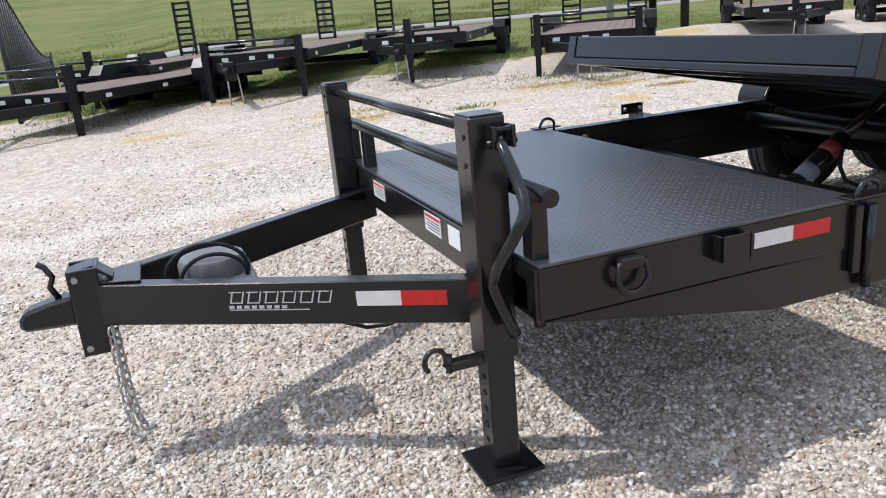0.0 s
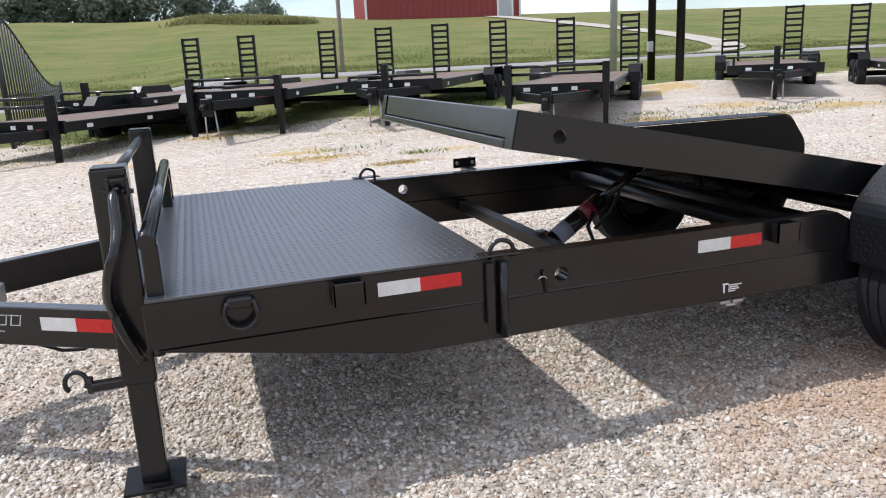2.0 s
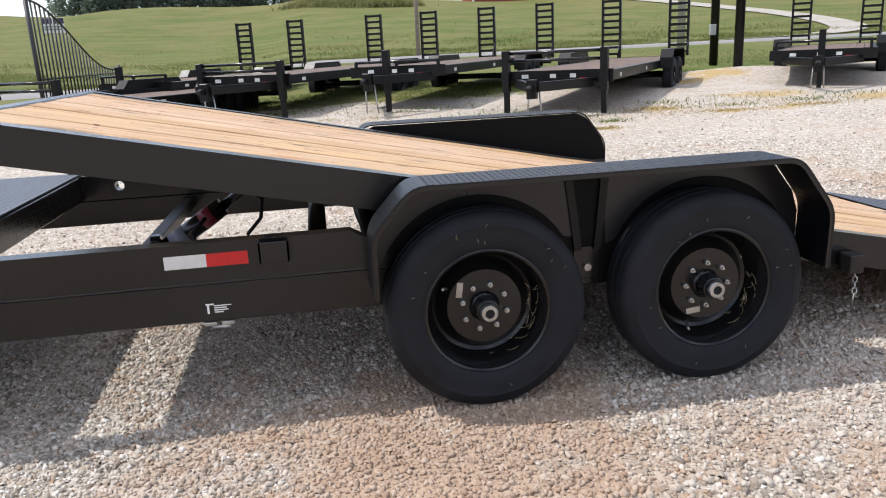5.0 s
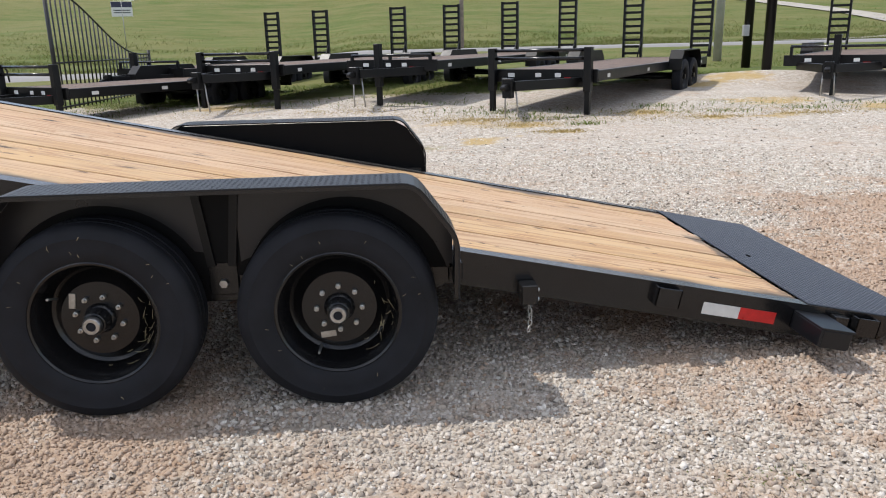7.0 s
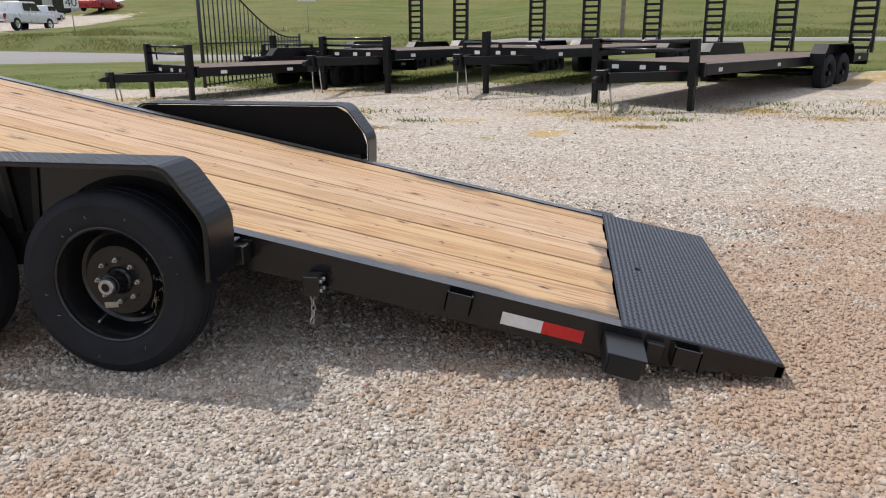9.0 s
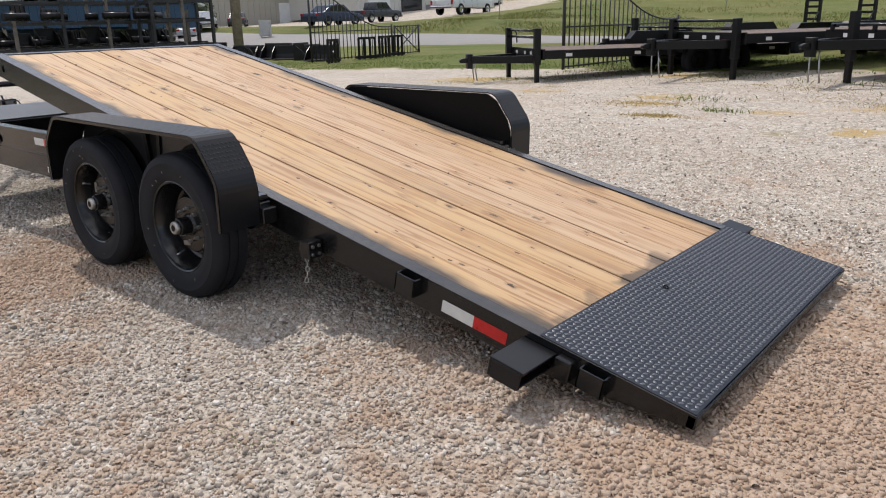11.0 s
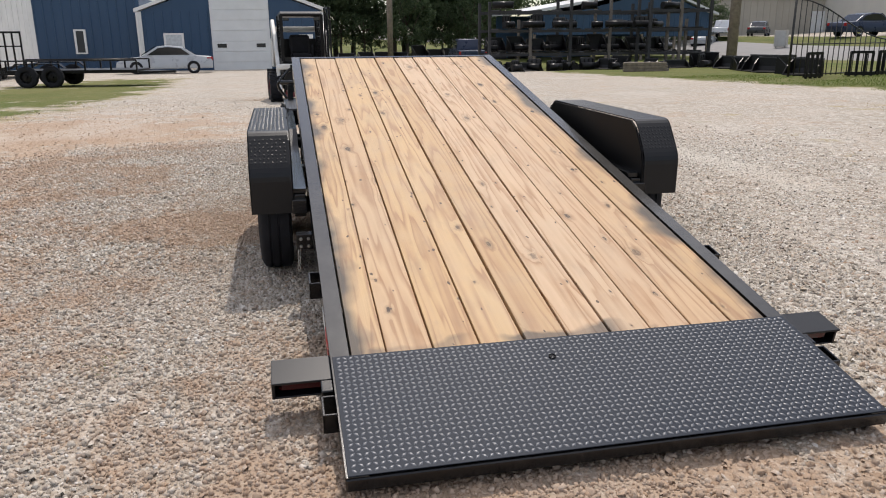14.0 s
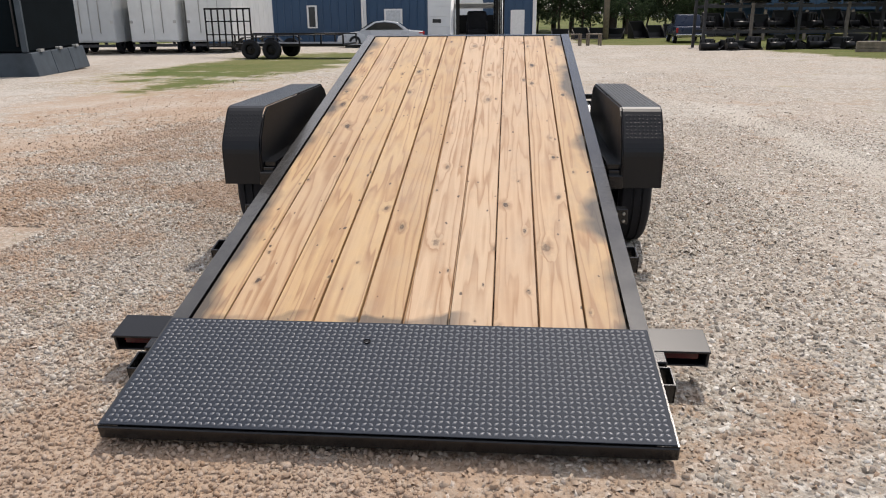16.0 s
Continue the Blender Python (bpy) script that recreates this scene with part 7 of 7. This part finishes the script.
# low dark stock beyond the workshop
for k in range(12):
    stored_bucket(-66 - 0.4 * k, 5 + 1.7 * k, 1.5, rb.uniform(0.8, 1.5), 1.0, rb.uniform(-30, 30), "black attachment in the far stock row")

# ---- box trailers and the rest of the west side ----
BOXW = plain("white_van_panel", (0.66, 0.67, 0.66), 0.4, vary=0.08, scale=1.2)
BOXG = plain("grey_van_panel", (0.46, 0.48, 0.49), 0.4, vary=0.08, scale=1.2)


def box_trailer(x, y, turn, L, W, H, mat, label):
    t = thing("box_trailer", label, "trailer", pose(x, y, gz(x, y), 0, 0, turn), "parked box trailers")
    part("box", box(bm_new(), -L, 0, -W / 2, W / 2, 0.62, 1.0 + H, bevel=0.03), mat, t)
    n = int(L / 1.2)
    for k in range(n):
        for s in (-1, 1):
            part("side_rib", box(bm_new(), -L + 0.1 + k * L / n, -L + 0.16 + k * L / n, s * W / 2 - 0.015, s * W / 2 + 0.015, 0.68, 0.95 + H), mat, t)
    for s in (-1, 1):
        d = part("rear_door", box(bm_new(), 0.005, 0.05, min(0, s * W / 2) + 0.03, max(0, s * W / 2) - 0.03, 0.70, 0.94 + H, bevel=0.01), mat, t)
        part("lock_rod", rod(bm_new(), [(0.075, s * W * 0.2, 1.1), (0.075, s * W * 0.2, 0.9 + H)], 0.02, 6), GALV, d)
        part("door_hinge", box(bm_new(), 0.05, 0.08, s * (W / 2 - 0.12) - 0.08, s * (W / 2 - 0.12) + 0.08, 1.6, 1.75), GALV, d)
        part("landing_leg", box(bm_new(), -L + 1.2, -L + 1.36, s * 0.7 - 0.08, s * 0.7 + 0.08, 0, 0.62), RACKM, t)
        for xx in (-1.0, -2.2):
            w = part("wheel", BG_RIM, None, t, m=pose(xx, s * (W / 2 - 0.25), 0.45, 0, 0, 0 if s < 0 else 180))
            part("tyre", BG_TYRE, None, w)
    part("bumper", box(bm_new(), -0.05, 0.10, -W / 2 + 0.1, W / 2 - 0.1, 0.38, 0.52), RACKM, t)
    part("chassis", box(bm_new(), -L + 0.2, -0.1, -0.5, 0.5, 0.80, 0.62), RACKM, t)


box_trailer(-36.8, -15.9, 5, 10.5, 2.5, 3.4, BOXW, "white box trailer with streaked rear doors")
box_trailer(-36.2, -18.8, 4, 10.5, 2.6, 3.4, BOXW, "white box trailer with closed rear doors")
box_trailer(-35.2, -21.8, 3, 11.0, 2.6, 3.5, BOXG, "grey box trailer with closed rear doors")
box_trailer(-34.6, -24.9, 2, 11.0, 2.6, 3.5, BOXW, "white box trailer at the yard's edge")

util = thing("utility_trailer", "black tandem utility trailer with a tall mesh ramp gate", "trailer", pose(-29.5, -9.2, gz(-29.5, -9.2), 0, 0, 84))
part("frame", box(bm_new(), -2.4, 2.6, -0.95, 0.95, 0.55, 0.68, bevel=0.01), FARBLACK, util)
for s in (-1, 1):
    part("side_rail", rod(bm_new(), [(-2.4, s * 0.95, 1.05), (2.6, s * 0.95, 1.05)], 0.03, 6), FARBLACK, util)
    for k in range(6):
        part("rail_post", box(bm_new(), -2.4 + k - 0.03, -2.4 + k + 0.03, s * 0.95 - 0.03, s * 0.95 + 0.03, 0.65, 1.05), FARBLACK, util)
    for wx in (-1.6, -0.62):
        w = part("wheel", BG_RIM, None, util, m=pose(wx, s * 1.12, 0.425, 0, 0, 0 if s < 0 else 180))
        part("tyre", BG_TYRE, None, w)
    part("fender", prism(bm_new(), [(-2.15, 0.78), (-1.95, 0.95), (-0.3, 0.95), (-0.1, 0.78), (-0.12, 0.76), (-0.32, 0.92), (-1.93, 0.92), (-2.13, 0.76)], min(s * 0.98, s * 1.26), max(s * 0.98, s * 1.26), "y"), FARBLACK, util)
# the ramp gate is swung out and stands along the trailer's side
gate = part("ramp_gate", box(bm_new(), -4.75, -2.45, 0.92, 0.98, 0.42, 0.49), FARBLACK, util)
part("gate_top", box(bm_new(), -4.75, -2.45, 0.92, 0.98, 2.12, 2.20), FARBLACK, gate)
for k in range(8):
    part("gate_bar", box(bm_new(), -4.75 + k * 0.32, -4.69 + k * 0.32, 0.925, 0.975, 0.45, 2.18), FARBLACK, gate)
for z in (1.0, 1.6):
    part("gate_bar", box(bm_new(), -4.75, -2.45, 0.93, 0.97, z - 0.025, z + 0.025), FARBLACK, gate)
part("tongue_beam", prism(bm_new(), [(2.6, -0.7), (2.6, 0.7), (3.9, 0.06), (3.9, -0.06)], 0.50, 0.60, "z"), FARBLACK, util)

# dark-sided dump bodies with grey skirts at the yard's edge
SKIRT = plain("blue_grey_skirt", (0.065, 0.080, 0.095), 0.7, vary=0.2, scale=2, spec=0.2)
DARKSIDE = plain("dark_body_side", (0.006, 0.009, 0.011), 0.9, vary=0.2, scale=1.5, spec=0.03)
dump = thing("container_body", "dark container body on a grey skirt with lifting hooks", "container", pose(-19.0, -14.1, gz(-19, -14.1), 0, 0, 14))
part("side", box(bm_new(), -2.6, 2.6, -2.4, 0.0, 0.75, 3.6, bevel=0.03), DARKSIDE, dump)
for k in range(3):
    sk = part("skirt", prism(bm_new(), [(-2.5, 0.0), (0.25, 0.0), (0.10, 0.72), (-2.5, 0.72)], -2.6 + k * 1.74, -0.90 + k * 1.74, "x", bevel=0.02), SKIRT, dump)
    part("lifting_hook", box(bm_new(), -1.9 + k * 1.74, -1.6 + k * 1.74, 0.02, 0.16, 0.72, 0.80, bevel=0.01), GALV, sk)
part("door_bar", rod(bm_new(), [(2.64, -0.2, 0.9), (2.64, -0.2, 3.4)], 0.03, 6), RACKM, dump)
part("corner_post", box(bm_new(), 2.55, 2.68, -0.1, 0.05, 0.75, 3.6), SKIRT, dump)

# small stock in the yard
OLDTIMBER = plain("grey_old_timber", (0.20, 0.165, 0.125), 0.85, vary=0.3, scale=5, bump=0.003)
stand = thing("wooden_stand", "small weathered timber stand at the edge of the grass", "stand", pose(-49.0, 5.5, gz(-49, 5.5), 0, 0, 10))
for y in (-0.7, 0.7):
    bench = part("stand_top", box(bm_new(), -0.3, 0.3, y - 0.5, y + 0.5, 0.72, 0.80, bevel=0.01), OLDTIMBER, stand)
    for x in (-0.24, 0.24):
        for yy in (-0.42, 0.42):
            part("stand_leg", box(bm_new(), x - 0.05, x + 0.05, y + yy - 0.05, y + yy + 0.05, 0, 0.72), OLDTIMBER, bench)
stack = thing("timber_stack", "low stack of weathered timbers before the racks", "timber stack", pose(-33.0, 17.8, gz(-33, 17.8), 0, 0, 80))
for k in range(3):
    for q in range(3 - k // 2):
        part("timber", box(bm_new(), -1.2 + 0.1 * q, 1.2 - 0.07 * k, -0.36 + 0.24 * q, -0.14 + 0.24 * q, 0.16 * k, 0.16 * k + 0.15, bevel=0.01), OLDTIMBER, stack)
cabinet = thing("utility_cabinet", "pale grey utility cabinet on two posts by the road", "utility box", pose(-60.5, 45.3, gz(-60.5, 45.3), 0, 0, 40))
part("cabinet_body", box(bm_new(), -0.55, 0.55, -0.35, 0.35, 0.6, 2.1, bevel=0.03), CONCRETE, cabinet)
part("cabinet_door", box(bm_new(), -0.48, 0.48, -0.375, -0.352, 0.68, 2.0, bevel=0.01), GALV, cabinet)
for x in (-0.4, 0.4):
    part("cabinet_post", box(bm_new(), x - 0.06, x + 0.06, -0.06, 0.06, -0.1, 0.62), GALV, cabinet)

# ---- grass and weeds ----
def blades(name, n, place, h0, h1, material, seed, label, width=0.012):
    """Single bent grass blades, scattered by a placing function."""
    rng = np.random.default_rng(seed)
    x, y = place(rng, n)
    z = ground_z(x, y)
    N = len(x)
    a, lean = rng.uniform(0, 6.28, N), rng.uniform(0.3, 1.6, N)
    h = rng.uniform(h0, h1, N)
    b = rng.uniform(0, 6.28, N)
    w = width * rng.uniform(0.6, 1.4, N)
    P0 = np.stack([x, y, z - 0.01], 1)
    side = np.stack([np.cos(b), np.sin(b), 0 * b], 1) * w[:, None]
    mid = P0 + np.stack([np.cos(a) * lean * h * 0.25, np.sin(a) * lean * h * 0.25, h * 0.55], 1)
    tip = P0 + np.stack([np.cos(a) * lean * h, np.sin(a) * lean * h, h], 1)
    V = np.stack([P0 - side, P0 + side, mid + side * 0.7, mid - side * 0.7, tip], 1).reshape(-1, 3)
    k = np.arange(N) * 5
    F = [(int(i), int(i + 1), int(i + 2), int(i + 3)) for i in k] + [(int(i + 3), int(i + 2), int(i + 4)) for i in k]
    me = pydata(name, V, F, material)
    return tagged(new(name, me), label, "grass", kind="stuff")


GRASSY = leaf_material("green_grass_blades", (0.100, 0.150, 0.028), (0.19, 0.235, 0.060))
DRYGRASS = leaf_material("dry_grass_blades", (0.26, 0.19, 0.06), (0.48, 0.38, 0.16))


def clumps(rng, x, y, size, share):
    """Keeps the points that fall into uneven clumps."""
    f = np.sin(x / size + 1.7 * np.sin(y / size * 0.7)) + np.sin(y / size * 1.3 + 1.1 * np.sin(x / size * 1.9)) + rng.normal(0, 0.5, len(x))
    keep = f > np.quantile(f, 1 - share)
    return x[keep], y[keep]


def verge(rng, n):
    x = rng.uniform(-26, 34, n)
    y = 16.8 + 0.10 * np.clip(x, -40, 30) - 2.6 * np.exp(-((x - 0.5) / 7.5) ** 4) + np.abs(rng.normal(0, 1, n)) * 5.5
    return clumps(rng, x, y, 1.1, 0.6)


def tufts(spots, r):
    def place(rng, n):
        k = rng.integers(0, len(spots), n)
        s = np.array(spots)[k]
        d = rng.normal(0, 1, (n, 2)) * s[:, 2:3] * np.array([1.0, 0.5]) * r
        return s[:, 0] + d[:, 0], s[:, 1] + d[:, 1]
    return place


def meadow(rng, n):
    x, y = rng.uniform(-45, 70, n), 44.6 + np.abs(rng.normal(0, 1, n)) * 16
    y = y + 0.05 * np.maximum(-x, 0)
    return clumps(rng, x, y, 2.3, 0.5)


MEADOW = leaf_material("tall_meadow_blades", (0.105, 0.140, 0.030), (0.205, 0.200, 0.070))
blades("meadow_grass", 110000, meadow, 0.06, 0.30, MEADOW, 37, "uneven meadow grass across the road", 0.02)
blades("verge_grass", 60000, verge, 0.02, 0.08, GRASSY, 31, "green verge grass under the parked trailers", 0.011)
CREST = [(0.5, 129, 2.6), (3.5, 127, 3.0), (6.5, 126, 2.6), (9.5, 124, 3.0), (12, 123, 2.2)]
BROW = leaf_material("brow_weeds", (0.150, 0.170, 0.055), (0.260, 0.245, 0.105))
blades("crest_weeds", 9000, tufts(CREST, 0.9), 0.3, 1.3, BROW, 39, "tall rank weeds along the brow of the hill", 0.09)
SPOTS = [(1.8, 9.7, 0.5), (2.5, 8.7, 0.6), (2.9, 7.6, 0.3), (5.1, 10.2, 0.5), (6.0, 9.1, 0.5), (7.8, 9.3, 0.5), (-2.1, 8.5, 0.6), (-1.2, 7.0, 0.3), (1.3, 10.2, 1.0), (2.6, 9.6, 0.9), (4.8, 9.4, 1.1), (-6.8, 11.9, 1.1), (-8.4, 11.6, 0.7), (-2.6, 12.6, 1.0), (7.0, 10.2, 1.2), (9.3, 9.6, 1.1), (-0.4, 11.6, 0.8), (11.2, 8.6, 1.0)]
blades("dry_weeds", 16000, tufts(SPOTS, 0.8), 0.010, 0.040, DRYGRASS, 33, "straw-yellow weeds growing through the gravel", 0.007)
blades("green_weeds", 2600, tufts([(a + 0.6, b + 0.9, c) for a, b, c in SPOTS] + [(-3.0, 13.6, 1.4), (-6.0, 13.5, 1.6), (1.2, 12.6, 1.0), (-7.2, 14.8, 1.2), (-5.6, 14.6, 1.2)], 0.6), 0.02, 0.10, GRASSY, 34, "green weeds at the edge of the gravel", 0.008)
blades("yard_weeds", 1500, tufts([(1.40, -1.96, 0.10), (2.0, 4.6, 0.22), (-2.3, 5.4, 0.5), (0.3, 6.6, 0.4), (3.0, 7.4, 0.5), (0.4, -2.9, 0.30)], 1.0), 0.006, 0.022, GRASSY, 35, "small green weeds in the gravel", 0.003)
blades("foot_straw", 420, tufts([(-4.20, -0.88, 0.16)], 1.0), 0.008, 0.030, DRYGRASS, 38, "dry grass and dirt round the jack foot", 0.003)


# ---- loose stones round the trailer ----
def gravel(name, x0, x1, y0, y1, spacing, size, seed, facets=5, lift=0.6):
    """Crushed stone as real, randomly turned blocks half sunk in the ground."""
    rng = np.random.default_rng(seed)
    nx, ny = int((x1 - x0) / spacing), int((y1 - y0) / spacing)
    gx, gy = np.meshgrid(np.arange(nx), np.arange(ny), indexing="ij")
    px = x0 + (gx.ravel() + rng.uniform(-0.15, 1.15, nx * ny)) * spacing
    py = y0 + (gy.ravel() + rng.uniform(-0.15, 1.15, nx * ny)) * spacing
    keep = inside(px, py)
    px, py = px[keep], py[keep]
    n = len(px)
    base = np.array([(-1, -1, -1), (1, -1, -1), (1, 1, -1), (-1, 1, -1), (-1, -1, 1), (1, -1, 1), (1, 1, 1), (-1, 1, 1)], float)
    v = np.repeat(base[None], n, 0) * rng.uniform(0.45, 1.0, (n, 8, 3))
    s = size * rng.lognormal(-0.05, 0.42, n)
    s = np.clip(s, size * 0.5, size * 1.9)
    v *= (s[:, None] * np.stack([rng.uniform(0.85, 1.55, n), rng.uniform(0.6, 1.0, n), rng.uniform(0.45, 0.9, n)], 1))[:, None, :]
    a, b, c = rng.uniform(0, 6.28, n), rng.normal(0, 0.5, n), rng.normal(0, 0.5, n)
    ca, sa, cb, sb, cc, sc = np.cos(a), np.sin(a), np.cos(b), np.sin(b), np.cos(c), np.sin(c)
    y = v[:, :, 1] * cb[:, None] - v[:, :, 2] * sb[:, None]
    z = v[:, :, 1] * sb[:, None] + v[:, :, 2] * cb[:, None]
    x = v[:, :, 0] * cc[:, None] + z * sc[:, None]
    z = -v[:, :, 0] * sc[:, None] + z * cc[:, None]
    X = x * ca[:, None] - y * sa[:, None] + px[:, None]
    Y = x * sa[:, None] + y * ca[:, None] + py[:, None]
    Z = z + (ground_z(px, py) + s * rng.uniform(0.0, 1.0, n) * lift)[:, None]
    verts = np.stack([X, Y, Z], -1).reshape(-1, 3)
    q = np.array([(4, 5, 6, 7), (0, 1, 5, 4), (1, 2, 6, 5), (2, 3, 7, 6), (3, 0, 4, 7)])
    if facets == 4:
        verts = verts.reshape(n, 8, 3)
        top = (verts[:, 4:6] + verts[:, [7, 6]]) / 2
        verts = np.concatenate([verts[:, :4], top], 1).reshape(-1, 3)
        return stones(name, verts, np.array([(0, 1, 5, 4), (1, 2, 5, 5), (2, 3, 4, 5), (3, 0, 4, 4)]), n, 6)
    return stones(name, verts, q, n, 8)


def stones(name, verts, q, n, per):
    faces = (q[None] + (np.arange(n) * per)[:, None, None]).reshape(-1, 4)
    if per == 6:
        # ridged stones: two four-sided and two three-sided faces each
        tri = faces.reshape(n, 4, 4)
        quad = tri[:, [0, 2]].reshape(-1)
        three = tri[:, [1, 3], :3].reshape(-1)
        loops = np.concatenate([quad, three])
        starts = np.concatenate([np.arange(0, len(quad), 4), len(quad) + np.arange(0, len(three), 3)])
    else:
        loops, starts = faces.ravel(), np.arange(0, faces.size, 4)
    me = bpy.data.meshes.new(name)
    me.vertices.add(len(verts))
    me.vertices.foreach_set("co", verts.ravel())
    me.loops.add(len(loops))
    me.loops.foreach_set("vertex_index", loops.astype(np.int32))
    me.polygons.add(len(starts))
    me.polygons.foreach_set("loop_start", starts.astype(np.int32))
    me.materials.append(STONE)
    me.update(calc_edges=True)
    me.validate()
    return tagged(new(name, me), "loose crushed limestone in grey, cream and tan", "gravel", kind="stuff")


def inside(px, py):
    """Full cover by the trailer, thinning out towards the rim of the strewn patch."""
    d = np.hypot(np.maximum(np.abs(px + 0.5) - 4.6, 0) / 2.4, np.maximum(np.abs(py - 0.6) - 2.8, 0) / 3.2)
    return np.random.default_rng(len(px)).uniform(0, 1, len(px)) > smooth01(d) * 0.985


gravel("gravel", -7.5, 3.6, -1.9, 0.2, 0.0158, 0.0067, 3)
gravel("gravel", 0.0, 3.5, -2.8, -1.9, 0.0158, 0.0067, 4)
gravel("gravel", -7.5, 0.0, -5.4, -1.9, 0.0200, 0.0086, 5)
gravel("gravel", -7.5, 6.4, 0.2, 2.4, 0.0195, 0.0080, 6, 4)
gravel("gravel", 3.6, 6.4, -1.2, 0.2, 0.0185, 0.0078, 7, 4)
gravel("gravel", -7.4, 6.4, 2.4, 6.4, 0.028, 0.0090, 8, 4, 0.1)
# sparse larger stones further out
def everywhere(px, py):
    return np.ones(len(px), bool)


inside = everywhere
gravel("scattered_stones", -18.0, -6.0, -7.0, 6.0, 0.115, 0.013, 11, 4, 0.0)
gravel("scattered_stones", -6.0, 9.0, 5.0, 12.0, 0.105, 0.013, 12, 4, 0.0)
gravel("scattered_stones", -6.0, 1.0, -7.0, -3.6, 0.09, 0.012, 13, 4, 0.1)
gravel("scattered_stones", 4.5, 10.0, 0.0, 5.0, 0.08, 0.011, 14, 4, 0.0)
